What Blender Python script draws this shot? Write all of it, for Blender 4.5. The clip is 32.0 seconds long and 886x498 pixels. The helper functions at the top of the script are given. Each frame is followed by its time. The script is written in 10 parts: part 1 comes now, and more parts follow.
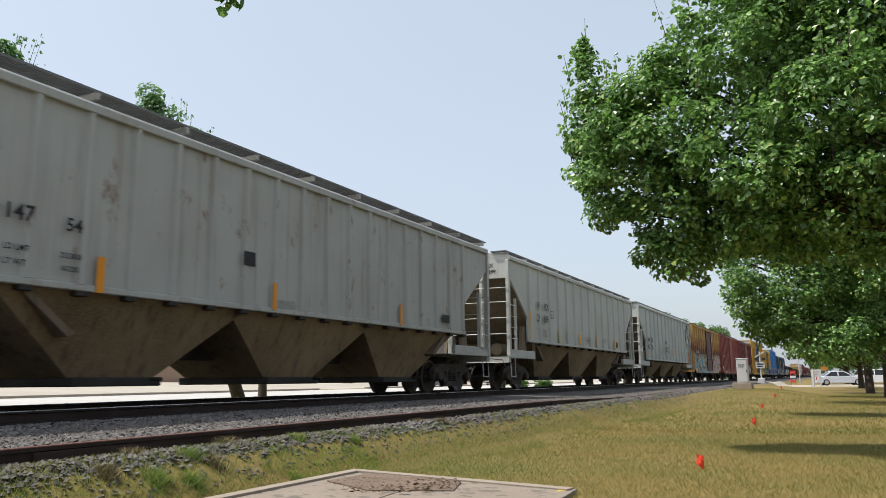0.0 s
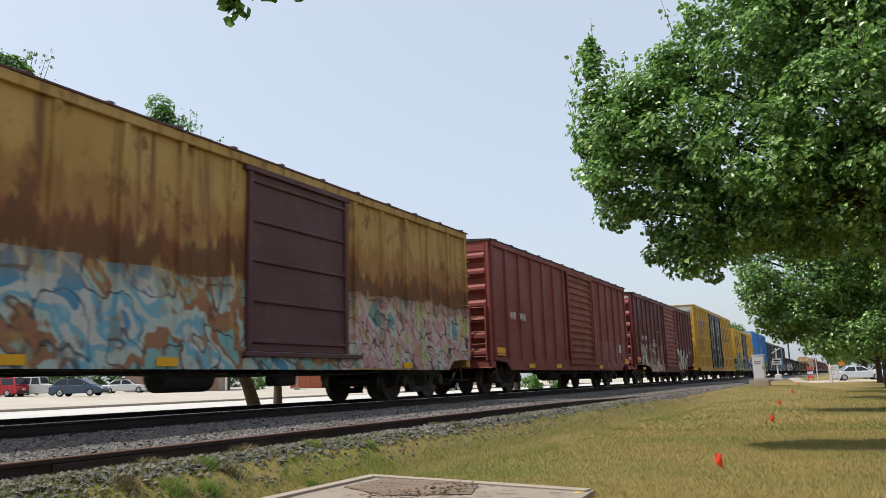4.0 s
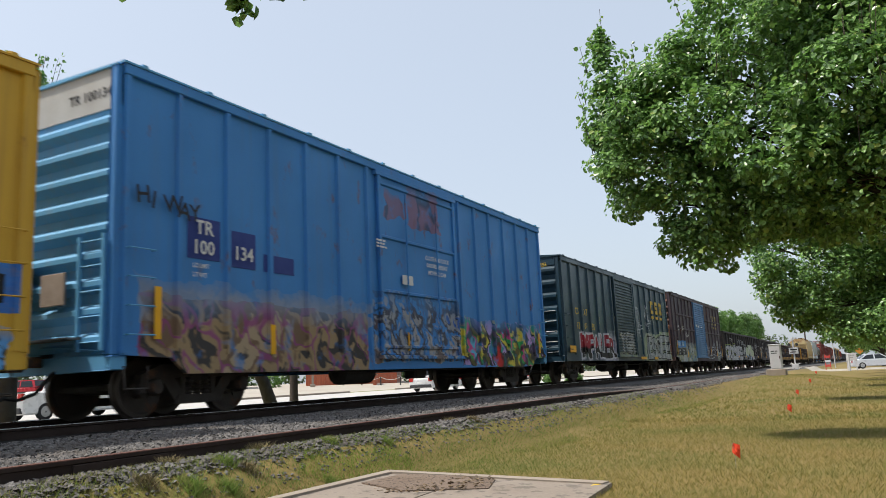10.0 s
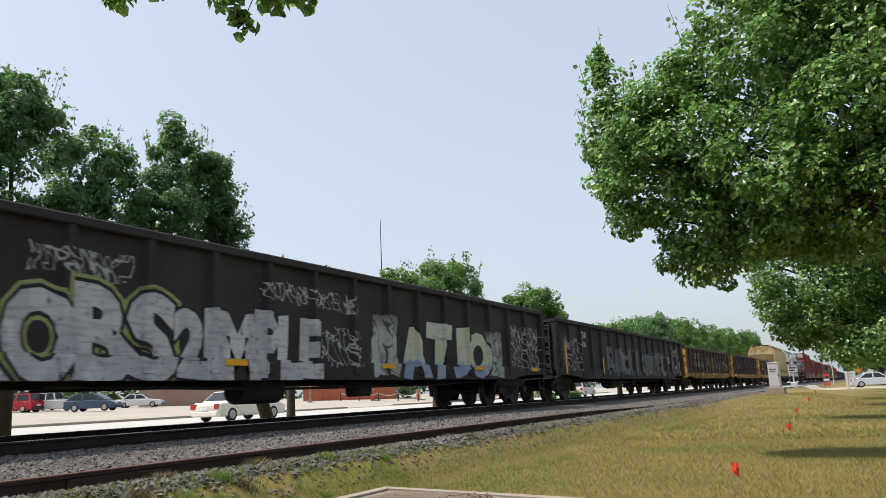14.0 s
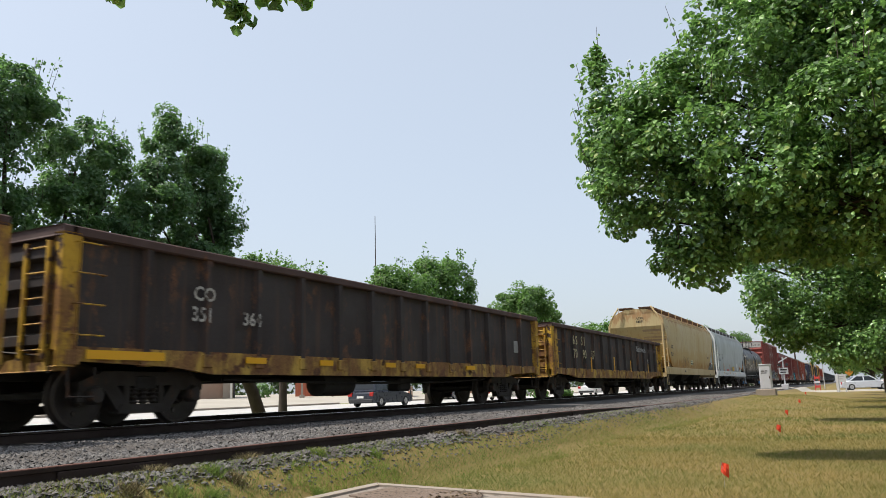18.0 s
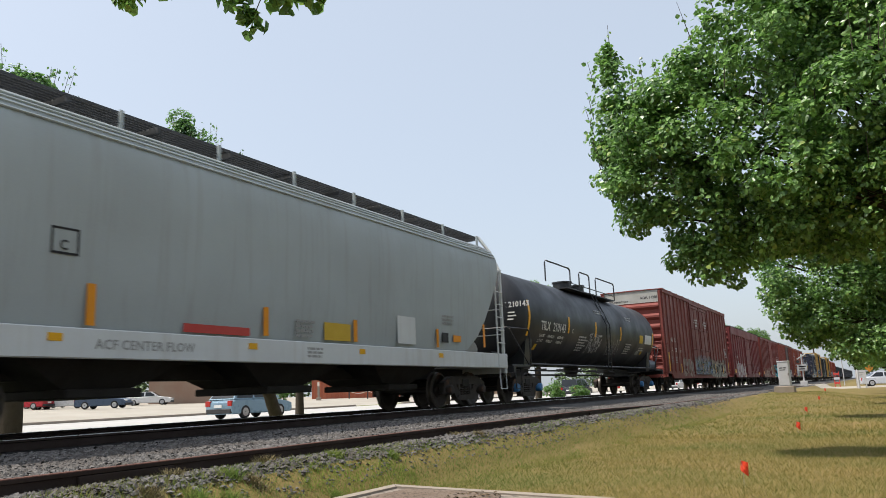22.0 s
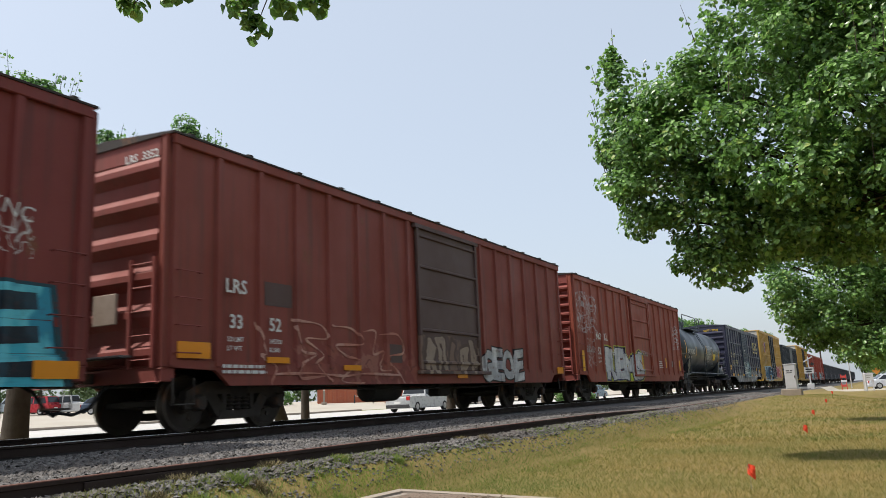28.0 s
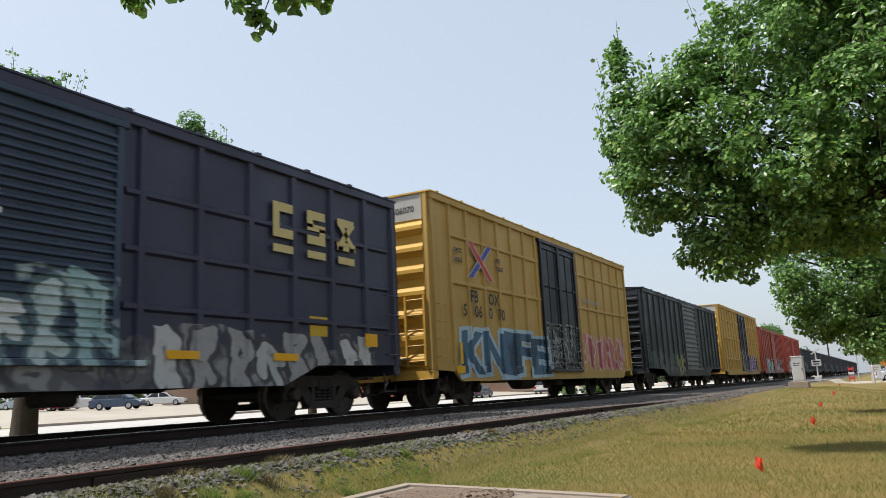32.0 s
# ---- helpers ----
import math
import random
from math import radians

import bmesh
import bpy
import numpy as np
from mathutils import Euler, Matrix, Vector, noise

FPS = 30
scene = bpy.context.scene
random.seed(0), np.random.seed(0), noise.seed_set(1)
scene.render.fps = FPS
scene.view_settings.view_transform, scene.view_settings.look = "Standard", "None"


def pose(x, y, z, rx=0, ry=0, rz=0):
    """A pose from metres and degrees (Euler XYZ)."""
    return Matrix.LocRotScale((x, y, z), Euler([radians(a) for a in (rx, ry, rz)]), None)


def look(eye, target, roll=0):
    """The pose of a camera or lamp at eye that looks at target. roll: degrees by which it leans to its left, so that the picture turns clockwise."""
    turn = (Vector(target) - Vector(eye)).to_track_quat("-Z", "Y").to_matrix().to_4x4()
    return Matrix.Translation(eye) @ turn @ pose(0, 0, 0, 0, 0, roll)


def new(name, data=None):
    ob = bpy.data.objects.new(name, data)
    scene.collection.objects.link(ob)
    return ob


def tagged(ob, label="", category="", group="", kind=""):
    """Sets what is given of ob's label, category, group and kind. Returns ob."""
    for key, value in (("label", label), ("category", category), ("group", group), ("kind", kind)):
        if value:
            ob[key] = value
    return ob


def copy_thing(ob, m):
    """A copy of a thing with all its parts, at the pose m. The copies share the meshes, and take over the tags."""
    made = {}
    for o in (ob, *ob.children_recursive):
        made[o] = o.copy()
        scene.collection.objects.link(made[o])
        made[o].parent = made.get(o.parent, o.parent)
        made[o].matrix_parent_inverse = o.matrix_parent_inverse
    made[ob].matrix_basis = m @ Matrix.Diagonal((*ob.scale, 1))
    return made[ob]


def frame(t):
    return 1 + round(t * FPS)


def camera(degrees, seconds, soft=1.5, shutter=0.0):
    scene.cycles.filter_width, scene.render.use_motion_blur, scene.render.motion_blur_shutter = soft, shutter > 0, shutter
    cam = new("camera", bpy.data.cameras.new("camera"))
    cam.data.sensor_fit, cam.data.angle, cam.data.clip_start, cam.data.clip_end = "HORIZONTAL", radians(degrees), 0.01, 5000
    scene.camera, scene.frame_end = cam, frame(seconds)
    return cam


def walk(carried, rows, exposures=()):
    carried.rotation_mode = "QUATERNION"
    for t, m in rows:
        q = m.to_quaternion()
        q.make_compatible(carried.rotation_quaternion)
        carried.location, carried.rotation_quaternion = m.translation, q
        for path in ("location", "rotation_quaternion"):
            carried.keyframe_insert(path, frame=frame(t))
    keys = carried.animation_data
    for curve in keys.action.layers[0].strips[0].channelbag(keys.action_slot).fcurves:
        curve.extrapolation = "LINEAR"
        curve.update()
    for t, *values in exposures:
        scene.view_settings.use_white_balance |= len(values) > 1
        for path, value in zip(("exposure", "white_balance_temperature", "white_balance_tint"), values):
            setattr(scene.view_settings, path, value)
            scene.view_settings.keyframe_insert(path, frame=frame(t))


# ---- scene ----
cam = camera(59.98, 32.0, soft=0.8, shutter=0.12)
EYE = (0.0, 0.0, 1.0)
# seconds, and the hand-held camera's turn in degrees (rx, ry, rz)
TURNS = [
    (0.0, 99.678, 0.587, 26.268),
    (0.5, 99.605, 0.342, 26.073),
    (1.0, 99.517, 0.189, 26.030),
    (1.5, 99.425, 0.028, 26.410),
    (2.0, 99.390, 0.290, 26.268),
    (2.5, 99.379, 0.840, 26.503),
    (3.0, 99.492, 1.434, 26.805),
    (3.5, 99.755, 1.674, 27.018),
    (5.5, 100.229, 1.941, 28.173),
    (6.0, 100.222, 2.048, 28.007),
    (6.5, 100.120, 2.108, 28.031),
    (7.0, 100.095, 2.621, 28.271),
    (7.5, 100.285, 2.961, 28.053),
    (8.0, 99.538, 3.039, 27.903),
    (8.5, 99.223, 2.566, 27.808),
    (9.0, 99.617, 2.763, 27.848),
    (9.5, 99.211, 3.087, 28.247),
    (10.0, 99.643, 2.762, 28.460),
    (10.5, 99.452, 2.606, 28.350),
    (11.0, 99.687, 2.585, 28.201),
    (11.5, 100.415, 2.323, 28.358),
    (12.0, 100.946, 2.072, 28.595),
    (12.5, 101.014, 2.180, 28.627),
    (13.0, 100.971, 2.345, 28.412),
    (13.5, 100.804, 2.535, 28.349),
    (14.0, 100.805, 2.399, 28.298),
    (14.5, 100.702, 2.273, 28.533),
    (16.5, 100.760, 2.275, 28.507),
    (17.0, 101.677, 2.225, 28.913),
    (17.5, 100.785, 1.976, 28.386),
    (18.0, 100.580, 1.634, 27.723),
    (18.5, 100.524, 1.635, 27.869),
    (19.0, 99.644, 1.715, 27.961),
    (19.5, 100.335, 1.832, 28.254),
    (20.0, 100.447, 1.950, 28.687),
    (20.5, 100.725, 2.046, 28.754),
    (21.0, 100.858, 2.184, 28.989),
    (21.5, 101.090, 2.417, 29.115),
    (22.0, 100.696, 2.301, 28.908),
    (22.5, 100.597, 2.559, 28.802),
    (23.0, 100.675, 2.362, 28.901),
    (23.5, 100.740, 2.342, 28.890),
    (24.0, 100.634, 2.457, 28.949),
    (24.5, 100.698, 2.498, 29.186),
    (25.0, 100.878, 2.349, 29.228),
    (25.5, 101.047, 2.417, 29.291),
    (27.5, 101.032, 2.750, 29.138),
    (28.0, 101.010, 2.493, 29.312),
    (28.5, 101.101, 2.547, 29.140),
    (29.0, 100.895, 2.491, 29.255),
    (29.5, 100.832, 2.503, 29.373),
    (30.0, 100.591, 2.566, 29.466),
    (30.5, 100.537, 2.692, 29.452),
    (31.0, 100.530, 2.779, 29.559),
    (31.5, 100.604, 2.740, 29.661),
    (32.0, 100.609, 2.765, 29.793),
]
walk(cam, [(t, pose(*EYE, rx, ry, rz)) for t, rx, ry, rz in TURNS])

# ---- light ----
SUN_EL, SUN_AZ = 60.0, 238.0     # azimuth clockwise from +y
world = bpy.data.worlds.new("sky")
scene.world = world
world.use_nodes = True
wn = world.node_tree.nodes
sky = wn.new("ShaderNodeTexSky")
sky.sky_type, sky.sun_disc = "NISHITA", False
sky.sun_elevation, sky.sun_rotation = radians(SUN_EL), radians(SUN_AZ)
sky.altitude, sky.air_density, sky.dust_density, sky.ozone_density = 20, 1.0, 4.0, 1.0
wn["Background"].inputs[1].default_value = 0.15
haze = wn.new("ShaderNodeMix")           # summer haze whitens the whole sky
haze.data_type = "RGBA"
haze.inputs[0].default_value = 0.68
haze.inputs[7].default_value = (2.5, 2.75, 3.02, 1.0)
world.node_tree.links.new(sky.outputs[0], haze.inputs[6])
world.node_tree.links.new(haze.outputs[2], wn["Background"].inputs[0])
sun = new("sun", bpy.data.lights.new("sun", "SUN"))
sun.data.energy, sun.data.angle, sun.data.color = 2.85, radians(0.6), (1.0, 0.95, 0.86)
sun_from = Vector((math.sin(radians(SUN_AZ)) * math.cos(radians(SUN_EL)), math.cos(radians(SUN_AZ)) * math.cos(radians(SUN_EL)), math.sin(radians(SUN_EL))))
sun.matrix_basis = look(sun_from * 60, (0, 0, 0))
scene.view_settings.exposure = 0.82

# ---- the plan, in metres: x across the tracks, y along them ----
MAIN_X, MAIN_Z = -10.28, 0.655      # main line: middle, top of rail
SIDE_X, SIDE_Z = -6.02, 0.55        # siding
GAUGE = 1.435 + 0.07


def smooth(a, b, v):
    v = min(1.0, max(0.0, (v - a) / (b - a)))
    return v * v * (3 - 2 * v)


def ground_z(x, y):
    """Height of the earth under grass, ballast, street and car park."""
    lawn = 0.035 * noise.noise((x * 0.35, y * 0.35, 0.0))
    up = smooth(-4.1, -5.0, x) * 0.42 + 0.33 * smooth(24, 42, y) * (1 - smooth(58, 78, y)) * smooth(0, -3, x) * (1 - smooth(-4.1, -5.0, x))
    z = lawn * smooth(-5, -3.5, x) + up
    z += smooth(-6.8, -8.6, x) * 0.09
    z -= smooth(-12.2, -15.5, x) * 0.42
    z += smooth(-19, -30, x) * 0.13
    z += smooth(-42, -60, x) * 0.72 + smooth(-60, -90, x) * 0.55
    return z


# ---- materials ----
def nodes_of(m):
    m.use_nodes = True
    return m.node_tree, m.node_tree.nodes["Principled BSDF"]


def add(nt, kind, **values):
    n = nt.nodes.new(kind)
    for key, v in values.items():
        n.inputs[key.replace("_", " ")].default_value = v
    return n


def calc(nt, op, a, b=None, c=None):
    n = nt.nodes.new("ShaderNodeMath")
    n.operation = op
    for i, v in enumerate((a, b, c)):
        if v is None:
            continue
        if isinstance(v, (int, float)):
            n.inputs[i].default_value = v
        else:
            nt.links.new(v, n.inputs[i])
    return n.outputs[0]


def blend(nt, fac, a, b, mode="MIX"):
    n = nt.nodes.new("ShaderNodeMix")
    n.data_type, n.blend_type = "RGBA", mode
    for socket, v in ((n.inputs[0], fac), (n.inputs[6], a), (n.inputs[7], b)):
        if isinstance(v, (int, float)):
            socket.default_value = v
        elif isinstance(v, tuple):
            socket.default_value = (*v, 1.0)
        else:
            nt.links.new(v, socket)
    return n.outputs[2]


def coords(nt, scale=(1, 1, 1), shift=(0, 0, 0)):
    tc = nt.nodes.new("ShaderNodeTexCoord")
    mp = nt.nodes.new("ShaderNodeMapping")
    mp.inputs["Scale"].default_value, mp.inputs["Location"].default_value = scale, shift
    nt.links.new(tc.outputs["Object"], mp.inputs[0])
    return mp.outputs[0]


def speckle(nt, scale, detail=4.0, stretch=(1, 1, 1), shift=(0, 0, 0), rough=0.55):
    n = add(nt, "ShaderNodeTexNoise", Scale=scale, Detail=detail, Roughness=rough)
    nt.links.new(coords(nt, stretch, shift), n.inputs["Vector"])
    return n.outputs["Fac"]


def between(nt, v, lo, hi, a=0.0, b=1.0):
    n = add(nt, "ShaderNodeMapRange", From_Min=lo, From_Max=hi, To_Min=a, To_Max=b)
    n.clamp = True
    nt.links.new(v, n.inputs[0])
    return n.outputs[0]


def surface(name, colour, rough=0.6, metal=0.0, vary=0.25, scale=1.2, grain=40.0, bump=0.15, streak=None, rust=0.0, shade=(0.55, 0.5, 0.45), paints=(), fleck=None, bands=(), gloss=0.36):
    """A worn, procedural surface: broad and fine variation, run-down streaks, rust and sprayed paint."""
    m = bpy.data.materials.new(name)
    nt, b = nodes_of(m)
    big = speckle(nt, scale, 5.0)
    fine = speckle(nt, grain, 3.0)
    col = blend(nt, between(nt, big, 0.35, 0.72, 0.0, vary), colour, tuple(c * s for c, s in zip(colour, shade)))
    col = blend(nt, between(nt, fine, 0.35, 0.7, 0.0, vary * 0.6), col, tuple(min(1.0, c * 1.18 + 0.01) for c in colour))
    if fleck:
        col = blend(nt, between(nt, speckle(nt, fleck[1], 3.0), 0.56, 0.62), col, fleck[0])
    if streak:
        run = speckle(nt, 1.0, 5.0, (7, 7, 0.35), (3, 1, 0))
        col = blend(nt, between(nt, run, 0.52, 0.72, 0.0, streak[1]), col, streak[0])
    for z0, z1, tint, amount in bands:
        up = nt.nodes.new("ShaderNodeSeparateXYZ")
        nt.links.new(nt.nodes.new("ShaderNodeTexCoord").outputs["Object"], up.inputs[0])
        ragged = calc(nt, "MULTIPLY_ADD", calc(nt, "SUBTRACT", speckle(nt, 1.0, 6.0, (3, 3, 0.6), (z0, 2, 4), 0.65), 0.5), 2.2, up.outputs["Z"])
        col = blend(nt, calc(nt, "MULTIPLY", between(nt, ragged, z0 - 0.08, z0 + 0.12), between(nt, ragged, z1 - 0.12, z1 + 0.08, amount, 0.0)), col, tint)
    for k, p in enumerate(paints):
        col = sprayed(nt, col, k, **p)
    if rust:
        spots = calc(nt, "MULTIPLY", between(nt, speckle(nt, 2.3, 8.0, (1, 1, 0.6), (5, 2, 1), 0.7), 0.62 - rust * 0.25, 0.72 - rust * 0.2), 0.85)
        tone = blend(nt, between(nt, fine, 0.3, 0.7), (0.09, 0.035, 0.018), (0.22, 0.095, 0.04))
        col = blend(nt, spots, col, tone)
    nt.links.new(col, b.inputs["Base Color"])
    nt.links.new(between(nt, big, 0.3, 0.7, max(0.05, rough - 0.12), min(1.0, rough + 0.12)), b.inputs["Roughness"])
    b.inputs["Metallic"].default_value = metal
    b.inputs["Specular IOR Level"].default_value = gloss
    if bump:
        bp = add(nt, "ShaderNodeBump", Strength=bump, Distance=0.01)
        nt.links.new(fine, bp.inputs["Height"])
        nt.links.new(bp.outputs[0], b.inputs["Normal"])
    return m


def sprayed(nt, col, seed, u0, u1, z0, z1, fill, line=(0.01, 0.01, 0.012), cell=0.55, kind="piece", wobble=0.17, cover=1.0, edge=0.075, tall=0.7, fat=0.15):
    """Spray paint on a car's side between u0..u1 along it and z0..z1 above the rail."""
    tc = nt.nodes.new("ShaderNodeTexCoord")
    sep = nt.nodes.new("ShaderNodeSeparateXYZ")
    nt.links.new(tc.outputs["Object"], sep.inputs[0])
    wob = add(nt, "ShaderNodeTexNoise", Scale=1.7, Detail=2.0)
    nt.links.new(coords(nt, (0, 1, 1), (0, seed * 7.3 + u0, 0)), wob.inputs["Vector"])
    sc = nt.nodes.new("ShaderNodeSeparateColor")
    nt.links.new(wob.outputs["Color"], sc.inputs[0])
    y = calc(nt, "MULTIPLY_ADD", calc(nt, "SUBTRACT", sc.outputs[0], 0.5), wobble * 2.4, sep.outputs["Y"])
    z = calc(nt, "MULTIPLY_ADD", calc(nt, "SUBTRACT", sc.outputs[1], 0.5), wobble * 1.6, sep.outputs["Z"])
    inside = calc(nt, "MULTIPLY", calc(nt, "MULTIPLY", calc(nt, "GREATER_THAN", y, u0), calc(nt, "LESS_THAN", y, u1)),
                  calc(nt, "MULTIPLY", calc(nt, "GREATER_THAN", z, z0), calc(nt, "LESS_THAN", z, z1)))
    inside = calc(nt, "MULTIPLY", inside, calc(nt, "GREATER_THAN", sep.outputs["X"], 0.3))
    vec = nt.nodes.new("ShaderNodeCombineXYZ")
    nt.links.new(calc(nt, "MULTIPLY_ADD", z, 0.35, y), vec.inputs[0])
    nt.links.new(calc(nt, "MULTIPLY", z, tall), vec.inputs[1])
    vec.inputs[2].default_value = seed * 3.1 + u0
    if kind == "tag":
        n = add(nt, "ShaderNodeTexNoise", Scale=1.0 / cell, Detail=1.5)
        nt.links.new(vec.outputs[0], n.inputs["Vector"])
        n2 = add(nt, "ShaderNodeTexNoise", Scale=1.7 / cell, Detail=0.5)
        shifted = nt.nodes.new("ShaderNodeVectorMath")
        shifted.inputs[1].default_value = (4.3, 1.7, 9.1)
        nt.links.new(vec.outputs[0], shifted.inputs[0])
        nt.links.new(shifted.outputs[0], n2.inputs["Vector"])
        d = calc(nt, "MINIMUM", calc(nt, "ABSOLUTE", calc(nt, "SUBTRACT", n.outputs["Fac"], 0.5)), calc(nt, "ABSOLUTE", calc(nt, "SUBTRACT", n2.outputs["Fac"], 0.5)))
        return blend(nt, calc(nt, "MULTIPLY", inside, between(nt, d, edge * 0.07, edge * 0.14, cover, 0.0)), col, fill[0])
    if kind == "wash":
        # many layers of paint run into one another, with thin dark strokes left of older lettering
        hue = add(nt, "ShaderNodeTexNoise", Scale=1.0 / cell, Detail=3.0)
        ink = add(nt, "ShaderNodeTexNoise", Scale=1.6 / cell, Detail=1.0)
        nt.links.new(vec.outputs[0], hue.inputs["Vector"])
        nt.links.new(vec.outputs[0], ink.inputs["Vector"])
        tone = fill[0]
        for k, c in enumerate(fill[1:], 1):
            level = 0.3 + 0.4 * k / len(fill)
            tone = blend(nt, between(nt, hue.outputs["Fac"], level - 0.008, level + 0.008), tone, c)
        stroke = between(nt, calc(nt, "ABSOLUTE", calc(nt, "SUBTRACT", ink.outputs["Fac"], 0.5)), edge * 0.12, edge * 0.3, 0.85, 0.0)
        tone = blend(nt, stroke, tone, line)
        thin = between(nt, speckle(nt, 2.2, 5.0, (0, 1, 1), (0, seed, 1)), 0.34, 0.46, 0.25, 1.0)
        fade = between(nt, z, z1 - (z1 - z0) * 0.3, z1, 1.0, 0.35)
        return blend(nt, calc(nt, "MULTIPLY", calc(nt, "MULTIPLY", inside, fade), calc(nt, "MULTIPLY", thin, cover)), col, tone)
    if kind == "leaf":
        # long slanting blades, dark between them
        turned = nt.nodes.new("ShaderNodeCombineXYZ")
        nt.links.new(calc(nt, "MULTIPLY", calc(nt, "MULTIPLY_ADD", z, 0.75, y), 0.55 / cell), turned.inputs[0])
        nt.links.new(calc(nt, "MULTIPLY", calc(nt, "MULTIPLY_ADD", y, -0.6, z), 2.3 / cell), turned.inputs[1])
        near = nt.nodes.new("ShaderNodeTexVoronoi")
        near.voronoi_dimensions, near.feature = "3D", "DISTANCE_TO_EDGE"
        ids = nt.nodes.new("ShaderNodeTexVoronoi")
        for n in (near, ids):
            n.inputs["Scale"].default_value = 1.0
            nt.links.new(turned.outputs[0], n.inputs["Vector"])
        pick = nt.nodes.new("ShaderNodeSeparateColor")
        nt.links.new(ids.outputs["Color"], pick.inputs[0])
        tone = fill[0]
        for k, c in enumerate(fill[1:], 1):
            tone = blend(nt, calc(nt, "GREATER_THAN", pick.outputs[0], k / len(fill)), tone, c)
        tone = blend(nt, between(nt, near.outputs["Distance"], 0.04, 0.14, 0.9, 0.0), tone, line)
        return blend(nt, calc(nt, "MULTIPLY", inside, cover), col, tone)
    # bulging strokes that zigzag through one cell after the other, each with its dark outline
    wide, high = cell * 1.3, z1 - z0
    along = calc(nt, "DIVIDE", calc(nt, "SUBTRACT", calc(nt, "MULTIPLY_ADD", z, 0.12, y), u0), wide)
    index = calc(nt, "FLOOR", along)
    spot = nt.nodes.new("ShaderNodeCombineXYZ")
    nt.links.new(calc(nt, "MULTIPLY", calc(nt, "SUBTRACT", along, index), wide), spot.inputs[0])
    nt.links.new(calc(nt, "SUBTRACT", z, z0), spot.inputs[1])

    def vec_math(op, p, q=None, scale=None):
        n = nt.nodes.new("ShaderNodeVectorMath")
        n.operation = op
        for socket, v in ((n.inputs[0], p), (n.inputs[1], q)):
            if v is None:
                continue
            if isinstance(v, tuple):
                socket.default_value = v
            else:
                nt.links.new(v, socket)
        if scale is not None:
            nt.links.new(scale, n.inputs["Scale"])
        return n.outputs["Value"] if op in ("DOT_PRODUCT", "LENGTH") else n.outputs[0]

    knots = []
    for k, (bx, bz) in enumerate(((0.27, 0.14), (0.3, 0.84), (0.72, 0.72), (0.42, 0.46), (0.74, 0.15))):
        w = nt.nodes.new("ShaderNodeTexWhiteNoise")
        w.noise_dimensions = "1D"
        nt.links.new(calc(nt, "MULTIPLY_ADD", index, 7.13, seed * 3.7 + u0 * 1.3 + k * 11.9), w.inputs["W"])
        jump = vec_math("MULTIPLY", vec_math("SUBTRACT", w.outputs["Color"], (0.5, 0.5, 0.5)), (wide * 0.36, high * 0.42, 0.0))
        knots.append(vec_math("ADD", jump, (bx * wide, bz * high, 0.0)))
        if k == 0:
            pick = w.outputs["Value"]
    dist = None
    for p, q in zip(knots, knots[1:]):
        pa, ba = vec_math("SUBTRACT", spot.outputs[0], p), vec_math("SUBTRACT", q, p)
        f = calc(nt, "DIVIDE", vec_math("DOT_PRODUCT", pa, ba), vec_math("DOT_PRODUCT", ba, ba))
        f = calc(nt, "MINIMUM", calc(nt, "MAXIMUM", f, 0.0), 1.0)
        d = vec_math("LENGTH", vec_math("SUBTRACT", pa, vec_math("SCALE", ba, None, f)))
        dist = d if dist is None else calc(nt, "MINIMUM", dist, d)
    thick, rim = wide * fat, 0.045 + edge * 0.35
    tone = fill[0]
    for k, c in enumerate(fill[1:], 1):
        tone = blend(nt, calc(nt, "GREATER_THAN", pick, k / len(fill)), tone, c)
    soft = speckle(nt, 3.0, 3.0, (0, 1, 1), (0, seed, 0))
    tone = blend(nt, between(nt, soft, 0.4, 0.7, 0.0, 0.4), tone, fill[-1])
    tone = blend(nt, between(nt, dist, thick * 0.96, thick * 1.04, 0.0, 1.0), tone, line)
    shape = between(nt, dist, thick + rim, thick + rim * 1.25, 1.0, 0.0)
    back = between(nt, speckle(nt, 1.6, 3.0, (0, 1, 1), (0, seed * 2.0, 3)), 0.5, 0.56, 0.0, 0.75)
    col = blend(nt, calc(nt, "MULTIPLY", inside, calc(nt, "MULTIPLY", back, cover)), col, fill[len(fill) // 2])
    worn = between(nt, speckle(nt, 5.0, 6.0, (1, 1, 1), (seed, 0, 0)), 0.3, 0.42, cover * 0.55, cover)
    return blend(nt, calc(nt, "MULTIPLY", calc(nt, "MULTIPLY", inside, shape), worn), col, tone)


def plain(name, colour, rough=0.5, metal=0.0, vary=0.15, grain=60.0):
    return surface(name, colour, rough, metal, vary, 4.0, grain, 0.05)


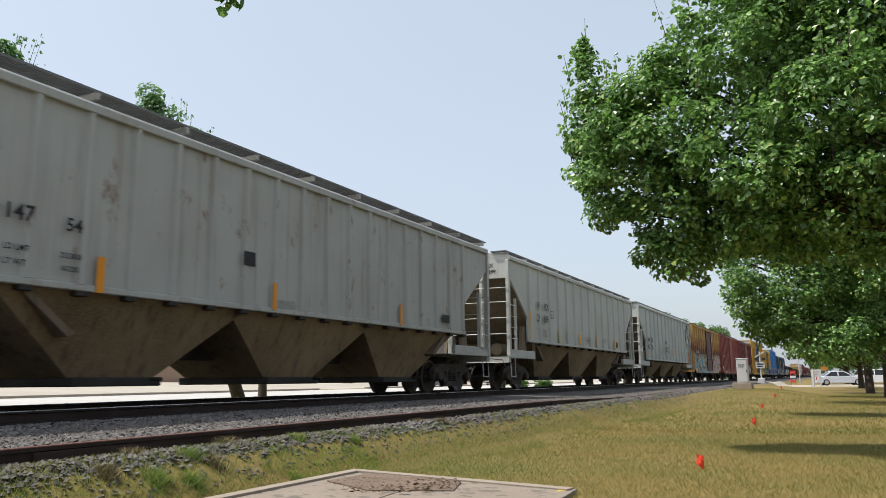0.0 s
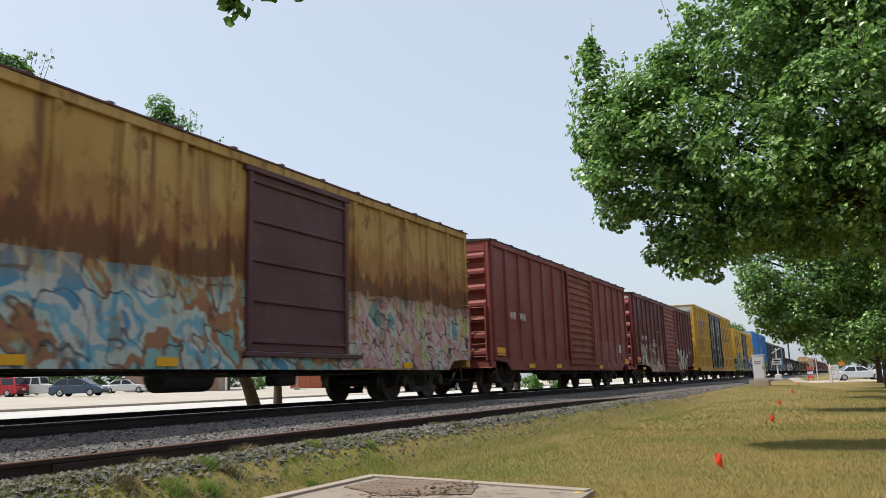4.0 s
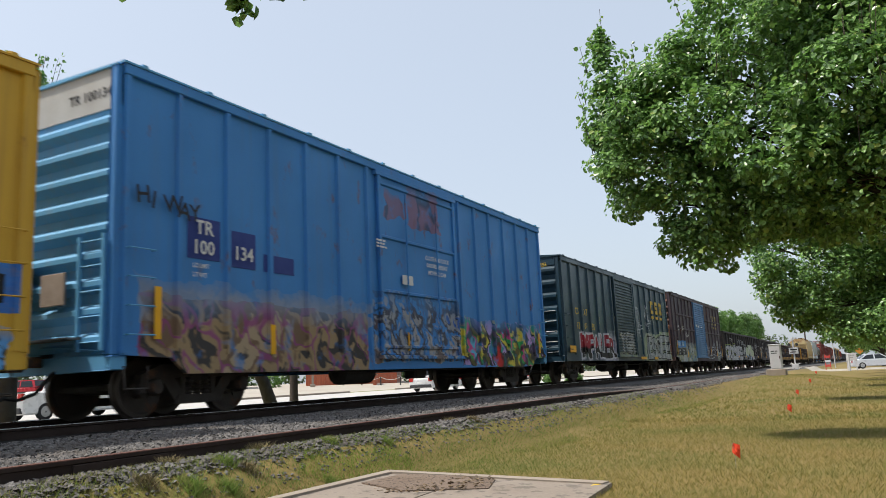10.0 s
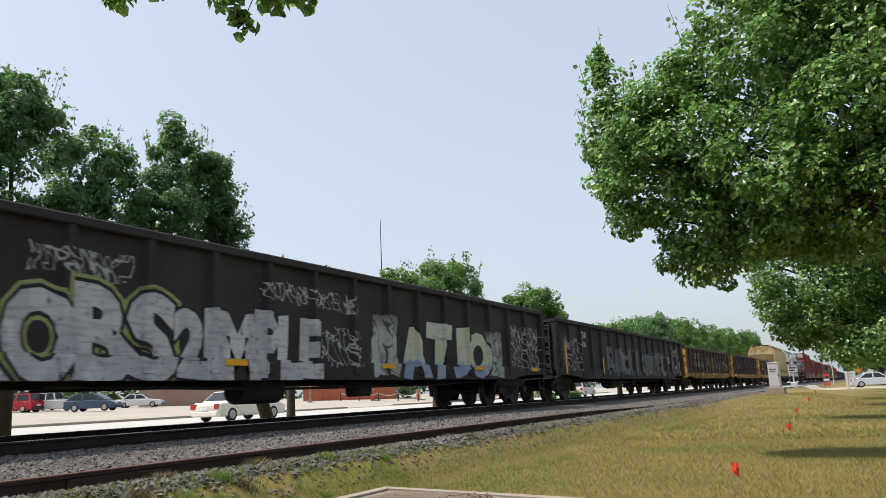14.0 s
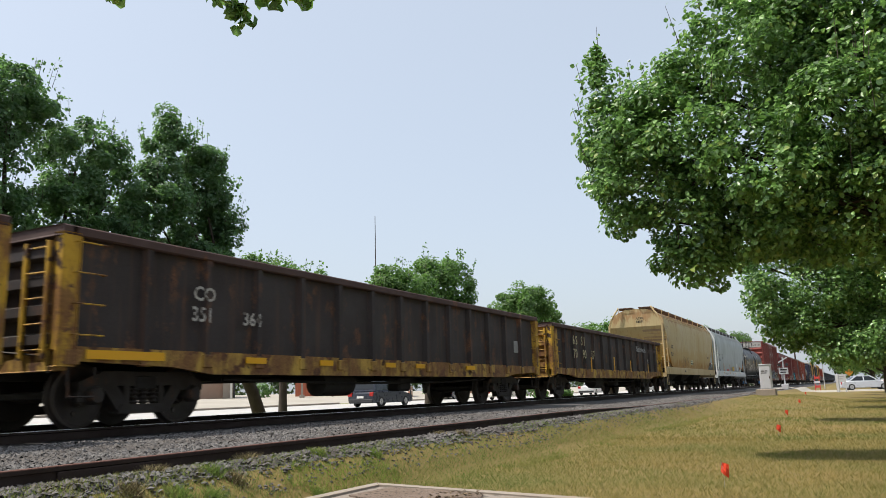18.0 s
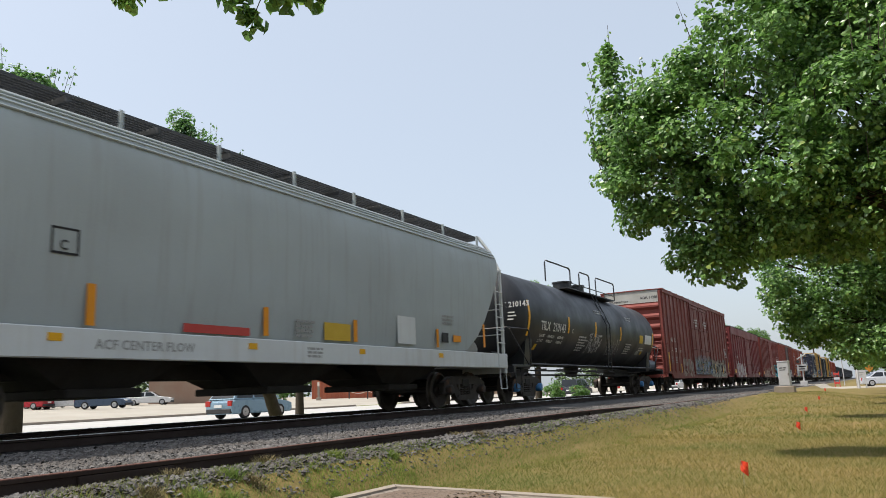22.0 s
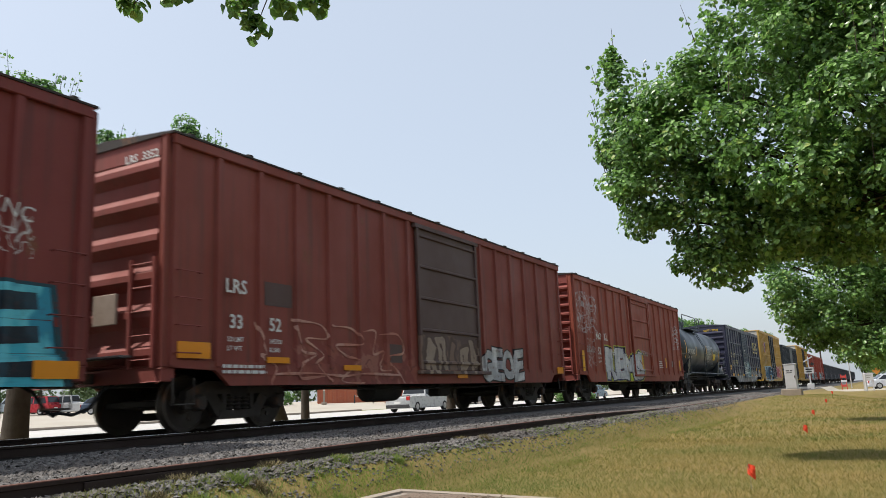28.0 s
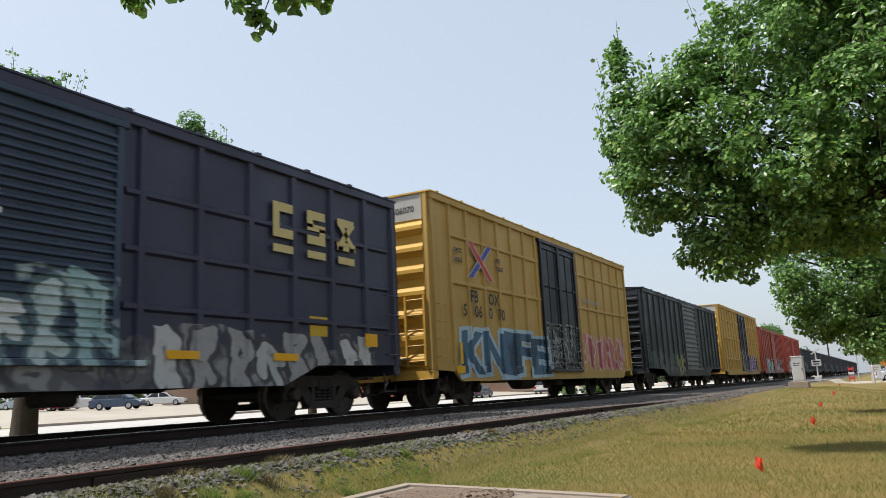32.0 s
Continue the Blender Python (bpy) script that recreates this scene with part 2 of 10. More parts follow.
# ---- geometry ----
def chamfer_faces():
    """The faces of a box whose edges are cut, on three corners' points each."""
    corner = [(i, j, k) for i in (0, 1) for j in (0, 1) for k in (0, 1)]
    spot = {c: n * 3 for n, c in enumerate(corner)}
    faces = []
    for a in range(3):
        b, c = [v for v in range(3) if v != a]
        for s in (0, 1):
            ring = []
            for p, q in ((0, 0), (1, 0), (1, 1), (0, 1)):
                k = [0, 0, 0]
                k[a], k[b], k[c] = s, p, q
                ring.append(spot[tuple(k)] + a)
            faces.append(ring)
        for p in (0, 1):
            for q in (0, 1):
                k0, k1 = [0, 0, 0], [0, 0, 0]
                k0[a], k0[b], k0[c] = 0, p, q
                k1[a], k1[b], k1[c] = 1, p, q
                s0, s1 = spot[tuple(k0)], spot[tuple(k1)]
                faces.append([s0 + b, s1 + b, s1 + c, s0 + c])
    faces += [[spot[c], spot[c] + 1, spot[c] + 2] for c in corner]
    pts = []
    for c in corner:
        for a in range(3):
            v = [0.8 if k else -0.8 for k in c]
            v[a] = 1.0 if c[a] else -1.0
            pts.append(Vector(v))
    out = []
    for f in faces:
        n = (pts[f[1]] - pts[f[0]]).cross(pts[f[2]] - pts[f[1]])
        mid = sum((pts[i] for i in f), Vector()) / len(f)
        out.append(tuple(f) if n.dot(mid) > 0 else tuple(reversed(f)))
    return corner, out


CORNERS, CHAMFER = chamfer_faces()


class Solid:
    """Collects the points and faces of one part."""

    def __init__(self):
        self.v, self.f = [], []

    def put(self, pts, faces):
        n = len(self.v)
        self.v += [tuple(p) for p in pts]
        self.f += [tuple(i + n for i in f) for f in faces]
        return self

    def box(self, x0, x1, y0, y1, z0, z1, c=0.0):
        if c <= 0:
            p = [(x, y, z) for x in (x0, x1) for y in (y0, y1) for z in (z0, z1)]
            return self.put(p, [(0, 1, 3, 2), (4, 6, 7, 5), (0, 4, 5, 1), (2, 3, 7, 6), (0, 2, 6, 4), (1, 5, 7, 3)])
        lo, hi, p = (x0, y0, z0), (x1, y1, z1), []
        for k in CORNERS:
            for a in range(3):
                p.append([(hi[i] if k[i] else lo[i]) if i == a else (hi[i] - c if k[i] else lo[i] + c) for i in range(3)])
        return self.put(p, CHAMFER)

    def prism(self, ring, axis, a, b):
        """A closed outline, counter-clockwise seen against the axis, drawn out from a to b. axis x: ring of (y, z); y: (x, z); z: (x, y)."""
        def lift(p, d):
            return {"x": (d, p[0], p[1]), "y": (p[0], d, p[1]), "z": (p[0], p[1], d)}[axis]
        n = len(ring)
        sides = [(i, (i + 1) % n, n + (i + 1) % n, n + i) for i in range(n)]
        return self.put([lift(p, a) for p in ring] + [lift(p, b) for p in ring], [tuple(reversed(range(n))), tuple(range(n, 2 * n))] + sides)

    def tube(self, pts, r, n=6, close=True):
        """A bar along a line of points."""
        pts = [Vector(p) for p in pts]
        rings = []
        for i, p in enumerate(pts):
            d = (pts[min(i + 1, len(pts) - 1)] - pts[max(i - 1, 0)]).normalized()
            side = d.cross(Vector((0, 0, 1)) if abs(d.z) < 0.9 else Vector((0, 1, 0))).normalized()
            up = side.cross(d)
            rr = r[i] if isinstance(r, (list, tuple)) else r
            rings.append([p + (side * math.cos(2 * math.pi * k / n) + up * math.sin(2 * math.pi * k / n)) * rr for k in range(n)])
        faces = [(j * n + k, j * n + (k + 1) % n, (j + 1) * n + (k + 1) % n, (j + 1) * n + k) for j in range(len(pts) - 1) for k in range(n)]
        if close:
            faces += [tuple(reversed(range(n))), tuple((len(pts) - 1) * n + k for k in range(n))]
        return self.put([p for ring in rings for p in ring], faces)

    def lathe(self, profile, centre, axis="x", n=24):
        """A profile of (radius, along) turned round an axis."""
        pts = []
        for r, d in profile:
            for k in range(n):
                a, b = r * math.cos(2 * math.pi * k / n), r * math.sin(2 * math.pi * k / n)
                q = {"x": (d, a, b), "y": (b, d, a), "z": (a, b, d)}[axis]
                pts.append(tuple(c + e for c, e in zip(centre, q)))
        m = len(profile)
        faces = [(j * n + k, j * n + (k + 1) % n, (j + 1) * n + (k + 1) % n, (j + 1) * n + k) for j in range(m - 1) for k in range(n)]
        faces += [tuple(reversed(range(n))), tuple((m - 1) * n + k for k in range(n))]
        return self.put(pts, faces)

    def mesh(self, name, material, smooth_faces=False):
        me = bpy.data.meshes.new(name)
        me.from_pydata(self.v, [], self.f)
        me.materials.append(material)
        if smooth_faces:
            me.polygons.foreach_set("use_smooth", [True] * len(me.polygons))
            me.set_sharp_from_angle(angle=radians(40))
        me.update()
        return me


def part(name, shape, material, parent, label="", smooth_faces=False):
    """One mesh object under a thing, or under a part."""
    data = shape if isinstance(shape, bpy.types.Mesh) else shape.mesh(name, material, smooth_faces)
    ob = new(name, data)
    ob.parent = parent
    return tagged(ob, label) if label else ob


def thing(name, label, category, at=(0, 0, 0), turn=0.0, group="", kind=""):
    ob = new(name)
    ob.empty_display_size = 0.2
    ob.matrix_basis = pose(*at, 0, 0, turn)
    return tagged(ob, label, category, group, kind)


WORDS = {}


def letters(parent, text, u, z, size, material, x=1.57, face="side", tight=1.0, name="lettering", tilt=0.0, bold=0.026):
    """Flat painted lettering on a side (+x) or on the leading end (-y) of a thing; u, z: its lower left corner."""
    key = (text, size, tight, bold)
    if key not in WORDS:
        cu = bpy.data.curves.new("word", "FONT")
        cu.body, cu.size, cu.space_character, cu.resolution_u = text, size * 1.4, tight, 2
        cu.offset = size * bold
        ob = bpy.data.objects.new("word", cu)
        me = bpy.data.meshes.new_from_object(ob)
        WORDS[key] = ([tuple(v.co) for v in me.vertices], [tuple(p.vertices) for p in me.polygons])
        bpy.data.objects.remove(ob)
        bpy.data.curves.remove(cu)
        bpy.data.meshes.remove(me)
    pts, faces = WORDS[key]
    if size >= 0.3 and len(text) > 1:
        # large characters are pieces of their own: sort the faces by gaps along the word
        order = sorted(faces, key=lambda f: min(pts[i][0] for i in f))
        runs, reach = [], -9.0
        for f in order:
            if min(pts[i][0] for i in f) > reach + 0.004:
                runs.append([])
            runs[-1].append(f)
            reach = max(reach, max(pts[i][0] for i in f))
    else:
        runs = [faces]
    if face == "side" and (1.507 < x < 1.54 or x == 1.466):
        x = 1.573 if x > 1.5 else 1.563        # across the posts
    ca, sa = math.cos(tilt), math.sin(tilt)
    pts = [(a * ca - b * sa, a * sa + b * ca) for a, b, _ in pts]
    if face == "side":
        pts = [(x, u + a, z + b) for a, b in pts]
    else:
        pts = [(u + a, x, z + b) for a, b in pts]
    for run in runs:
        used = sorted({i for f in run for i in f})
        at = {i: k for k, i in enumerate(used)}
        mark = part(name, Solid().put([pts[i] for i in used], [tuple(at[i] for i in f) for f in run]), material, parent)
    return mark


def patches(parent, rects, material, x=1.566, name="lettering", face="side"):
    """Thin plates or unreadable lines of writing as bars: (u0, u1, z0, z1)."""
    s = Solid()
    for u0, u1, z0, z1 in rects:
        if face == "side":
            s.box(x - 0.004, x, u0, u1, z0, z1)
        else:
            s.box(u0, u1, x, x + 0.004, z0, z1)
    return part(name, s, material, parent)


def small_print(parent, u, z, material, lines=4, wide=0.7, tall=0.05, x=1.567, rng=random.Random(5)):
    """A block of writing too small to read."""
    s = Solid()
    for i in range(lines):
        k = u
        end = u + wide * rng.uniform(0.7, 1.0)
        while k < end:
            w = rng.uniform(0.05, 0.16)
            s.box(x - 0.003, x, k, min(k + w, end), z - i * tall * 1.7, z - i * tall * 1.7 + tall)
            k += w + 0.03
    return part("lettering", s, material, parent)


# ---- ground, tracks, lawn ----
def rail_line(y):
    """Height of the siding's rail top along y: it sags beyond the lawn."""
    return SIDE_Z - 0.08 * smooth(15, 23, y)


DRY = surface("dry_lawn", (0.2, 0.135, 0.043), 0.95, 0.0, 0.85, 0.45, 9.0, 0.5, shade=(0.45, 0.75, 0.4), fleck=((0.16, 0.125, 0.04), 14.0))
BED = surface("grey_ballast_bed", (0.1, 0.095, 0.09), 0.95, 0.0, 0.6, 3.0, 22.0, 1.0, fleck=((0.06, 0.055, 0.05), 25.0))
# oily ballast; its near-black also holds the shade under and beside the train
SHADED_OILY = surface("shaded_oily_ballast", (0.018, 0.016, 0.016), 0.9, 0.0, 0.5, 2.0, 22.0, 1.0)
CONC = surface("sun_bleached_concrete_street", (0.42, 0.41, 0.39), 0.9, 0.0, 0.25, 0.3, 20.0, 0.2)
LOT = surface("pale_worn_asphalt", (0.36, 0.33, 0.28), 0.95, 0.0, 0.3, 0.25, 14.0, 0.3)
VERGE = surface("roadside_grass", (0.16, 0.17, 0.05), 0.95, 0.0, 0.6, 0.4, 8.0, 0.5)
xs = sorted(set([-900, -400, -220, -150, -120, -100, -90, -82, -75, -68, -62, -56, -50, -46, -43.5, -41.2, -41] + [-40 + i * 2.0 for i in range(11)] + [-19 + i * 0.5 for i in range(13)]
                + [round(-13 + i * 0.2, 2) for i in range(66)] + [i * 0.5 for i in range(1, 12)] + [7, 9, 12, 16, 22, 35, 60, 120, 300, 900]))
ys = sorted(set([-900, -300, -120, -60, -30, -15, -8] + [-4 + i * 0.4 for i in range(100)] + [36 + i * 2 for i in range(34)] + [104 + i * 6 for i in range(12)] + [190, 240, 320, 450, 700, 1200]))
me = bpy.data.meshes.new("ground")
nx = len(xs)
me.from_pydata([(x, y, ground_z(x, y)) for y in ys for x in xs], [], [(j * nx + i, j * nx + i + 1, (j + 1) * nx + i + 1, (j + 1) * nx + i) for j in range(len(ys) - 1) for i in range(nx - 1)])
for m in (DRY, BED, SHADED_OILY, CONC, LOT, VERGE):
    me.materials.append(m)
zone = []
for j in range(len(ys) - 1):
    for i in range(nx - 1):
        x, y = (xs[i] + xs[i + 1]) / 2, (ys[j] + ys[j + 1]) / 2
        if 82 < y < 100 and x > -13:
            zone.append(4)
        elif x > -4.7:
            zone.append(0)
        elif x > -8.75:
            zone.append(1)
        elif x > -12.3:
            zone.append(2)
        elif x > -20:
            zone.append(5)
        elif x > -41:
            zone.append(3)
        elif x > -43.5:
            zone.append(5)
        else:
            zone.append(4 if x > -95 else 5)
me.polygons.foreach_set("material_index", zone)
me.polygons.foreach_set("use_smooth", [True] * len(zone))
tagged(new("ground", me), "dry lawn, ballast, street and car park in one sheet", "ground", kind="structure")

RAIL_RUST = surface("rusty_rail_head", (0.13, 0.06, 0.045), 0.7, 0.3, 0.4, 3.0, 40, 0.2)
# rusty web, darkened in colour because this side of the rail lies in shade
RAIL_SIDE = surface("shaded_rusty_rail_web", (0.035, 0.022, 0.018), 0.85, 0.1, 0.4, 2.0, 40, 0.2)
RAIL_TOP = surface("polished_rail_head", (0.45, 0.43, 0.41), 0.3, 0.9, 0.2, 3.0, 60, 0.05)


def rail(parent, x, heights, top):
    """A rail of real section along y; heights: (y, z of its top)."""
    sec = [(-0.07, -0.172), (0.07, -0.172), (0.07, -0.16), (0.012, -0.135), (0.009, -0.045), (0.034, -0.035), (0.036, -0.008), (-0.036, -0.008), (-0.034, -0.035), (-0.009, -0.045), (-0.012, -0.135), (-0.07, -0.16)]
    n = len(sec)
    s = Solid()
    s.put([(x + a, y, z + b) for y, z in heights for a, b in sec], [(j * n + k, j * n + (k + 1) % n, (j + 1) * n + (k + 1) % n, (j + 1) * n + k) for j in range(len(heights) - 1) for k in range(n)])
    r = part("rail", s, RAIL_SIDE, parent)
    s = Solid()
    cap = [(-0.036, -0.01), (0.036, -0.01), (0.033, -0.002), (0.024, 0.0), (-0.024, 0.0), (-0.033, -0.002)]
    n = len(cap)
    s.put([(x + a, y, z + b) for y, z in heights for a, b in cap], [(j * n + k, j * n + (k + 1) % n, (j + 1) * n + (k + 1) % n, (j + 1) * n + k) for j in range(len(heights) - 1) for k in range(n)])
    part("rail_head", s, top, r)
    return r


main_track = thing("main_track", "main line of two dark rails with polished heads", "railway track", kind="structure")
siding = thing("siding_track", "rusty rail of a disused siding half buried in ballast", "railway track", kind="structure")
for sx, lift in ((-1, 0.035), (1, 0.0)):
    rail(main_track, MAIN_X + sx * GAUGE / 2, [(-640, MAIN_Z + lift), (120, MAIN_Z + lift), (900, MAIN_Z + lift)], RAIL_TOP)
NEAR_RAIL = SIDE_X + GAUGE / 2
r = rail(siding, NEAR_RAIL, [(y, rail_line(y)) for y in [-120, 0, 13, 15, 17, 19, 21, 23, 30, 60, 140]], RAIL_RUST)
for y in (4.3, 16.2, 28.1):
    part("joint_bar", Solid().box(NEAR_RAIL + 0.012, NEAR_RAIL + 0.04, y - 0.45, y + 0.45, rail_line(y) - 0.13, rail_line(y) - 0.045, 0.006), RAIL_SIDE, r)


def scatter(name, pts, sizes, material, label, squash=0.6, seed=3):
    """Many small angular stones in one mesh."""
    rng = np.random.default_rng(seed)
    n = len(pts)
    base = np.array([(1, 0, 0), (-1, 0, 0), (0, 1, 0), (0, -1, 0), (0, 0, 1), (0, 0, -1)], float)
    tri = np.array([(0, 2, 4), (2, 1, 4), (1, 3, 4), (3, 0, 4), (2, 0, 5), (1, 2, 5), (3, 1, 5), (0, 3, 5)])[:4 if n > 20000 else 8]   # the bed hides their undersides
    v = base[None] * rng.uniform(0.75, 1.1, (n, 6, 1)) + rng.uniform(-0.25, 0.25, (n, 6, 3))
    a = rng.uniform(0, 6.28, n)
    c, s = np.cos(a)[:, None], np.sin(a)[:, None]
    x, y, z = v[..., 0], v[..., 1], v[..., 2] * squash
    tilt = rng.uniform(-0.6, 0.6, n)[:, None]
    z, x = z * np.cos(tilt) + x * np.sin(tilt), x * np.cos(tilt) - z * np.sin(tilt)
    v = np.stack([x * c - y * s, x * s + y * c, z], -1) * sizes[:, None, None] + pts[:, None, :]
    return cloud(name, v.reshape(-1, 3), (tri[None] + (np.arange(n) * 6)[:, None, None]).reshape(-1, 3), material, label)


def cloud(name, verts, tris, material, label, parent=None, kind="stuff", smooth_faces=False):
    """One mesh from arrays of points and triangles."""
    me = bpy.data.meshes.new(name)
    me.vertices.add(len(verts))
    me.vertices.foreach_set("co", np.asarray(verts, np.float32).ravel())
    me.loops.add(len(tris) * 3)
    me.loops.foreach_set("vertex_index", np.asarray(tris, np.int32).ravel())
    me.polygons.add(len(tris))
    me.polygons.foreach_set("loop_start", np.arange(len(tris), dtype=np.int32) * 3)
    me.polygons.foreach_set("use_smooth", np.full(len(tris), smooth_faces))
    me.update(calc_edges=True)
    me.materials.append(material)
    ob = new(name, me)
    ob.parent = parent
    if label:
        tagged(ob, label)
    return tagged(ob, kind=kind) if kind else ob


def island_colour(name, low, high, rough=0.9, patch=None, through_light=0.0, dead=None):
    """A colour that changes from piece to piece, and over the place in patches."""
    m = bpy.data.materials.new(name)
    nt, b = nodes_of(m)
    g = nt.nodes.new("ShaderNodeNewGeometry")
    col = blend(nt, g.outputs["Random Per Island"], low, high)
    if patch:
        col = blend(nt, between(nt, speckle(nt, patch[1], 3.0), 0.45, 0.62), col, patch[0])
        col = blend(nt, calc(nt, "MULTIPLY", g.outputs["Random Per Island"], 0.35), col, high)
    if dead:
        col = blend(nt, calc(nt, "GREATER_THAN", g.outputs["Random Per Island"], dead[1]), col, dead[0])
    nt.links.new(col, b.inputs["Base Color"])
    b.inputs["Roughness"].default_value = rough
    if through_light:
        t = nt.nodes.new("ShaderNodeBsdfTranslucent")
        nt.links.new(blend(nt, 0.6, col, (0.24, 0.48, 0.1)), t.inputs[0])
        mix = nt.nodes.new("ShaderNodeMixShader")
        mix.inputs[0].default_value = through_light
        nt.links.new(b.outputs[0], mix.inputs[1])
        nt.links.new(t.outputs[0], mix.inputs[2])
        nt.links.new(mix.outputs[0], nt.nodes["Material Output"].inputs[0])
    return m


rng = np.random.default_rng(11)
STONE = island_colour("grey_crushed_stone", (0.03, 0.027, 0.026), (0.18, 0.168, 0.16), 0.95, ((0.088, 0.076, 0.068), 1.3))
# oily stones, darkened further in colour for the shade under the train
STONE_DARK = island_colour("shaded_oily_stone", (0.008, 0.0075, 0.0075), (0.036, 0.032, 0.031), 0.9)


def strip(n, x0, x1, y0, y1, power=1.6):
    y = y0 + (y1 - y0) * rng.random(n) ** power
    return np.stack([rng.uniform(x0, x1, n), y, np.zeros(n)], -1)


def settle(p, up):
    p[:, 2] = [ground_z(x, y) for x, y, _ in p]
    p[:, 2] += up
    return p


def bed_z(x, y):
    """The ballast lies nearly level from the siding's rail to the main line."""
    return ground_z(x, y) if x > NEAR_RAIL - 0.05 else rail_line(y) - 0.05 - 0.03 * smooth(-8.2, -9.4, x)


bed = np.concatenate([strip(52000, -6.9, -4.72, 2.5, 46, 1.9), strip(52000, -8.8, -6.9, 3.5, 60, 1.7)])
bed[:, 2] = [bed_z(x, y) + 0.006 for x, y, _ in bed]
bed = bed[np.abs(bed[:, 0] - NEAR_RAIL) > 0.06]
fade = (bed[:, 0] > -5.1) & (rng.random(len(bed)) < (bed[:, 0] + 5.1) / 0.5)
bed = bed[~fade]
bed[:, 2] += rng.uniform(-0.012, 0.016, len(bed))
scatter("ballast_stones", bed, rng.uniform(0.014, 0.036, len(bed)) * (1 + bed[:, 1] / 45) * np.where(bed[:, 0] < -6.9, 1.3, 1.0), STONE, "grey crushed stone ballast between the siding and the main line")
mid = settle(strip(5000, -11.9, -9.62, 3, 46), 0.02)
scatter("dark_ballast_stones", mid, rng.uniform(0.03, 0.055, len(mid)) * (1 + mid[:, 1] / 60), STONE_DARK, "oily ballast stones between the main rails, darkened by painted-in shade", seed=4)
spill = settle(strip(1600, -4.95, -4.5, 2.5, 30), 0.004)
scatter("loose_stones", spill, rng.uniform(0.012, 0.03, len(spill)), STONE, "loose ballast stones spilled into the grass", seed=5)


def blades(name, pts, tall, wide, material, label, lean=0.5, seed=7):
    rng = np.random.default_rng(seed)
    n = len(pts)
    a = rng.uniform(0, 6.28, n)
    d = np.stack([np.cos(a), np.sin(a), np.zeros(n)], -1)
    b = rng.uniform(0, 6.28, n)
    tip = np.stack([np.cos(b) * lean, np.sin(b) * lean, np.ones(n)], -1) * (tall * rng.uniform(0.5, 1.2, n))[:, None]
    w = (d * wide * rng.uniform(0.6, 1.2, n)[:, None])
    v = np.stack([pts - w, pts + w, pts + tip], 1).reshape(-1, 3)
    return cloud(name, v, np.arange(n * 3).reshape(-1, 3), material, label)


GRASS = island_colour("dry_grass_blades", (0.09, 0.064, 0.018), (0.36, 0.25, 0.088), 0.9, ((0.09, 0.105, 0.024), 0.3), 0.25)
GREEN = island_colour("green_weed_blades", (0.07, 0.1, 0.02), (0.2, 0.22, 0.05), 0.9, ((0.26, 0.2, 0.065), 0.8), 0.3)
lawn = settle(strip(170000, -4.55, 3.2, 4.0, 15, 1.5), 0.0)
blades("lawn_grass", lawn, 0.035 + 0.01 * rng.random(len(lawn)), 0.0035, GRASS, "short sun-dried lawn grass with green patches", 0.9)
far_lawn = settle(strip(60000, -4.6, 5.5, 15, 48, 1.5), 0.0)
blades("far_lawn_grass", far_lawn, 0.045 + 0.01 * rng.random(len(far_lawn)), 0.009, GRASS, "short sun-dried lawn grass farther off", 0.9, 8)
edge = settle(strip(46000, -5.15, -3.8, 3.0, 26, 1.5), 0.0)
edge = edge[np.array([noise.noise((x * 1.1, y * 0.55, 4.0)) > -0.22 + 0.5 * smooth(-4.3, -3.8, x) + 0.35 * smooth(-4.7, -5.15, x) for x, y, _ in edge])]
lush = settle(strip(9000, -4.95, -4.15, 5.2, 8.0, 1.0), 0.0)
lush = lush[np.array([math.hypot((x + 4.55) / 0.38, (y - 6.5) / 1.2) < 0.75 + 0.5 * noise.noise((x * 2, y * 2, 1.0)) for x, y, _ in lush])]
blades("lush_grass", lush, np.full(len(lush), 0.045), 0.003, island_colour("fresh_yellow_green_grass", (0.12, 0.16, 0.02), (0.27, 0.3, 0.05), 0.9, None, 0.35), "fresh yellow-green grass beside the ballast", 0.6, 10)
blades("weedy_edge", edge, np.full(len(edge), 0.05), 0.003, GREEN, "green weeds and grass along the ballast edge", 0.6, 9)


def tuft(x, y, size, material, label, n=260, seed=1):
    r = np.random.default_rng(seed)
    p = np.stack([x + r.normal(0, size * 0.3, n), y + r.normal(0, size * 0.3, n), np.zeros(n)], -1)
    p[:, 2] = [ground_z(a, b) for a, b, _ in p]
    ob = blades("weed", p, np.full(n, size * 0.5), 0.005, material, label, 1.0, seed)
    del ob["kind"]
    return tagged(ob, category="weed", group="weeds by the track")


BRUSH = island_colour("brown_dry_weed", (0.12, 0.1, 0.05), (0.24, 0.19, 0.09), 0.95)
for i, (x, y, size, m) in enumerate(((-4.55, 4.75, 0.16, GREEN), (-4.62, 4.45, 0.18, GREEN), (-4.85, 5.0, 0.15, GREEN), (-4.4, 5.9, 0.13, GREEN), (-4.95, 6.6, 0.14, GREEN), (-4.75, 7.4, 0.12, GREEN), (-5.05, 4.6, 0.15, BRUSH), (-4.7, 5.15, 0.14, BRUSH), (-5.12, 5.75, 0.16, BRUSH), (-4.9, 9.9, 0.14, BRUSH), (-4.75, 4.1, 0.15, BRUSH), (-4.3, 5.4, 0.1, GREEN), (-5.15, 9.6, 0.13, BRUSH))):
    tuft(x, y, size, m, "tuft of green weed in the ballast edge" if m is GREEN else "tuft of brown dry weed beside the rail", seed=i + 1)

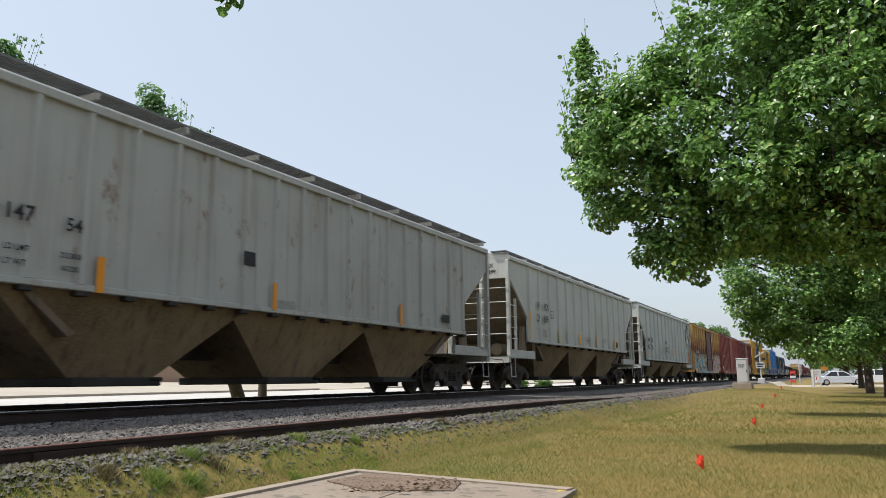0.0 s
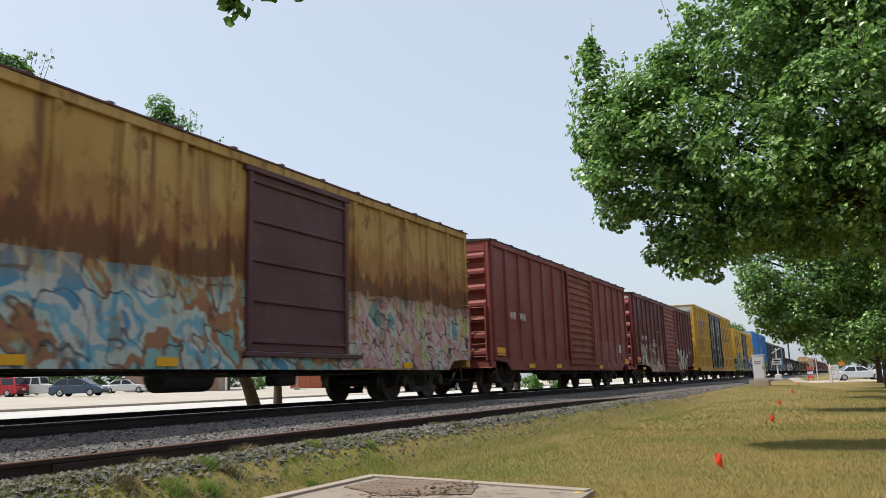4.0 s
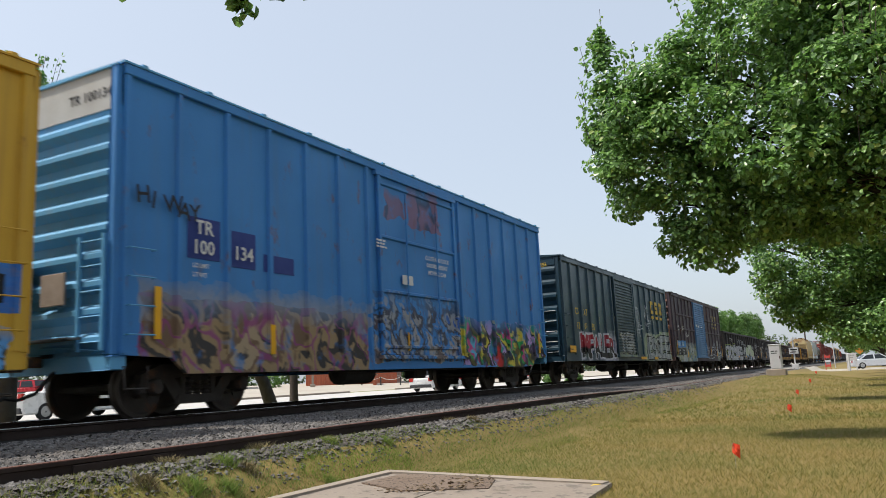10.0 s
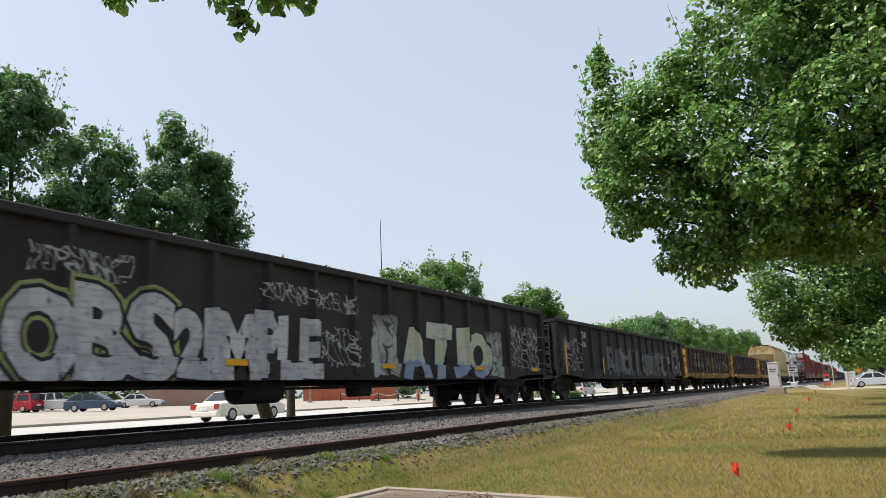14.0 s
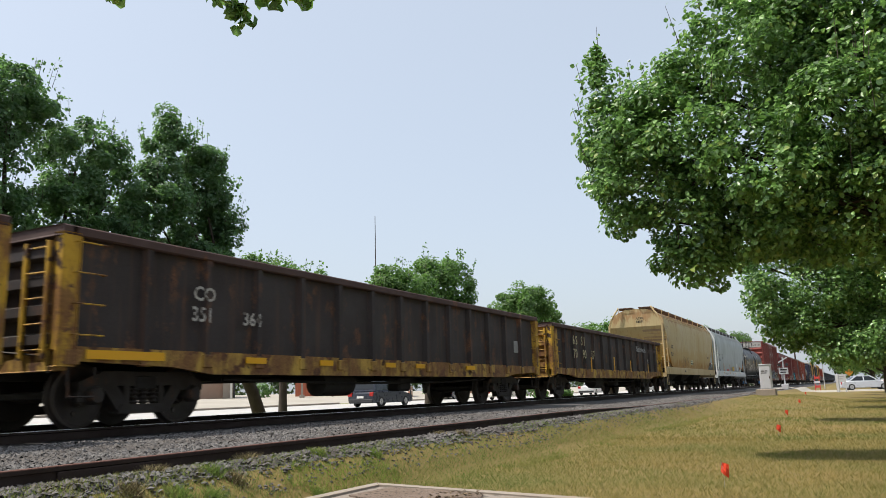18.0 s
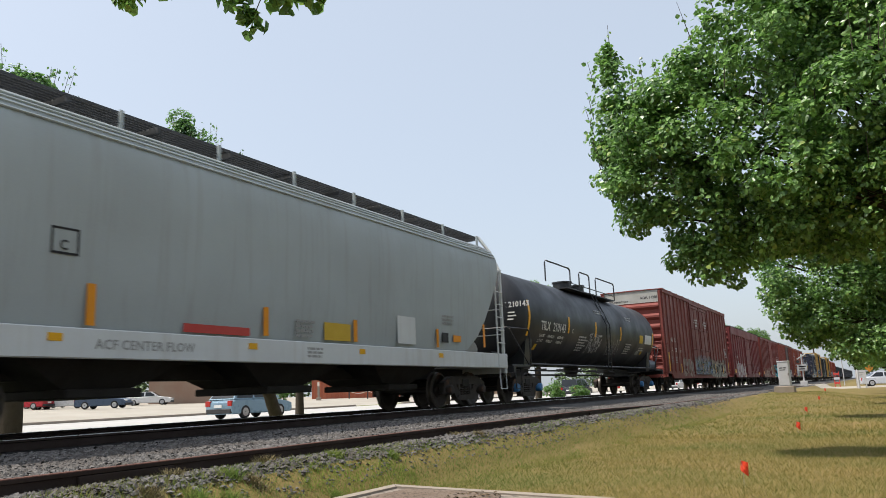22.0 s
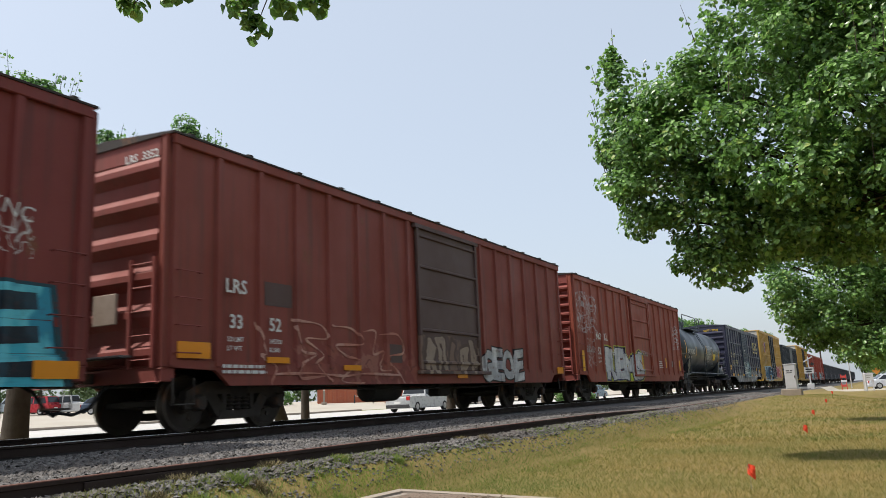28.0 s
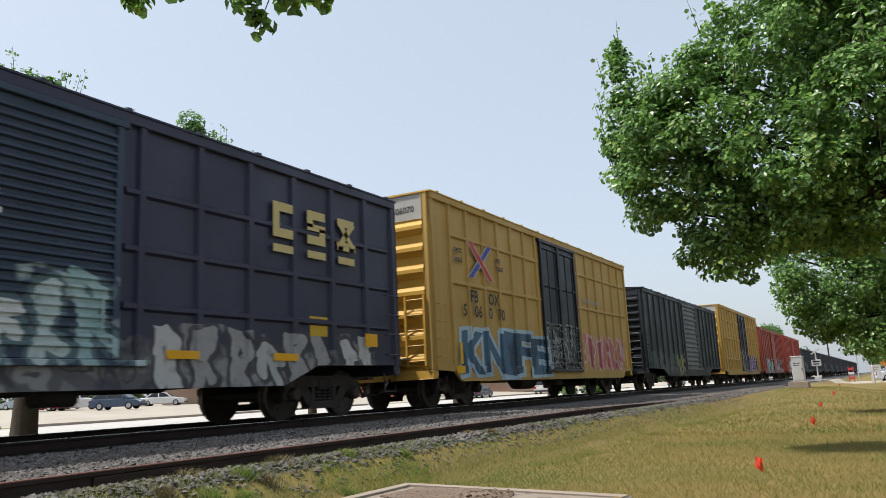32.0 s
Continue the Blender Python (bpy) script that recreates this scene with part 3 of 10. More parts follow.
# old concrete pad
PAD = surface("stained_old_concrete", (0.25, 0.21, 0.175), 0.9, 0.0, 0.5, 1.2, 30, 0.4, fleck=((0.14, 0.12, 0.1), 9.0))
PADB = surface("paler_concrete_kerb", (0.29, 0.245, 0.2), 0.9, 0.0, 0.35, 1.6, 30, 0.4)
DIRT = surface("leaf_litter_dirt", (0.17, 0.125, 0.095), 0.95, 0.0, 0.7, 3.0, 40, 1.0, fleck=((0.05, 0.035, 0.025), 30.0))
pad = thing("concrete_pad", "cracked old concrete pad with a kerb and a yellow mark", "concrete pad", kind="structure")
A, B, C, D = Vector((-4.17, 6.5, 0.15)), Vector((-2.05, 6.77, 0.045)), Vector((-1.75, 2.2, 0.04)), Vector((-4.2, 2.2, 0.15))


def slab(name, ring, thick, m):
    n = len(ring)
    s = Solid().put([tuple(p) for p in ring] + [(p[0], p[1], p[2] - thick) for p in ring], [tuple(range(n)), tuple(reversed(range(n, 2 * n)))] + [(i, n + i, n + (i + 1) % n, (i + 1) % n) for i in range(n)])
    return part(name, s, m, pad)


split = A.lerp(B, 0.42)
low = D.lerp(C, 0.5)
slab("slab", [A, split - Vector((0.01, 0, 0)), low - Vector((0.01, 0, 0)), D], 0.2, PAD)
slab("slab", [split + Vector((0.01, 0, 0)), B, C, low + Vector((0.01, 0, 0))], 0.2, PAD)
up = Vector((0, 0, 0.014))
slab("kerb", [A + up, A.lerp(B, 0.99) + up, A.lerp(B, 0.99) + up - Vector((0.02, 0.14, 0)), A + up - Vector((-0.12, 0.14, 0))], 0.2, PADB)
slab("kerb", [A + up - Vector((0, 0.001, 0)), A + up - Vector((-0.12, 0.15, 0)), D + up + Vector((0.12, 0, 0)), D + up], 0.2, PADB)
slab("dirt_patch", [A.lerp(B, 0.12) + Vector((0, -0.2, 0.012)), A.lerp(B, 0.3) + Vector((0.1, -0.16, 0.014)), A.lerp(B, 0.55) + Vector((0, -0.22, 0.012)), A.lerp(B, 0.62) + Vector((0, -0.7, 0.01)), A.lerp(B, 0.35) + Vector((0, -1.05, 0.012)), A.lerp(B, 0.1) + Vector((0, -0.8, 0.012))], 0.03, DIRT)
slab("yellow_mark", [B + Vector((-0.42, -0.16, 0.006)), B + Vector((-0.05, -0.14, 0.006)), B + Vector((-0.1, -0.24, 0.006)), B + Vector((-0.45, -0.22, 0.006))], 0.02, plain("worn_yellow_marking", (0.6, 0.42, 0.04), 0.8))
litter = np.stack([rng.uniform(-4.1, -2.6, 500), rng.uniform(4.9, 6.5, 500), np.zeros(500)], -1)
keep = [(A.lerp(B, 0.35) + Vector((0, -0.55, 0)) - Vector(p)).length < 0.62 for p in litter]
litter = litter[np.array(keep)]
litter[:, 2] = 0.125
scatter("leaf_litter", litter, rng.uniform(0.01, 0.025, len(litter)), island_colour("dead_leaf_bits", (0.05, 0.035, 0.02), (0.2, 0.14, 0.08)), "dead leaves and grit on the pad", 0.3, 12)

# marker flags
FLAG = surface("orange_red_vinyl_flag", (0.62, 0.05, 0.015), 0.5, 0.0, 0.15, 6.0, 60, 0.05)
WIRE = plain("galvanised_wire", (0.3, 0.3, 0.3), 0.5, 0.7)
for i, (x, y) in enumerate(((-1.24, 8.3), (-1.32, 15.75), (-1.75, 24.0), (-1.9, 33.0), (-2.2, 44.0))):
    z = ground_z(x, y)
    f = thing("marker_flag", "small orange-red marker flag on a wire in the lawn", "flag", (x, y, z), 0, "marker flags in the lawn")
    part("wire", Solid().tube([(0, 0, -0.05), (0.01, 0, 0.12), (-0.006, 0.0, 0.24)], 0.002, 5), WIRE, f)
    s = Solid()
    g = [(-0.006 + 0.07 * a - 0.012 * b, 0.014 * math.sin(a * 5 + b * 3), 0.24 - 0.02 * a - 0.09 * b - 0.045 * a * b) for b in (0, 0.33, 0.66, 1.0) for a in (0, 0.33, 0.66, 1.0)]
    s.put(g, [(r * 4 + k, r * 4 + k + 1, r * 4 + k + 5, r * 4 + k + 4) for r in range(3) for k in range(3)])
    part("flag_cloth", s, FLAG, f)


# ---- the freight train: parts that all cars share ----
IRON = surface("grimy_cast_iron", (0.05, 0.042, 0.037), 0.75, 0.2, 0.5, 3.0, 50, 0.3, rust=0.25)
UNDER = surface("grimy_underframe", (0.03, 0.027, 0.025), 0.85, 0.0, 0.5, 2.0, 40, 0.3)
WHEEL = surface("oily_wheel_steel", (0.07, 0.058, 0.05), 0.5, 0.3, 0.4, 4.0, 60, 0.15, rust=0.2)
TREAD = surface("bright_worn_steel", (0.4, 0.39, 0.38), 0.35, 0.9, 0.3, 6.0, 60, 0.1)
WHITE_PAINT = plain("white_stencil_paint", (0.62, 0.62, 0.6), 0.6)
GREY_PAINT = plain("faded_stencil_paint", (0.3, 0.3, 0.29), 0.7)
BLACK_PAINT = plain("black_stencil_paint", (0.015, 0.015, 0.017), 0.6)
YELLOW_PAINT = plain("yellow_stencil_paint", (0.55, 0.36, 0.03), 0.6)
REFLECT = plain("yellow_reflective_tape", (0.75, 0.38, 0.01), 0.4, 0.0, 0.1)
ORANGE_TAPE = plain("orange_reflective_tape", (0.7, 0.26, 0.01), 0.4, 0.0, 0.1)
BLUE_CAP = plain("blue_bearing_cap_paint", (0.06, 0.2, 0.42), 0.5)
RUBBER = plain("black_rubber", (0.012, 0.012, 0.013), 0.8)
GRATE = surface("rusty_roof_grating", (0.12, 0.068, 0.042), 0.9, 0.0, 0.5, 3.0, 50, 0.4)
GALV = surface("galvanised_grating", (0.16, 0.165, 0.17), 0.6, 0.3, 0.4, 3.0, 50, 0.3)

RESERVOIR = surface("slate_grey_enamel", (0.12, 0.15, 0.19), 0.5, 0.0, 0.3, 2.0, 40, 0.1)
WORN_STEEL = surface("worn_pale_steel", (0.3, 0.24, 0.21), 0.6, 0.2, 0.5, 5.0, 60, 0.15)
CARD = surface("weathered_card_board", (0.3, 0.24, 0.2), 0.85, 0.0, 0.6, 4.0, 40, 0.2)

WHEEL_R = 0.44
SIDES = {}        # how far each car's side stands out, for paint that follows it
TRAIN = []        # (car, middle of the car along the track at the start)
WHEELSETS = []


def make_truck_meshes():
    made = {}
    s = Solid().prism([(-1.12, 0.5), (-0.68, 0.5), (-0.55, 0.57), (0.55, 0.57), (0.68, 0.5), (1.12, 0.5), (1.12, 0.62), (0.74, 0.77), (-0.74, 0.77), (-1.12, 0.62)], "x", -0.08, 0.08)
    for k in (-1, 1):
        ring = [(0.72 * k, 0.53), (0.5 * k, 0.58), (0.24 * k, 0.24), (0.46 * k, 0.2)]
        s.prism(ring, "x", -0.075, 0.075)
        s.box(-0.07, 0.07, k * 0.31 - 0.05, k * 0.31 + 0.05, 0.28, 0.6, 0.012)
        s.box(-0.06, 0.06, k * 1.05 - 0.07, k * 1.05 + 0.07, 0.34, 0.55, 0.015)
    s.prism([(-0.48, 0.18), (0.48, 0.18), (0.42, 0.31), (-0.42, 0.31)], "x", -0.1, 0.1)
    made["side_frame"] = s.mesh("side_frame", IRON)
    coil = []
    for i in range(4):
        coil += [(0.05, 0.31 + i * 0.06), (0.078, 0.335 + i * 0.06), (0.05, 0.36 + i * 0.06)]
    made["spring"] = Solid().lathe(coil, (0.03, 0, 0), "z", 10).mesh("spring", IRON, True)
    made["truck"] = Solid().box(-1.1, 1.1, -0.2, 0.2, 0.5, 0.72, 0.03).box(-0.35, 0.35, -0.3, 0.3, 0.68, 0.82, 0.03).box(-0.7, 0.7, -1.2, -1.1, 0.4, 0.5, 0.02).box(-0.7, 0.7, 1.1, 1.2, 0.4, 0.5, 0.02).mesh("truck", UNDER)
    face = [(0.09, 0.64), (0.34, 0.7), (0.4, 0.67), (0.466, 0.675), (0.466, 0.7), (0.445, 0.712), (0.438, 0.8), (0.39, 0.81), (0.36, 0.775), (0.16, 0.735), (0.13, 0.83), (0.01, 0.83)]
    s = Solid().lathe([(0.08, -1.05), (0.085, 1.05)], (0, 0, 0), "x", 12)
    s.lathe(face, (0, 0, 0), "x", 28).lathe([(r, -d) for r, d in face], (0, 0, 0), "x", 28)
    # three lugs on the wheel plate show its turning
    for k in range(3):
        a = 2.1 * k
        s.box(0.735, 0.775, 0.25 * math.cos(a) - 0.03, 0.25 * math.cos(a) + 0.03, 0.25 * math.sin(a) - 0.03, 0.25 * math.sin(a) + 0.03)
    made["wheelset"] = s.mesh("wheelset", WHEEL, True)
    ring = [(0.441, 0.722), (0.4405, 0.795)]
    s = Solid().lathe(ring, (0, 0, 0), "x", 28)
    made["rim"] = Solid().lathe([(0.4, 0.812), (0.436, 0.806), (0.441, 0.797), (0.444, 0.72)], (0, 0, 0), "x", 28).mesh("rim", TREAD, True)
    cap = Solid().lathe([(0.02, 0.12), (0.1, 0.12), (0.125, 0.09), (0.13, 0.0), (0.13, -0.05)], (0, 0, 0), "x", 14)
    made["bearing"] = cap.mesh("bearing", IRON, True)
    made["bearing_blue"] = cap.mesh("bearing", BLUE_CAP, True)
    return made


TRUCK = make_truck_meshes()


def add_truck(car, y, blue=False):
    tr = part("truck", TRUCK["truck"], IRON, car)
    tr.location = (0, y, 0)
    for sx in (-1, 1):
        fr = part("side_frame", TRUCK["side_frame"], IRON, tr)
        fr.location = (sx * 1.0, 0, 0)
        for y0 in (-0.17, 0.0, 0.17) if sx > 0 else ():
            part("spring", TRUCK["spring"], IRON, tr).location = (sx * 1.0, y0, 0)
    for k in (-1, 1):
        ws = part("wheelset", TRUCK["wheelset"], WHEEL, tr)
        ws.location = (0, k * 0.89, WHEEL_R)
        WHEELSETS.append(ws)
        for sx in (1,):
            b = part("bearing", TRUCK["bearing_blue" if blue else "bearing"], IRON, tr, "blue end cap" if blue else "")
            b.matrix_basis = pose(sx * 1.06, k * 0.89, WHEEL_R, 0, 0, 0 if sx > 0 else 180)


def add_ends(car, half, colour, sill=0.0):
    """Couplers, hoses and cut levers at both ends."""
    for k in (-1, 1):
        s = Solid().box(-0.07, 0.07, k * (half - 0.3), k * (half + 0.42), 0.78, 0.93, 0.02)
        s.prism([(-0.14, k * (half + 0.4)), (0.06, k * (half + 0.38)), (0.16, k * (half + 0.52)), (0.12, k * (half + 0.66)), (-0.02, k * (half + 0.58)), (-0.12, k * (half + 0.7))], "z", 0.72, 0.98)
        part("coupler", s, IRON, car)
        p = [(0.32, k * (half - 0.1), 0.8), (0.34, k * (half + 0.16), 0.66), (0.32, k * (half + 0.36), 0.42), (0.22, k * (half + 0.55), 0.34), (0.1, k * (half + 0.7), 0.38)]
        part("brake_hose", Solid().tube(p, 0.028, 6), RUBBER, car)
        part("cut_lever", Solid().tube([(0.1, k * (half + 0.2), 1.02), (0.5, k * (half + 0.12), 1.02), (1.3, k * (half + 0.08), 0.94), (1.42, k * (half + 0.1), 0.72)], 0.014, 5), colour, car)


def add_underframe(car, half, low=0.72):
    part("centre_sill", Solid().box(-0.17, 0.17, -half, half, low, 1.0, 0.01), UNDER, car)
    for y in (-half * 0.36, -half * 0.12, half * 0.12, half * 0.36):
        part("cross_bearer", Solid().prism([(-1.4, 1.0), (-1.4, 0.88), (-0.2, low), (0.2, low), (1.4, 0.88), (1.4, 1.0)], "y", y - 0.05, y + 0.05), UNDER, car)
    part("brake_reservoir", Solid().lathe([(0.1, -0.6), (0.24, -0.52), (0.24, 0.52), (0.1, 0.6)], (0.95, -half * 0.22, 0.58), "y", 14), UNDER, car, smooth_faces=True)
    part("brake_valve", Solid().box(0.85, 1.2, half * 0.05, half * 0.05 + 0.55, 0.4, 0.72, 0.05).box(0.95, 1.1, half * 0.05 - 0.25, half * 0.05 + 0.8, 0.62, 0.7, 0.02), UNDER, car)
    part("side_pipe", Solid().tube([(1.2, -half * 0.62, 0.66), (1.22, -half * 0.2, 0.58), (1.22, half * 0.3, 0.6), (1.15, half * 0.62, 0.68)], 0.026, 6), UNDER, car)
    part("brake_cylinder", Solid().lathe([(0.13, -0.3), (0.15, -0.28), (0.15, 0.25), (0.05, 0.3), (0.05, 0.8)], (-0.65, half * 0.2, 0.75), "y", 12), UNDER, car, smooth_faces=True)
    part("brake_rod", Solid().tube([(0.55, -half * 0.6, 0.62), (0.5, 0, 0.68), (0.3, half * 0.6, 0.62)], 0.02, 5), UNDER, car)
    part("train_pipe", Solid().tube([(0.4, -half, 0.84), (0.42, 0, 0.7), (0.4, half, 0.84)], 0.022, 5), UNDER, car)


def grab(car, y0, y1, z, colour, x=1.57, out=0.07):
    part("grab_iron", Solid().tube([(x - 0.02, y0, z), (x + out, y0, z), (x + out, y1, z), (x - 0.02, y1, z)], 0.011, 5), colour, car)


def step(car, y, colour, top=0.9, sx=1):
    part("stirrup_step", Solid().tube([(sx * 1.5, y - 0.2, top), (sx * 1.52, y - 0.19, 0.42), (sx * 1.52, y + 0.19, 0.42), (sx * 1.5, y + 0.2, top)], 0.018, 5), colour, car)


def end_ladder(car, y, colour, x0=0.85, x1=1.35, z0=0.95, z1=2.6, n=5):
    lad = part("end_ladder", Solid().box(x0, x0 + 0.05, y - 0.16, y - 0.11, z0, z1).box(x1, x1 + 0.05, y - 0.16, y - 0.11, z0, z1), colour, car)
    for i in range(n):
        z = z0 + 0.12 + (z1 - z0 - 0.2) * i / (n - 1)
        part("rung", Solid().tube([(x0 + 0.02, y - 0.135, z), (x1 + 0.03, y - 0.135, z)], 0.013, 5), colour, lad)


def boxcar(label, y0, y1, eave, paint, roof=None, end=None, door=(6.9, 9.85), door_paint=None, door_style="ribbed", posts=(6, 5), end_ribs=8, band=None, sill="straight",
           post_w=0.1, peak=0.16, ladder="short", belts=(), step_paint=None, text_side=(), bottom=0.95, rib_paint=None, double=False, blue=False, chord=0.16, card=None):
    """A box car, its length along y. Sides at x = +-1.5, posts stand proud of them."""
    L = y1 - y0
    h = L / 2
    car = thing("box_car", label, "box car", group="cars of the freight train")
    TRAIN.append((car, (y0 + y1) / 2))
    end = end or paint
    roof = roof or end
    step_paint = step_paint or end
    d0, d1 = door[0] - h, door[1] - h
    for sx in (-1, 1):
        part("side_panel", Solid().box(sx * 1.5, sx * 1.44, -h, h, bottom, eave - 0.02), paint, car)
        part("top_chord", Solid().box(sx * 1.44, sx * 1.575, -h - 0.01, h + 0.01, eave - chord, eave, 0.012), paint, car)
        if sill == "belly":
            ring = [(-h, bottom), (-h + 2.6, bottom - 0.02), (-h + 3.5, bottom - 0.36), (h - 3.5, bottom - 0.36), (h - 2.6, bottom - 0.02), (h, bottom), (h, bottom + 0.1), (-h, bottom + 0.1)]
        elif sill == "deep":
            ring = [(-h, bottom), (-h + 0.9, bottom - 0.04), (-h + 1.2, bottom - 0.27), (h - 1.2, bottom - 0.27), (h - 0.9, bottom - 0.04), (h, bottom), (h, bottom + 0.1), (-h, bottom + 0.1)]
        else:
            ring = [(-h, bottom - 0.2), (h, bottom - 0.2), (h, bottom + 0.08), (-h, bottom + 0.08)]
        part("side_sill", Solid().prism(ring, "x", sx * 1.46, sx * 1.535), paint, car)
        n0, n1 = posts
        ys = [-h + 0.02 + post_w / 2] + [-h + (d0 + h) * (i + 1) / (n0 + 0.35) for i in range(n0)] + [h - (h - d1) * (i + 1) / (n1 + 0.35) for i in range(n1)] + [h - 0.02 - post_w / 2]
        for y in ys:
            w = post_w / 2
            part("side_post", Solid().prism([(sx * 1.495, y - w * 1.5), (sx * 1.56, y - w), (sx * 1.56, y + w), (sx * 1.495, y + w * 1.5)], "z", bottom + 0.02, eave - chord - 0.002), paint, car)
        for z in belts if sx > 0 else ():
            for a, b in ((-h + 0.9, d0 - 0.1), (d1 + 0.1, h - 0.3)):
                part("belt_rail", Solid().prism([(sx * 1.49, z - 0.07), (sx * 1.555, z - 0.03), (sx * 1.555, z + 0.03), (sx * 1.49, z + 0.07)], "y", a, b), paint, car)
        # door
        dp = door_paint or paint
        halves = [(d0, (d0 + d1) / 2 - 0.02), ((d0 + d1) / 2 + 0.02, d1)] if double else [(d0, d1)]
        part("door_track", Solid().box(sx * 1.5, sx * 1.62, d0 - 0.1, d1 + (0.1 if double else 0.5), bottom - 0.06, bottom + 0.02, 0.008), dp, car)
        part("door_header", Solid().box(sx * 1.5, sx * 1.61, d0 - 0.1, d1 + 0.1, eave - chord - 0.1, eave - chord - 0.004, 0.008), dp, car)
        for a, b in halves:
            dr = part("door", Solid().box(sx * 1.5, sx * 1.545, a, b, bottom + 0.03, eave - chord - 0.1, 0.01), dp, car)
            nr = {"ribbed": 13, "fine": 24, "panel": 5, "plug": 4}[door_style]
            lo, hi = bottom + 0.2, eave - chord - 0.25
            for i in range(nr):
                z = lo + (hi - lo) * i / (nr - 1)
                w = w_rib = {"ribbed": 0.075, "fine": 0.042, "panel": 0.045, "plug": 0.05}[door_style]
                if sx > 0:
                    part("door_rib", Solid().prism([(sx * 1.54, z - w), (sx * 1.59, z - w * 0.45), (sx * 1.59, z + w * 0.45), (sx * 1.54, z + w)], "y", a + 0.04, b - 0.04), dp, dr)
            for y in (a + 0.03, b - 0.03) if sx > 0 else ():
                part("door_edge", Solid().box(sx * 1.54, sx * 1.6, y - 0.05, y + 0.05, bottom + 0.03, eave - chord - 0.1, 0.01), dp, dr)
            if sx > 0 and (double or door_style == "plug"):
                for y in (a + (b - a) * 0.3, a + (b - a) * 0.7):
                    part("lock_rod", Solid().tube([(1.62, y, bottom + 0.1), (1.62, y, eave - 0.5)], 0.02, 6), dp, dr)
            if sx > 0:
                part("door_handle", Solid().tube([(1.6, b - 0.3, 1.75), (1.66, b - 0.28, 1.75), (1.66, b - 0.28, 1.35), (1.6, b - 0.3, 1.35)], 0.018, 5), dp, dr)
    marks = [lo + (hi - lo) * i / (nr - 1) for i in range(nr)]
    SIDES[car.name] = dict(wall=1.5, posts=ys, slope=(post_w * 0.75, post_w * 0.5, 1.56), sill=(bottom + 0.1, 1.535), door=(d0, d1, bottom, eave - chord - 0.1), ribs=(marks, w_rib), belts=belts, feet=None, low=bottom - (0.34 if sill == "belly" else 0.2 if sill == "straight" else 0.26))
    for k in (-1, 1):
        part("end_panel", Solid().box(-1.47, 1.47, k * h, k * (h - 0.06), bottom, eave - 0.02), end, car)
        top = eave - (0.66 if band else 0.3)
        for i in range(end_ribs):
            z = bottom + 0.22 + (top - bottom - 0.4) * i / (end_ribs - 1)
            w = (top - bottom) / end_ribs * 0.36
            part("end_rib", Solid().prism([(k * (h - 0.01), z - w), (k * (h + 0.12), z - w * 0.2), (k * (h + 0.12), z + w * 0.28), (k * (h - 0.01), z + w)], "x", -1.36, 1.36), end, car)
        for sx in (-1, 1):
            part("corner_post", Solid().box(sx * 1.5, sx * 1.38, k * (h - 0.1), k * (h + 0.1), bottom - 0.02, eave - 0.03, 0.015), paint, car)
        if band:
            part("end_band", Solid().box(-1.5, 1.5, k * (h - 0.05), k * (h + 0.02), eave - 0.62, eave - 0.01, 0.005), band, car, "white painted top of the end")
        else:
            part("end_top", Solid().prism([(-1.5, eave - 0.3), (1.5, eave - 0.3), (1.5, eave), (0, eave + peak - 0.02), (-1.5, eave)], "y", k * (h - 0.05), k * (h + 0.03)), end, car)
        part("end_sill", Solid().box(-1.5, 1.5, k * (h - 0.12), k * (h + 0.1), bottom - 0.2, bottom + 0.02, 0.01), end, car)
        part("crossover_step", Solid().box(-0.9, 0.9, k * (h + 0.06), k * (h + 0.34), 1.12, 1.15), GALV, car)
        end_ladder(car, k * h - (0.0 if k < 0 else -0.27), step_paint, 0.82 if k < 0 else -1.35, 1.32 if k < 0 else -0.85, 0.95, 2.55 if ladder == "short" else eave - 0.3, 5 if ladder == "short" else 11)
    part("hand_brake", Solid().box(-0.75, -0.25, -h - 0.28, -h - 0.06, 1.75, 2.25, 0.03), end, car)
    wheel = part("brake_wheel", Solid().lathe([(0.24, -0.02), (0.28, -0.02), (0.28, 0.02), (0.24, 0.02)], (-0.5, -h - 0.34, 2.0), "y", 20), end, car)
    spokes = Solid().lathe([(0.06, -0.04), (0.06, 0.04)], (-0.5, -h - 0.34, 2.0), "y", 10)
    for k in range(5):
        a = 2 * math.pi * k / 5 + 0.3
        spokes.tube([(-0.5, -h - 0.34, 2.0), (-0.5 + 0.25 * math.cos(a), -h - 0.34, 2.0 + 0.25 * math.sin(a))], 0.022, 5)
    part("spokes", spokes, WORN_STEEL, wheel, "worn pale steel spokes")
    part("card_board", Solid().box(0.08, 0.6, -h - 0.19, -h - 0.15, 1.62, 2.08, 0.008), card or CARD, car, "weathered board for routing cards")
    part("brake_chain_guard", Solid().box(-0.53, -0.45, -h - 0.22, -h - 0.12, 0.95, 1.76, 0.01), end, car)
    part("roof", Solid().prism([(-1.59, eave - 0.005), (1.59, eave - 0.005), (1.59, eave + 0.025), (0, eave + peak), (-1.59, eave + 0.025)], "y", -h - 0.06, h + 0.06), roof, car)
    n = 13
    for i in range(n):
        y = -h + 0.3 + (L - 0.6) * i / (n - 1)
        part("roof_rib", Solid().prism([(-1.6, eave), (1.6, eave), (1.6, eave + 0.055), (0, eave + peak + 0.035), (-1.6, eave + 0.055)], "y", y - 0.05, y + 0.05), roof, car)
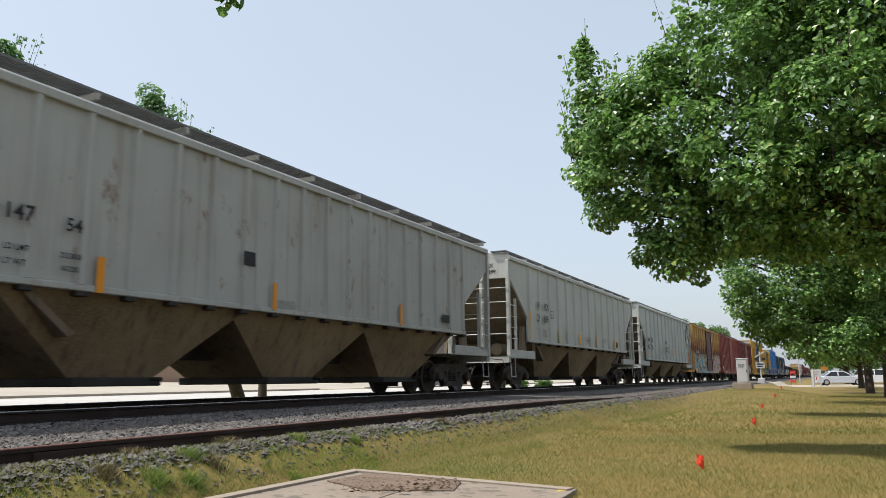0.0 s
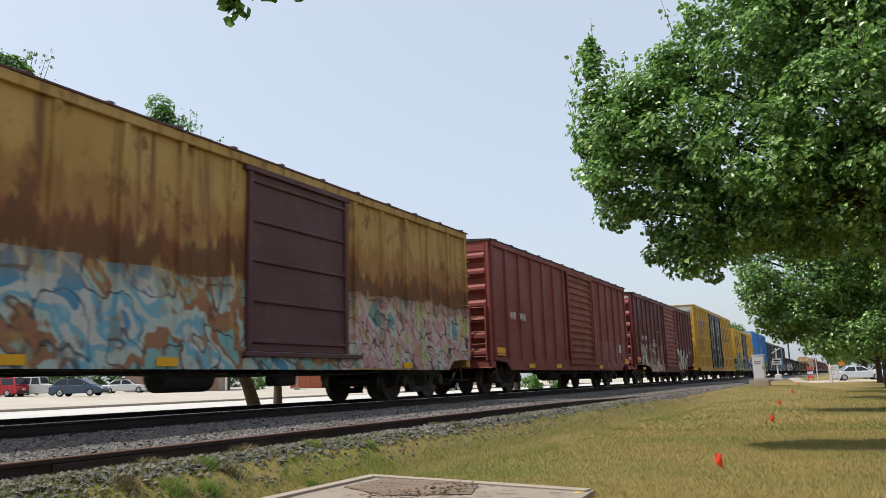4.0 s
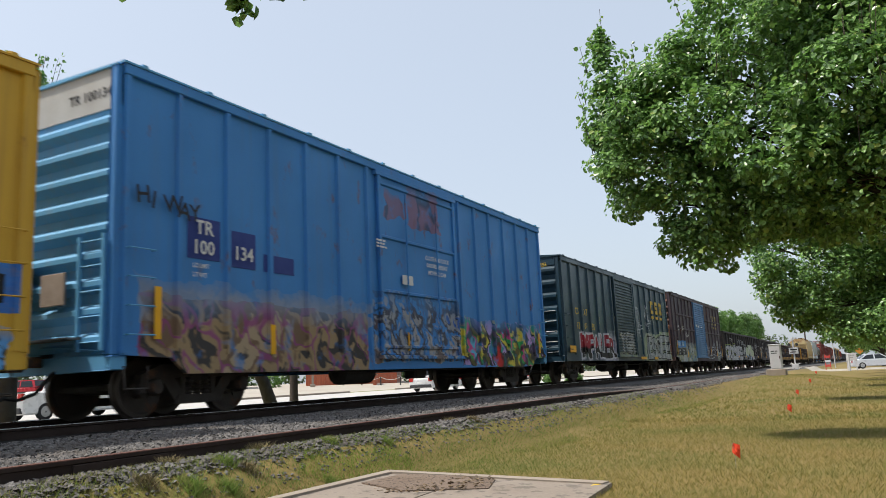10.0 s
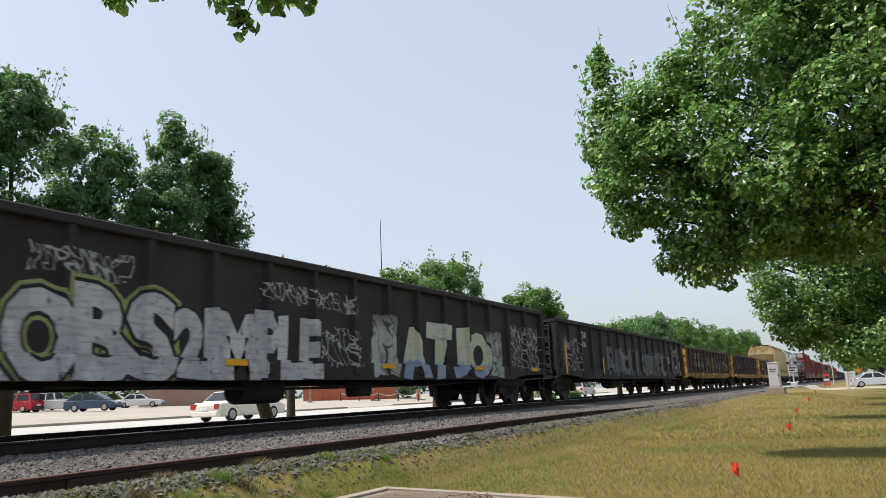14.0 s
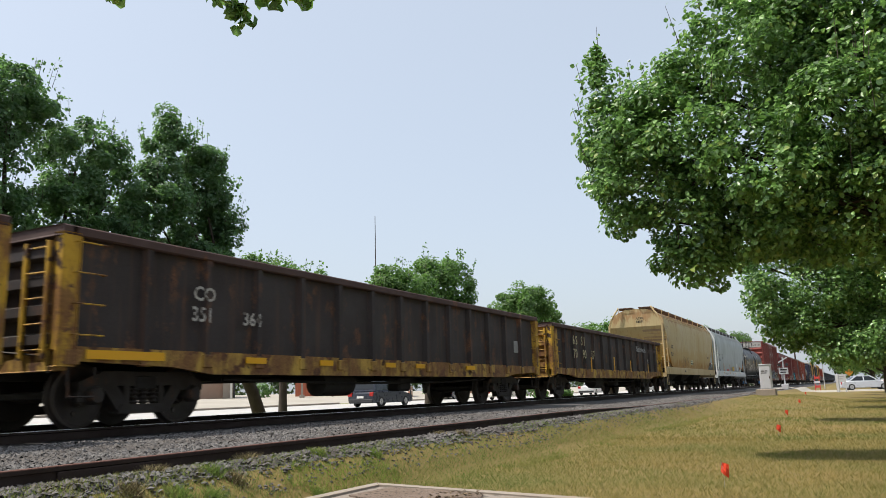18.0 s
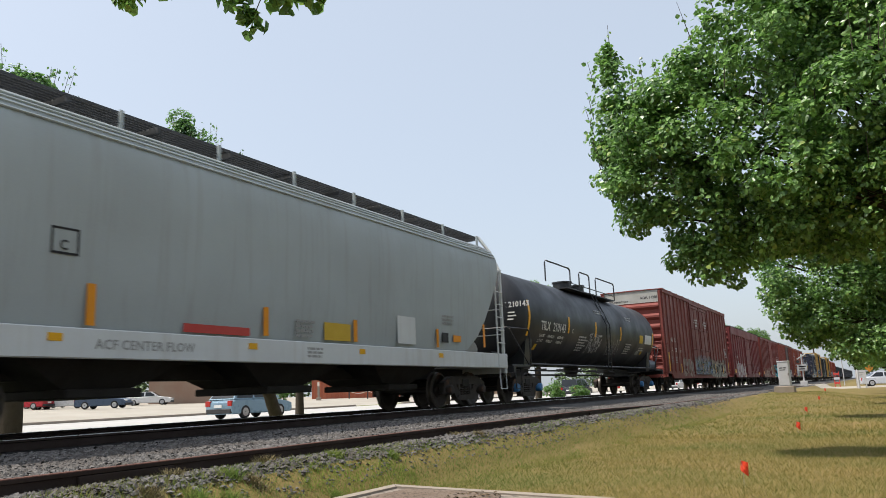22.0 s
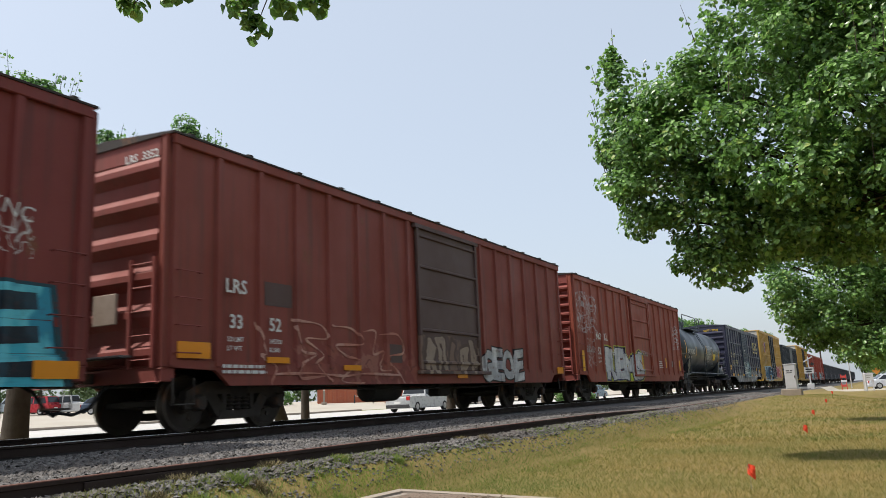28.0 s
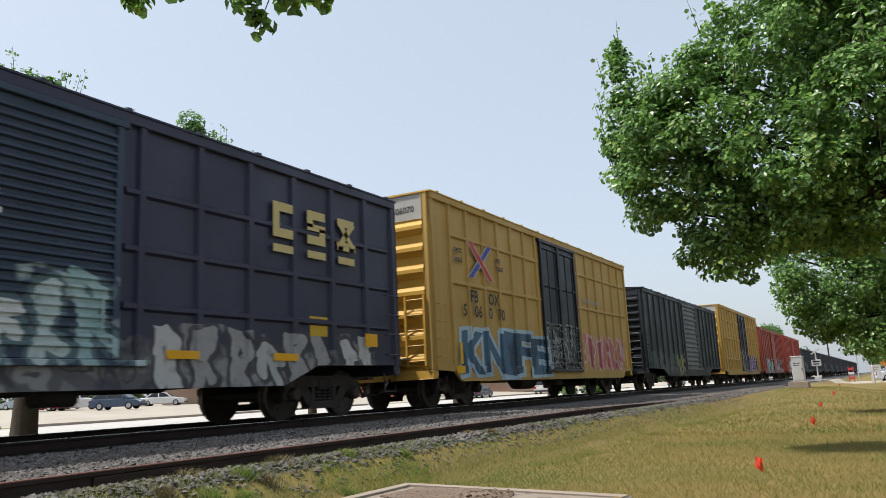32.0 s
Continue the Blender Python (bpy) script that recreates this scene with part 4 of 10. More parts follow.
    for z in (1.15, 1.55, 1.95, 2.35) if ladder == "short" else [1.15 + 0.4 * i for i in range(int((eave - 1.3) / 0.4))]:
        grab(car, -h + 0.06, -h + 0.5, z, step_paint)
        grab(car, h - 0.5, h - 0.06, z, step_paint)
    for y in (-h + 0.3, h - 0.3):
        for sx in (-1, 1):
            step(car, y, IRON, bottom - 0.15, sx)
    add_underframe(car, h)
    add_ends(car, h, step_paint)
    for y in (-h + 1.87, h - 1.87):
        add_truck(car, y, blue)
    return car, h


def covered_hopper(label, y0, y1, eave, paint, inner, lower, posts=12, post_w=0.1, deck=GALV, bot=1.57, walk_up=0.24):
    """A ribbed covered hopper: upright sides over three chutes, sloping sheets and open frames at the ends."""
    L = y1 - y0
    h = L / 2
    car = thing("hopper_car", label, "hopper car", group="cars of the freight train")
    TRAIN.append((car, (y0 + y1) / 2))
    knee, cut = 2.35, 1.75
    for sx in (-1, 1):
        ring = [(-h + cut, bot), (h - cut, bot), (h - cut, knee), (h - 0.12, eave - 0.62), (h - 0.12, eave), (-h + 0.12, eave), (-h + 0.12, eave - 0.62), (-h + cut, knee)]
        part("side_panel", Solid().prism(ring, "x", sx * 1.44, sx * 1.5), paint, car)
        part("top_chord", Solid().box(sx * 1.44, sx * 1.575, -h + 0.1, h - 0.1, eave - 0.11, eave + 0.01, 0.012), paint, car)
        part("bottom_chord", Solid().box(sx * 1.44, sx * 1.56, -h + cut, h - cut, bot - 0.02, bot + 0.07, 0.012), paint, car)
        for i in range(posts):
            y = -h + cut + 0.12 + (L - 2 * cut - 0.24) * i / (posts - 1)
            part("side_post", Solid().prism([(sx * 1.495, y - post_w), (sx * 1.565, y - post_w * 0.45), (sx * 1.565, y + post_w * 0.45), (sx * 1.495, y + post_w)], "z", bot + 0.07, eave - 0.11), paint, car)
            if sx > 0:
                part("post_foot", Solid().box(sx * 1.44, sx * 1.57, y - 0.09, y + 0.09, bot - 0.09, bot - 0.02, 0.01), UNDER, car)
        part("side_sill", Solid().box(sx * 1.4, sx * 1.52, -h + 0.05, -h + cut + 0.6, 1.0, 1.26, 0.012), paint, car)
        part("side_sill", Solid().box(sx * 1.4, sx * 1.52, h - cut - 0.6, h - 0.05, 1.0, 1.26, 0.012), paint, car)
        for k in (-1, 1):
            part("end_post", Solid().box(sx * 1.42, sx * 1.54, k * (h - 0.02), k * (h - 0.14), 1.0, eave - 0.1, 0.012), paint, car)
            part("frame_post", Solid().box(sx * 1.44, sx * 1.52, k * (h - 0.62), k * (h - 0.7), 1.2, eave - 1.3, 0.01), paint, car)
            part("inner_post", Solid().box(sx * 0.5, sx * 0.62, k * (h - 0.04), k * (h - 0.14), 1.0, eave - 0.69, 0.012), paint, car)
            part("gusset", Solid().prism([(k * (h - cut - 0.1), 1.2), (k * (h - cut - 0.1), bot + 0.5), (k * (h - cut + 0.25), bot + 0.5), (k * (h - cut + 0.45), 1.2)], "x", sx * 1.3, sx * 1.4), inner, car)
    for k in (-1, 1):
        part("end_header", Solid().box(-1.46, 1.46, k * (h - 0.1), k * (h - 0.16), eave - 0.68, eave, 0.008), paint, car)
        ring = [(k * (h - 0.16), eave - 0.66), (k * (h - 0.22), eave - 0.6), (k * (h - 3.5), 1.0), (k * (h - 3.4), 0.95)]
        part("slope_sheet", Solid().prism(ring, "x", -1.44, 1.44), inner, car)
        part("end_deck", Solid().box(-1.45, 1.45, k * (h - 0.05), k * (h - 1.3), 1.0, 1.07, 0.01), paint, car)
        part("end_beam", Solid().box(-1.5, 1.5, k * (h - 0.14), k * (h + 0.03), 0.86, 1.07, 0.012), paint, car)
        for z in (1.75, 2.25, 2.75, 3.2):
            part("end_rail", Solid().tube([(-1.5, k * (h + 0.02), z), (1.5, k * (h + 0.02), z)], 0.014, 5), paint, car)
        for z in (1.25, 1.6, 1.95, 2.3, 2.65, 3.0):
            if z < eave - 1.3:
                part("rung", Solid().tube([(1.56, k * (h - 0.08), z), (1.56, k * (h - 0.64), z)], 0.014, 5), paint, car)
        part("roof_end_rail", Solid().tube([(0.45, k * (h - 0.3), eave + 0.1), (0.45, k * (h + 0.02), eave + 0.34), (-0.45, k * (h + 0.02), eave + 0.34), (-0.45, k * (h - 0.3), eave + 0.1)], 0.02, 5), paint, car)
    part("floor_sheet", Solid().box(-1.44, 1.44, -h + 3.0, h - 3.0, bot + 0.3, bot + 0.34), inner, car)
    for i in range(3):
        yc = (i - 1) * (L - 5.0) / 3
        w = (L - 5.0) / 6 + 0.25
        s = Solid()
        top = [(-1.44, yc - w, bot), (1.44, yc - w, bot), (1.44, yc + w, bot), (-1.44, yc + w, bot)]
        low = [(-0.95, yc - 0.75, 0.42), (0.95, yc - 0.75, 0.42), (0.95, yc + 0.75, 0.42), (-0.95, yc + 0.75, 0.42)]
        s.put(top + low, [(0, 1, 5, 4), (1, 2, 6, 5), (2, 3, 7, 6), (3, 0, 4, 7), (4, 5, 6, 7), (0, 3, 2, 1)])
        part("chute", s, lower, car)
        part("outlet_gate", Solid().box(-1.1, 1.1, yc - 0.8, yc + 0.8, 0.3, 0.43, 0.02), UNDER, car)
        part("gate_shaft", Solid().tube([(-1.3, yc + 0.6, 0.4), (1.3, yc + 0.6, 0.4)], 0.03, 8), UNDER, car)
    part("roof", Solid().prism([(-1.57, eave), (1.57, eave), (1.5, eave + 0.06), (0.8, eave + 0.16), (-0.8, eave + 0.16), (-1.5, eave + 0.06)], "y", -h + 0.1, h - 0.1), paint, car)
    running_board(car, -h, h, eave + walk_up, deck, paint, 1.2)
    for i in range(5):
        y = -h + L * (i + 0.5) / 5
        part("roof_hatch", Solid().box(-0.35, 0.35, y - 1.4, y + 1.4, eave + 0.15, eave + 0.25, 0.03), paint, car)
    for y in (-h + 0.3, h - 0.3):
        for sx in (-1, 1):
            step(car, y, paint, 1.0, sx)
    part("centre_sill", Solid().box(-0.17, 0.17, -h, h, 0.74, 1.0, 0.01), UNDER, car)
    part("brake_reservoir", Solid().lathe([(0.1, -0.4), (0.2, -0.34), (0.2, 0.34), (0.1, 0.4)], (0.7, -h + 1.2, 1.3), "y", 14), inner, car, smooth_faces=True)
    add_ends(car, h, IRON)
    for y in (-h + 1.62, h - 1.62):
        add_truck(car, y)
    return car, h


def running_board(car, a, b, z, deck, paint, x, wide=0.5):
    """Roof walks of open grating on brackets, along both edges."""
    for sx in (-1, 1):
        s = Solid()
        x0, x1 = sx * (x - wide / 2), sx * (x + wide / 2)
        for i in range(9):
            xx = x0 + (x1 - x0) * i / 8
            s.box(xx - 0.01, xx + 0.01, a, b, z, z + 0.035)
        n = int((b - a) / 0.075)
        for i in range(n + 1):
            y = a + (b - a) * i / n
            s.box(min(x0, x1), max(x0, x1), y - 0.008, y + 0.008, z + 0.004, z + 0.03)
        walkway = part("running_board", s, deck, car, "open steel grating")
        m = 11
        for i in range(m):
            y = a + 0.2 + (b - a - 0.4) * i / (m - 1)
            part("bracket", Solid().box(min(x0, x1) - 0.02, max(x0, x1) + 0.02, y - 0.03, y + 0.03, z - 0.1, z, 0.006), paint, walkway)


def centre_flow(label, y0, y1, paint, inner, deck, sill_paint=None, top=4.6):
    """A smooth-sided covered hopper with rounded flanks and teardrop ends."""
    L = y1 - y0
    h = L / 2
    car = thing("hopper_car", label, "hopper car", group="cars of the freight train")
    TRAIN.append((car, (y0 + y1) / 2))

    def half_width(z):
        if z < 2.6:
            return 1.5 - 0.10 * ((2.6 - z) / 1.3) ** 2
        if z < 3.85:
            return 1.5 + 0.03 * math.sin((z - 2.6) / 1.25 * math.pi)
        k = (z - 3.85) / (top - 3.85)
        return 1.5 - 0.95 * k ** 2.2

    stations = [(-h + 0.35, 3.62), (-h + 0.5, 3.3), (-h + 0.85, 2.75), (-h + 1.3, 2.15), (-h + 1.7, 1.75), (-h + 2.2, 1.42), (-h + 2.8, 1.32)]
    stations += [(-h + 2.8 + (L - 5.6) * i / 8, 1.32) for i in range(1, 8)]
    stations += [(-y, z) for y, z in reversed(stations[:7])]
    n, pts = 14, []
    for y, zb in stations:
        for sx in (-1, 1):
            for i in range(n):
                z = zb + (top - zb) * (1 - (1 - i / (n - 1)) ** 1.0)
                pts.append((sx * half_width(z), y, z))
    faces = []
    for j in range(len(stations) - 1):
        for s in (0, 1):
            o, q = j * 2 * n + s * n, (j + 1) * 2 * n + s * n
            faces += [(o + i, o + i + 1, q + i + 1, q + i) for i in range(n - 1)]
        o, q = j * 2 * n, (j + 1) * 2 * n
        faces += [(o, q, q + n, o + n), (o + n - 1, o + 2 * n - 1, q + 2 * n - 1, q + n - 1)]
    part("body", Solid().put(pts, faces), paint, car, smooth_faces=True)
    for k in (-1, 1):
        i0 = 0 if k < 0 else (len(stations) - 1) * 2 * n
        ring = pts[i0:i0 + n] + list(reversed(pts[i0 + n:i0 + 2 * n]))
        part("end_sheet", Solid().put(ring, [tuple(range(2 * n))]), paint, car)
        ring = [(k * (h - 0.36), 3.6), (k * (h - 0.42), 3.66), (k * (h - 3.3), 1.1), (k * (h - 3.2), 1.02)]
        part("slope_sheet", Solid().prism(ring, "x", -1.34, 1.34), inner, car)
        part("end_deck", Solid().box(-1.45, 1.45, k * h, k * (h - 1.5), 1.0, 1.06, 0.01), sill_paint or paint, car)
        part("end_beam", Solid().box(-1.5, 1.5, k * (h - 0.12), k * (h + 0.02), 0.84, 1.06, 0.012), sill_paint or paint, car)
        for sx in (-1, 1):
            part("end_post", Solid().tube([(sx * 1.46, k * (h - 0.1), 1.0), (sx * 1.46, k * (h - 0.1), 3.7), (sx * 1.2, k * (h - 0.12), 4.25), (sx * 0.9, k * (h - 0.2), top + 0.1)], 0.05, 6), sill_paint or paint, car)
            lad = part("ladder", Solid().tube([(sx * 1.54, k * (h - 0.62), 1.0), (sx * 1.54, k * (h - 0.62), 3.2)], 0.025, 6), sill_paint or paint, car)
            for z in (1.3, 1.65, 2.0, 2.35, 2.7, 3.05):
                part("rung", Solid().tube([(sx * 1.52, k * (h - 0.1), z), (sx * 1.54, k * (h - 0.62), z)], 0.014, 5), sill_paint or paint, lad)
            part("gusset", Solid().prism([(k * (h - 1.4), 1.04), (k * (h - 2.3), 1.04), (k * (h - 2.3), 1.5), (k * (h - 1.9), 1.7)], "x", sx * 1.3, sx * 1.36), inner, car)
        for z in (1.9, 2.6):
            part("end_rail", Solid().tube([(-1.46, k * (h - 0.1), z), (1.46, k * (h - 0.1), z)], 0.014, 5), sill_paint or paint, car)
        part("brake_gear", Solid().lathe([(0.12, -0.35), (0.2, -0.3), (0.2, 0.3), (0.12, 0.35)], (0.6 * k, k * (h - 0.8), 1.5), "x", 12), inner, car, smooth_faces=True)
    for sx in (-1, 1):
        part("side_sill", Solid().box(sx * 1.46, sx * 1.54, -h + 0.02, h - 0.02, 0.97, 1.36, 0.015), sill_paint or paint, car)
        for z in (4.0, 4.09, 4.18, 4.27):
            w = half_width(z)
            part("roof_flute", Solid().tube([(sx * w, -h + 0.4, z), (sx * w, h - 0.4, z)], 0.018, 5), paint, car)
    for i in range(3):
        yc = (i - 1) * (L - 5.0) / 3
        w = (L - 5.0) / 6 + 0.1
        top4 = [(-1.3, yc - w, 1.34), (1.3, yc - w, 1.34), (1.3, yc + w, 1.34), (-1.3, yc + w, 1.34)]
        low = [(-0.7, yc - 0.55, 0.6), (0.7, yc - 0.55, 0.6), (0.7, yc + 0.55, 0.6), (-0.7, yc + 0.55, 0.6)]
        part("chute", Solid().put(top4 + low, [(0, 1, 5, 4), (1, 2, 6, 5), (2, 3, 7, 6), (3, 0, 4, 7), (4, 5, 6, 7), (0, 3, 2, 1)]), UNDER, car)
        part("outlet_gate", Solid().box(-0.9, 0.9, yc - 0.62, yc + 0.62, 0.48, 0.61, 0.02), UNDER, car)
    running_board(car, -h + 0.25, h - 0.25, top + 0.06, deck, deck, 0.55, 0.7)
    for sx in (-1, 1):
        for i in range(9):
            y = -h + 0.5 + (L - 1.0) * i / 8
            part("walk_post", Solid().box(sx * 1.0 - 0.02, sx * 1.0 + 0.02, y - 0.03, y + 0.03, 4.2, top + 0.08), paint, car)
    for y in (-h + 0.3, h - 0.3):
        step(car, y, sill_paint or paint, 0.98)
    part("centre_sill", Solid().box(-0.17, 0.17, -h, h, 0.74, 1.0, 0.01), UNDER, car)
    add_ends(car, h, IRON)
    for y in (-h + 1.75, h - 1.75):
        add_truck(car, y)
    return car, h


def gondola(label, y0, y1, top, paint, posts=14, chord=None, sill=None, end=None, low=0.72, end_post=None, ends_n=4):
    """An open gondola car with braced sides."""
    L = y1 - y0
    h = L / 2
    car = thing("gondola_car", label, "gondola car", group="cars of the freight train")
    TRAIN.append((car, (y0 + y1) / 2))
    chord, sill, end = chord or paint, sill or paint, end or paint
    for sx in (-1, 1):
        part("side_panel", Solid().box(sx * 1.46, sx * 1.41, -h, h, 1.0, top - 0.1), paint, car)
        part("top_chord", Solid().box(sx * 1.4, sx * 1.57, -h, h, top - 0.14, top, 0.02), chord, car)
        n = 24
        ring = [(-h, low + 0.16)] + [(-h + 1.8, low + 0.1), (-h + 2.6, low)] + [(h - 2.6, low), (h - 1.8, low + 0.1), (h, low + 0.16), (h, 1.06), (-h, 1.06)]
        part("side_sill", Solid().prism(ring, "x", sx * 1.44, sx * 1.54), sill, car)
        for i in range(posts):
            y = -h + 0.12 + (L - 0.24) * i / (posts - 1)
            m = (end_post or paint) if i in (0, posts - 1) else paint
            w = 0.075
            part("side_post", Solid().prism([(sx * 1.455, y - w * 1.4), (sx * 1.555, y - w * 0.7), (sx * 1.555, y + w * 0.7), (sx * 1.455, y + w * 1.4)], "z", low + 0.2, top - 0.14), m, car)
            if sx > 0:
                part("post_foot", Solid().box(sx * 1.46, sx * 1.57, y - 0.11, y + 0.11, low + 0.1, 1.02, 0.015), sill, car)
    SIDES[car.name] = dict(wall=1.46, posts=[-h + 0.12 + (L - 0.24) * i / (posts - 1) for i in range(posts)], slope=(0.105, 0.052, 1.555), sill=(1.06, 1.54), door=None, ribs=((), 0), belts=(), feet=(0.11, low + 0.1, 1.02, 1.57), low=low)
    for k in (-1, 1):
        part("end_panel", Solid().box(-1.44, 1.44, k * h, k * (h - 0.05), 1.0, top - 0.06), end, car)
        part("end_chord", Solid().box(-1.57, 1.57, k * (h - 0.06), k * (h + 0.1), top - 0.14, top, 0.02), chord, car)
        for i in range(ends_n):
            z = 1.15 + (top - 1.5) * i / (ends_n - 1)
            part("end_rib", Solid().prism([(k * (h - 0.01), z - 0.1), (k * (h + 0.12), z - 0.06), (k * (h + 0.12), z + 0.06), (k * (h - 0.01), z + 0.1)], "x", -1.4, 1.4), end, car)
        part("end_sill", Solid().box(-1.5, 1.5, k * (h - 0.1), k * (h + 0.1), 0.75, 1.02, 0.012), sill, car)
        for sx in (-1, 1):
            part("corner_post", Solid().box(sx * 1.56, sx * 1.4, k * (h - 0.14), k * (h + 0.1), 0.8, top - 0.1, 0.015), end_post or paint, car)
        end_ladder(car, k * h - (0.0 if k < 0 else -0.27), end_post or paint, 0.85 if k < 0 else -1.35, 1.3 if k < 0 else -0.9, 0.9, top - 0.2, 5)
    part("floor_deck", Solid().box(-1.41, 1.41, -h + 0.05, h - 0.05, 1.02, 1.1), UNDER, car)
    for z in (1.2, 1.6, 2.0, 2.4):
        if z < top - 0.2:
            grab(car, -h + 0.06, -h + 0.5, z, end_post or paint)
            grab(car, h - 0.5, h - 0.06, z, end_post or paint)
    for y in (-h + 0.3, h - 0.3):
        step(car, y, IRON, 0.8)
    add_underframe(car, h, 0.66)
    add_ends(car, h, IRON)
    for y in (-h + 1.72, h - 1.72):
        add_truck(car, y)
    return car, h


def tank_car(label, y0, y1, r, zc, paint, platform, blue=False, rails=(), tail=0.75):
    """A tank car: domed barrel on stub sills, a valve platform with rails, end handrails and ladders."""
    L = y1 - y0
    h = L / 2
    car = thing("tank_car", label, "tank car", group="cars of the freight train")
    TRAIN.append((car, (y0 + y1) / 2))
    e = h - tail
    prof = [(0.02, -e)] + [(r * math.sin(a), -e + 0.72 * (1 - math.cos(a))) for a in [math.pi / 2 * i / 8 for i in range(1, 9)]]
    prof += [(r, y) for y in (-e * 0.5, 0.0, e * 0.5)] + [(q, -y) for q, y in reversed(prof)]
    part("barrel", Solid().lathe(prof, (0, 0, zc), "y", 48), paint, car, smooth_faces=True)
    for k in (-1, 1):
        yb = k * (e - 1.15)
        s = Solid().prism([(-1.15, 1.0), (1.15, 1.0), (1.3, zc - 0.55), (0.8, zc - r * 0.85), (-0.8, zc - r * 0.85), (-1.3, zc - 0.55)], "y", yb - 0.25, yb + 0.25)
        part("saddle", s, paint, car)
        part("stub_sill", Solid().box(-0.25, 0.25, k * (e - 3.4), k * h, 0.78, 1.12, 0.015), UNDER, car)
        part("end_deck", Solid().box(-1.45, 1.45, k * (h - 1.35), k * (h + 0.02), 1.02, 1.09, 0.01), paint, car)
        part("end_beam", Solid().box(-1.48, 1.48, k * (h - 0.12), k * (h + 0.02), 0.86, 1.05, 0.012), paint, car)
        part("handrail", Solid().tube([(1.46, k * (h - 1.3), 1.05), (1.46, k * (h - 1.3), 2.05), (1.44, k * (h - 1.2), 2.15), (1.3, k * (h - 0.05), 2.15), (-1.3, k * (h - 0.05), 2.15), (-1.46, k * (h - 1.3), 2.1), (-1.46, k * (h - 1.3), 1.05)], 0.024, 6), paint, car)
        part("brace", Solid().tube([(1.4, k * (h - 1.3), 1.1), (1.35, k * (h - 0.1), 2.1)], 0.02, 5), paint, car)
        for sx in (-1, 1):
            part("stirrup_step", Solid().tube([(sx * 1.44, k * (h - 0.55), 1.0), (sx * 1.46, k * (h - 0.55), 0.42), (sx * 1.46, k * (h - 0.15), 0.42), (sx * 1.44, k * (h - 0.15), 1.0)], 0.02, 5), paint, car)
        part("brake_box", Solid().box(0.3, 0.75, k * (h - 0.6), k * (h - 0.15), 1.1, 1.5, 0.03), paint, car)
    for sx in (-1, 1):
        part("side_rail", Solid().tube([(sx * 1.42, -h + 1.2, 1.12), (sx * 1.42, h - 1.2, 1.12)], 0.03, 6), paint, car)
        for i in range(7):
            y = -h + 2.6 + (L - 5.2) * i / 6
            part("rail_bracket", Solid().box(min(sx * 1.02, sx * 1.42), max(sx * 1.02, sx * 1.42), y - 0.02, y + 0.02, 1.1, 1.18), paint, car)
    part("brake_pipe", Solid().tube([(0.9, -h + 2.4, 0.82), (0.9, h - 2.4, 0.82)], 0.03, 5).tube([(0.98, -h + 2.4, 0.95), (0.98, h - 2.4, 0.95)], 0.02, 5), UNDER, car)
    part("bottom_valve", Solid().lathe([(0.3, 0.0), (0.26, -0.22), (0.16, -0.4)], (0, 0, zc - r + 0.05), "z", 14), UNDER, car, smooth_faces=True)
    # valve platform
    p0, p1 = platform
    zt = zc + r
    plat = part("platform", Solid().box(-1.05, 1.05, p0, p1, zt - 0.16, zt - 0.12), paint, car)
    for sx in (-1, 1):
        for a, b in rails if sx > 0 else ():
            part("platform_rail", Solid().tube([(sx * 1.05, a, zt - 0.14), (sx * 1.05, a, zt + 0.5), (sx * 1.05, a + 0.1, zt + 0.58), (sx * 1.05, b - 0.1, zt + 0.58), (sx * 1.05, b, zt + 0.5), (sx * 1.05, b, zt - 0.14)], 0.026, 6), paint, plat)
        part("toe_rail", Solid().tube([(sx * 1.05, p0, zt + 0.05), (sx * 1.05, p1, zt + 0.05)], 0.018, 5), paint, plat)
        lad = part("side_ladder", Solid().tube([(sx * 1.0, (p0 + p1) / 2 - 0.22, zt - 0.1), (sx * 1.55, (p0 + p1) / 2 - 0.22, zc + 0.1), (sx * 1.5, (p0 + p1) / 2 - 0.22, 0.9)], 0.02, 5).tube(
            [(sx * 1.0, (p0 + p1) / 2 + 0.22, zt - 0.1), (sx * 1.55, (p0 + p1) / 2 + 0.22, zc + 0.1), (sx * 1.5, (p0 + p1) / 2 + 0.22, 0.9)], 0.02, 5), paint, car)
        for i in range(9):
            z = 0.95 + 0.33 * i
            xx = 1.5 + 0.05 * min(1.0, max(0.0, (z - 0.9) / (zc - 0.8))) if z < zc + 0.1 else 1.55 - 0.55 * (z - zc - 0.1) / (r - 0.2)
            part("rung", Solid().tube([(sx * xx, (p0 + p1) / 2 - 0.22, z), (sx * xx, (p0 + p1) / 2 + 0.22, z)], 0.013, 5), paint, lad)
    for y in (p0 + (p1 - p0) * 0.4, p0 + (p1 - p0) * 0.66):
        part("valve_housing", Solid().lathe([(0.36, -0.1), (0.36, 0.34), (0.4, 0.35), (0.4, 0.4), (0.05, 0.43)], (0, y, zt), "z", 20), paint, car, smooth_faces=True)
    part("air_reservoir", Solid().lathe([(0.1, -0.62), (0.22, -0.54), (0.22, 0.54), (0.1, 0.62)], (1.0, h - 0.75, 1.32), "y", 16), RESERVOIR, car, "slate grey air reservoir", smooth_faces=True)
    wheel = part("brake_wheel", Solid().lathe([(0.24, -0.02), (0.28, -0.02), (0.28, 0.02), (0.24, 0.02)], (0.7, h - 0.2, 2.2), "y", 20), WORN_STEEL, car)
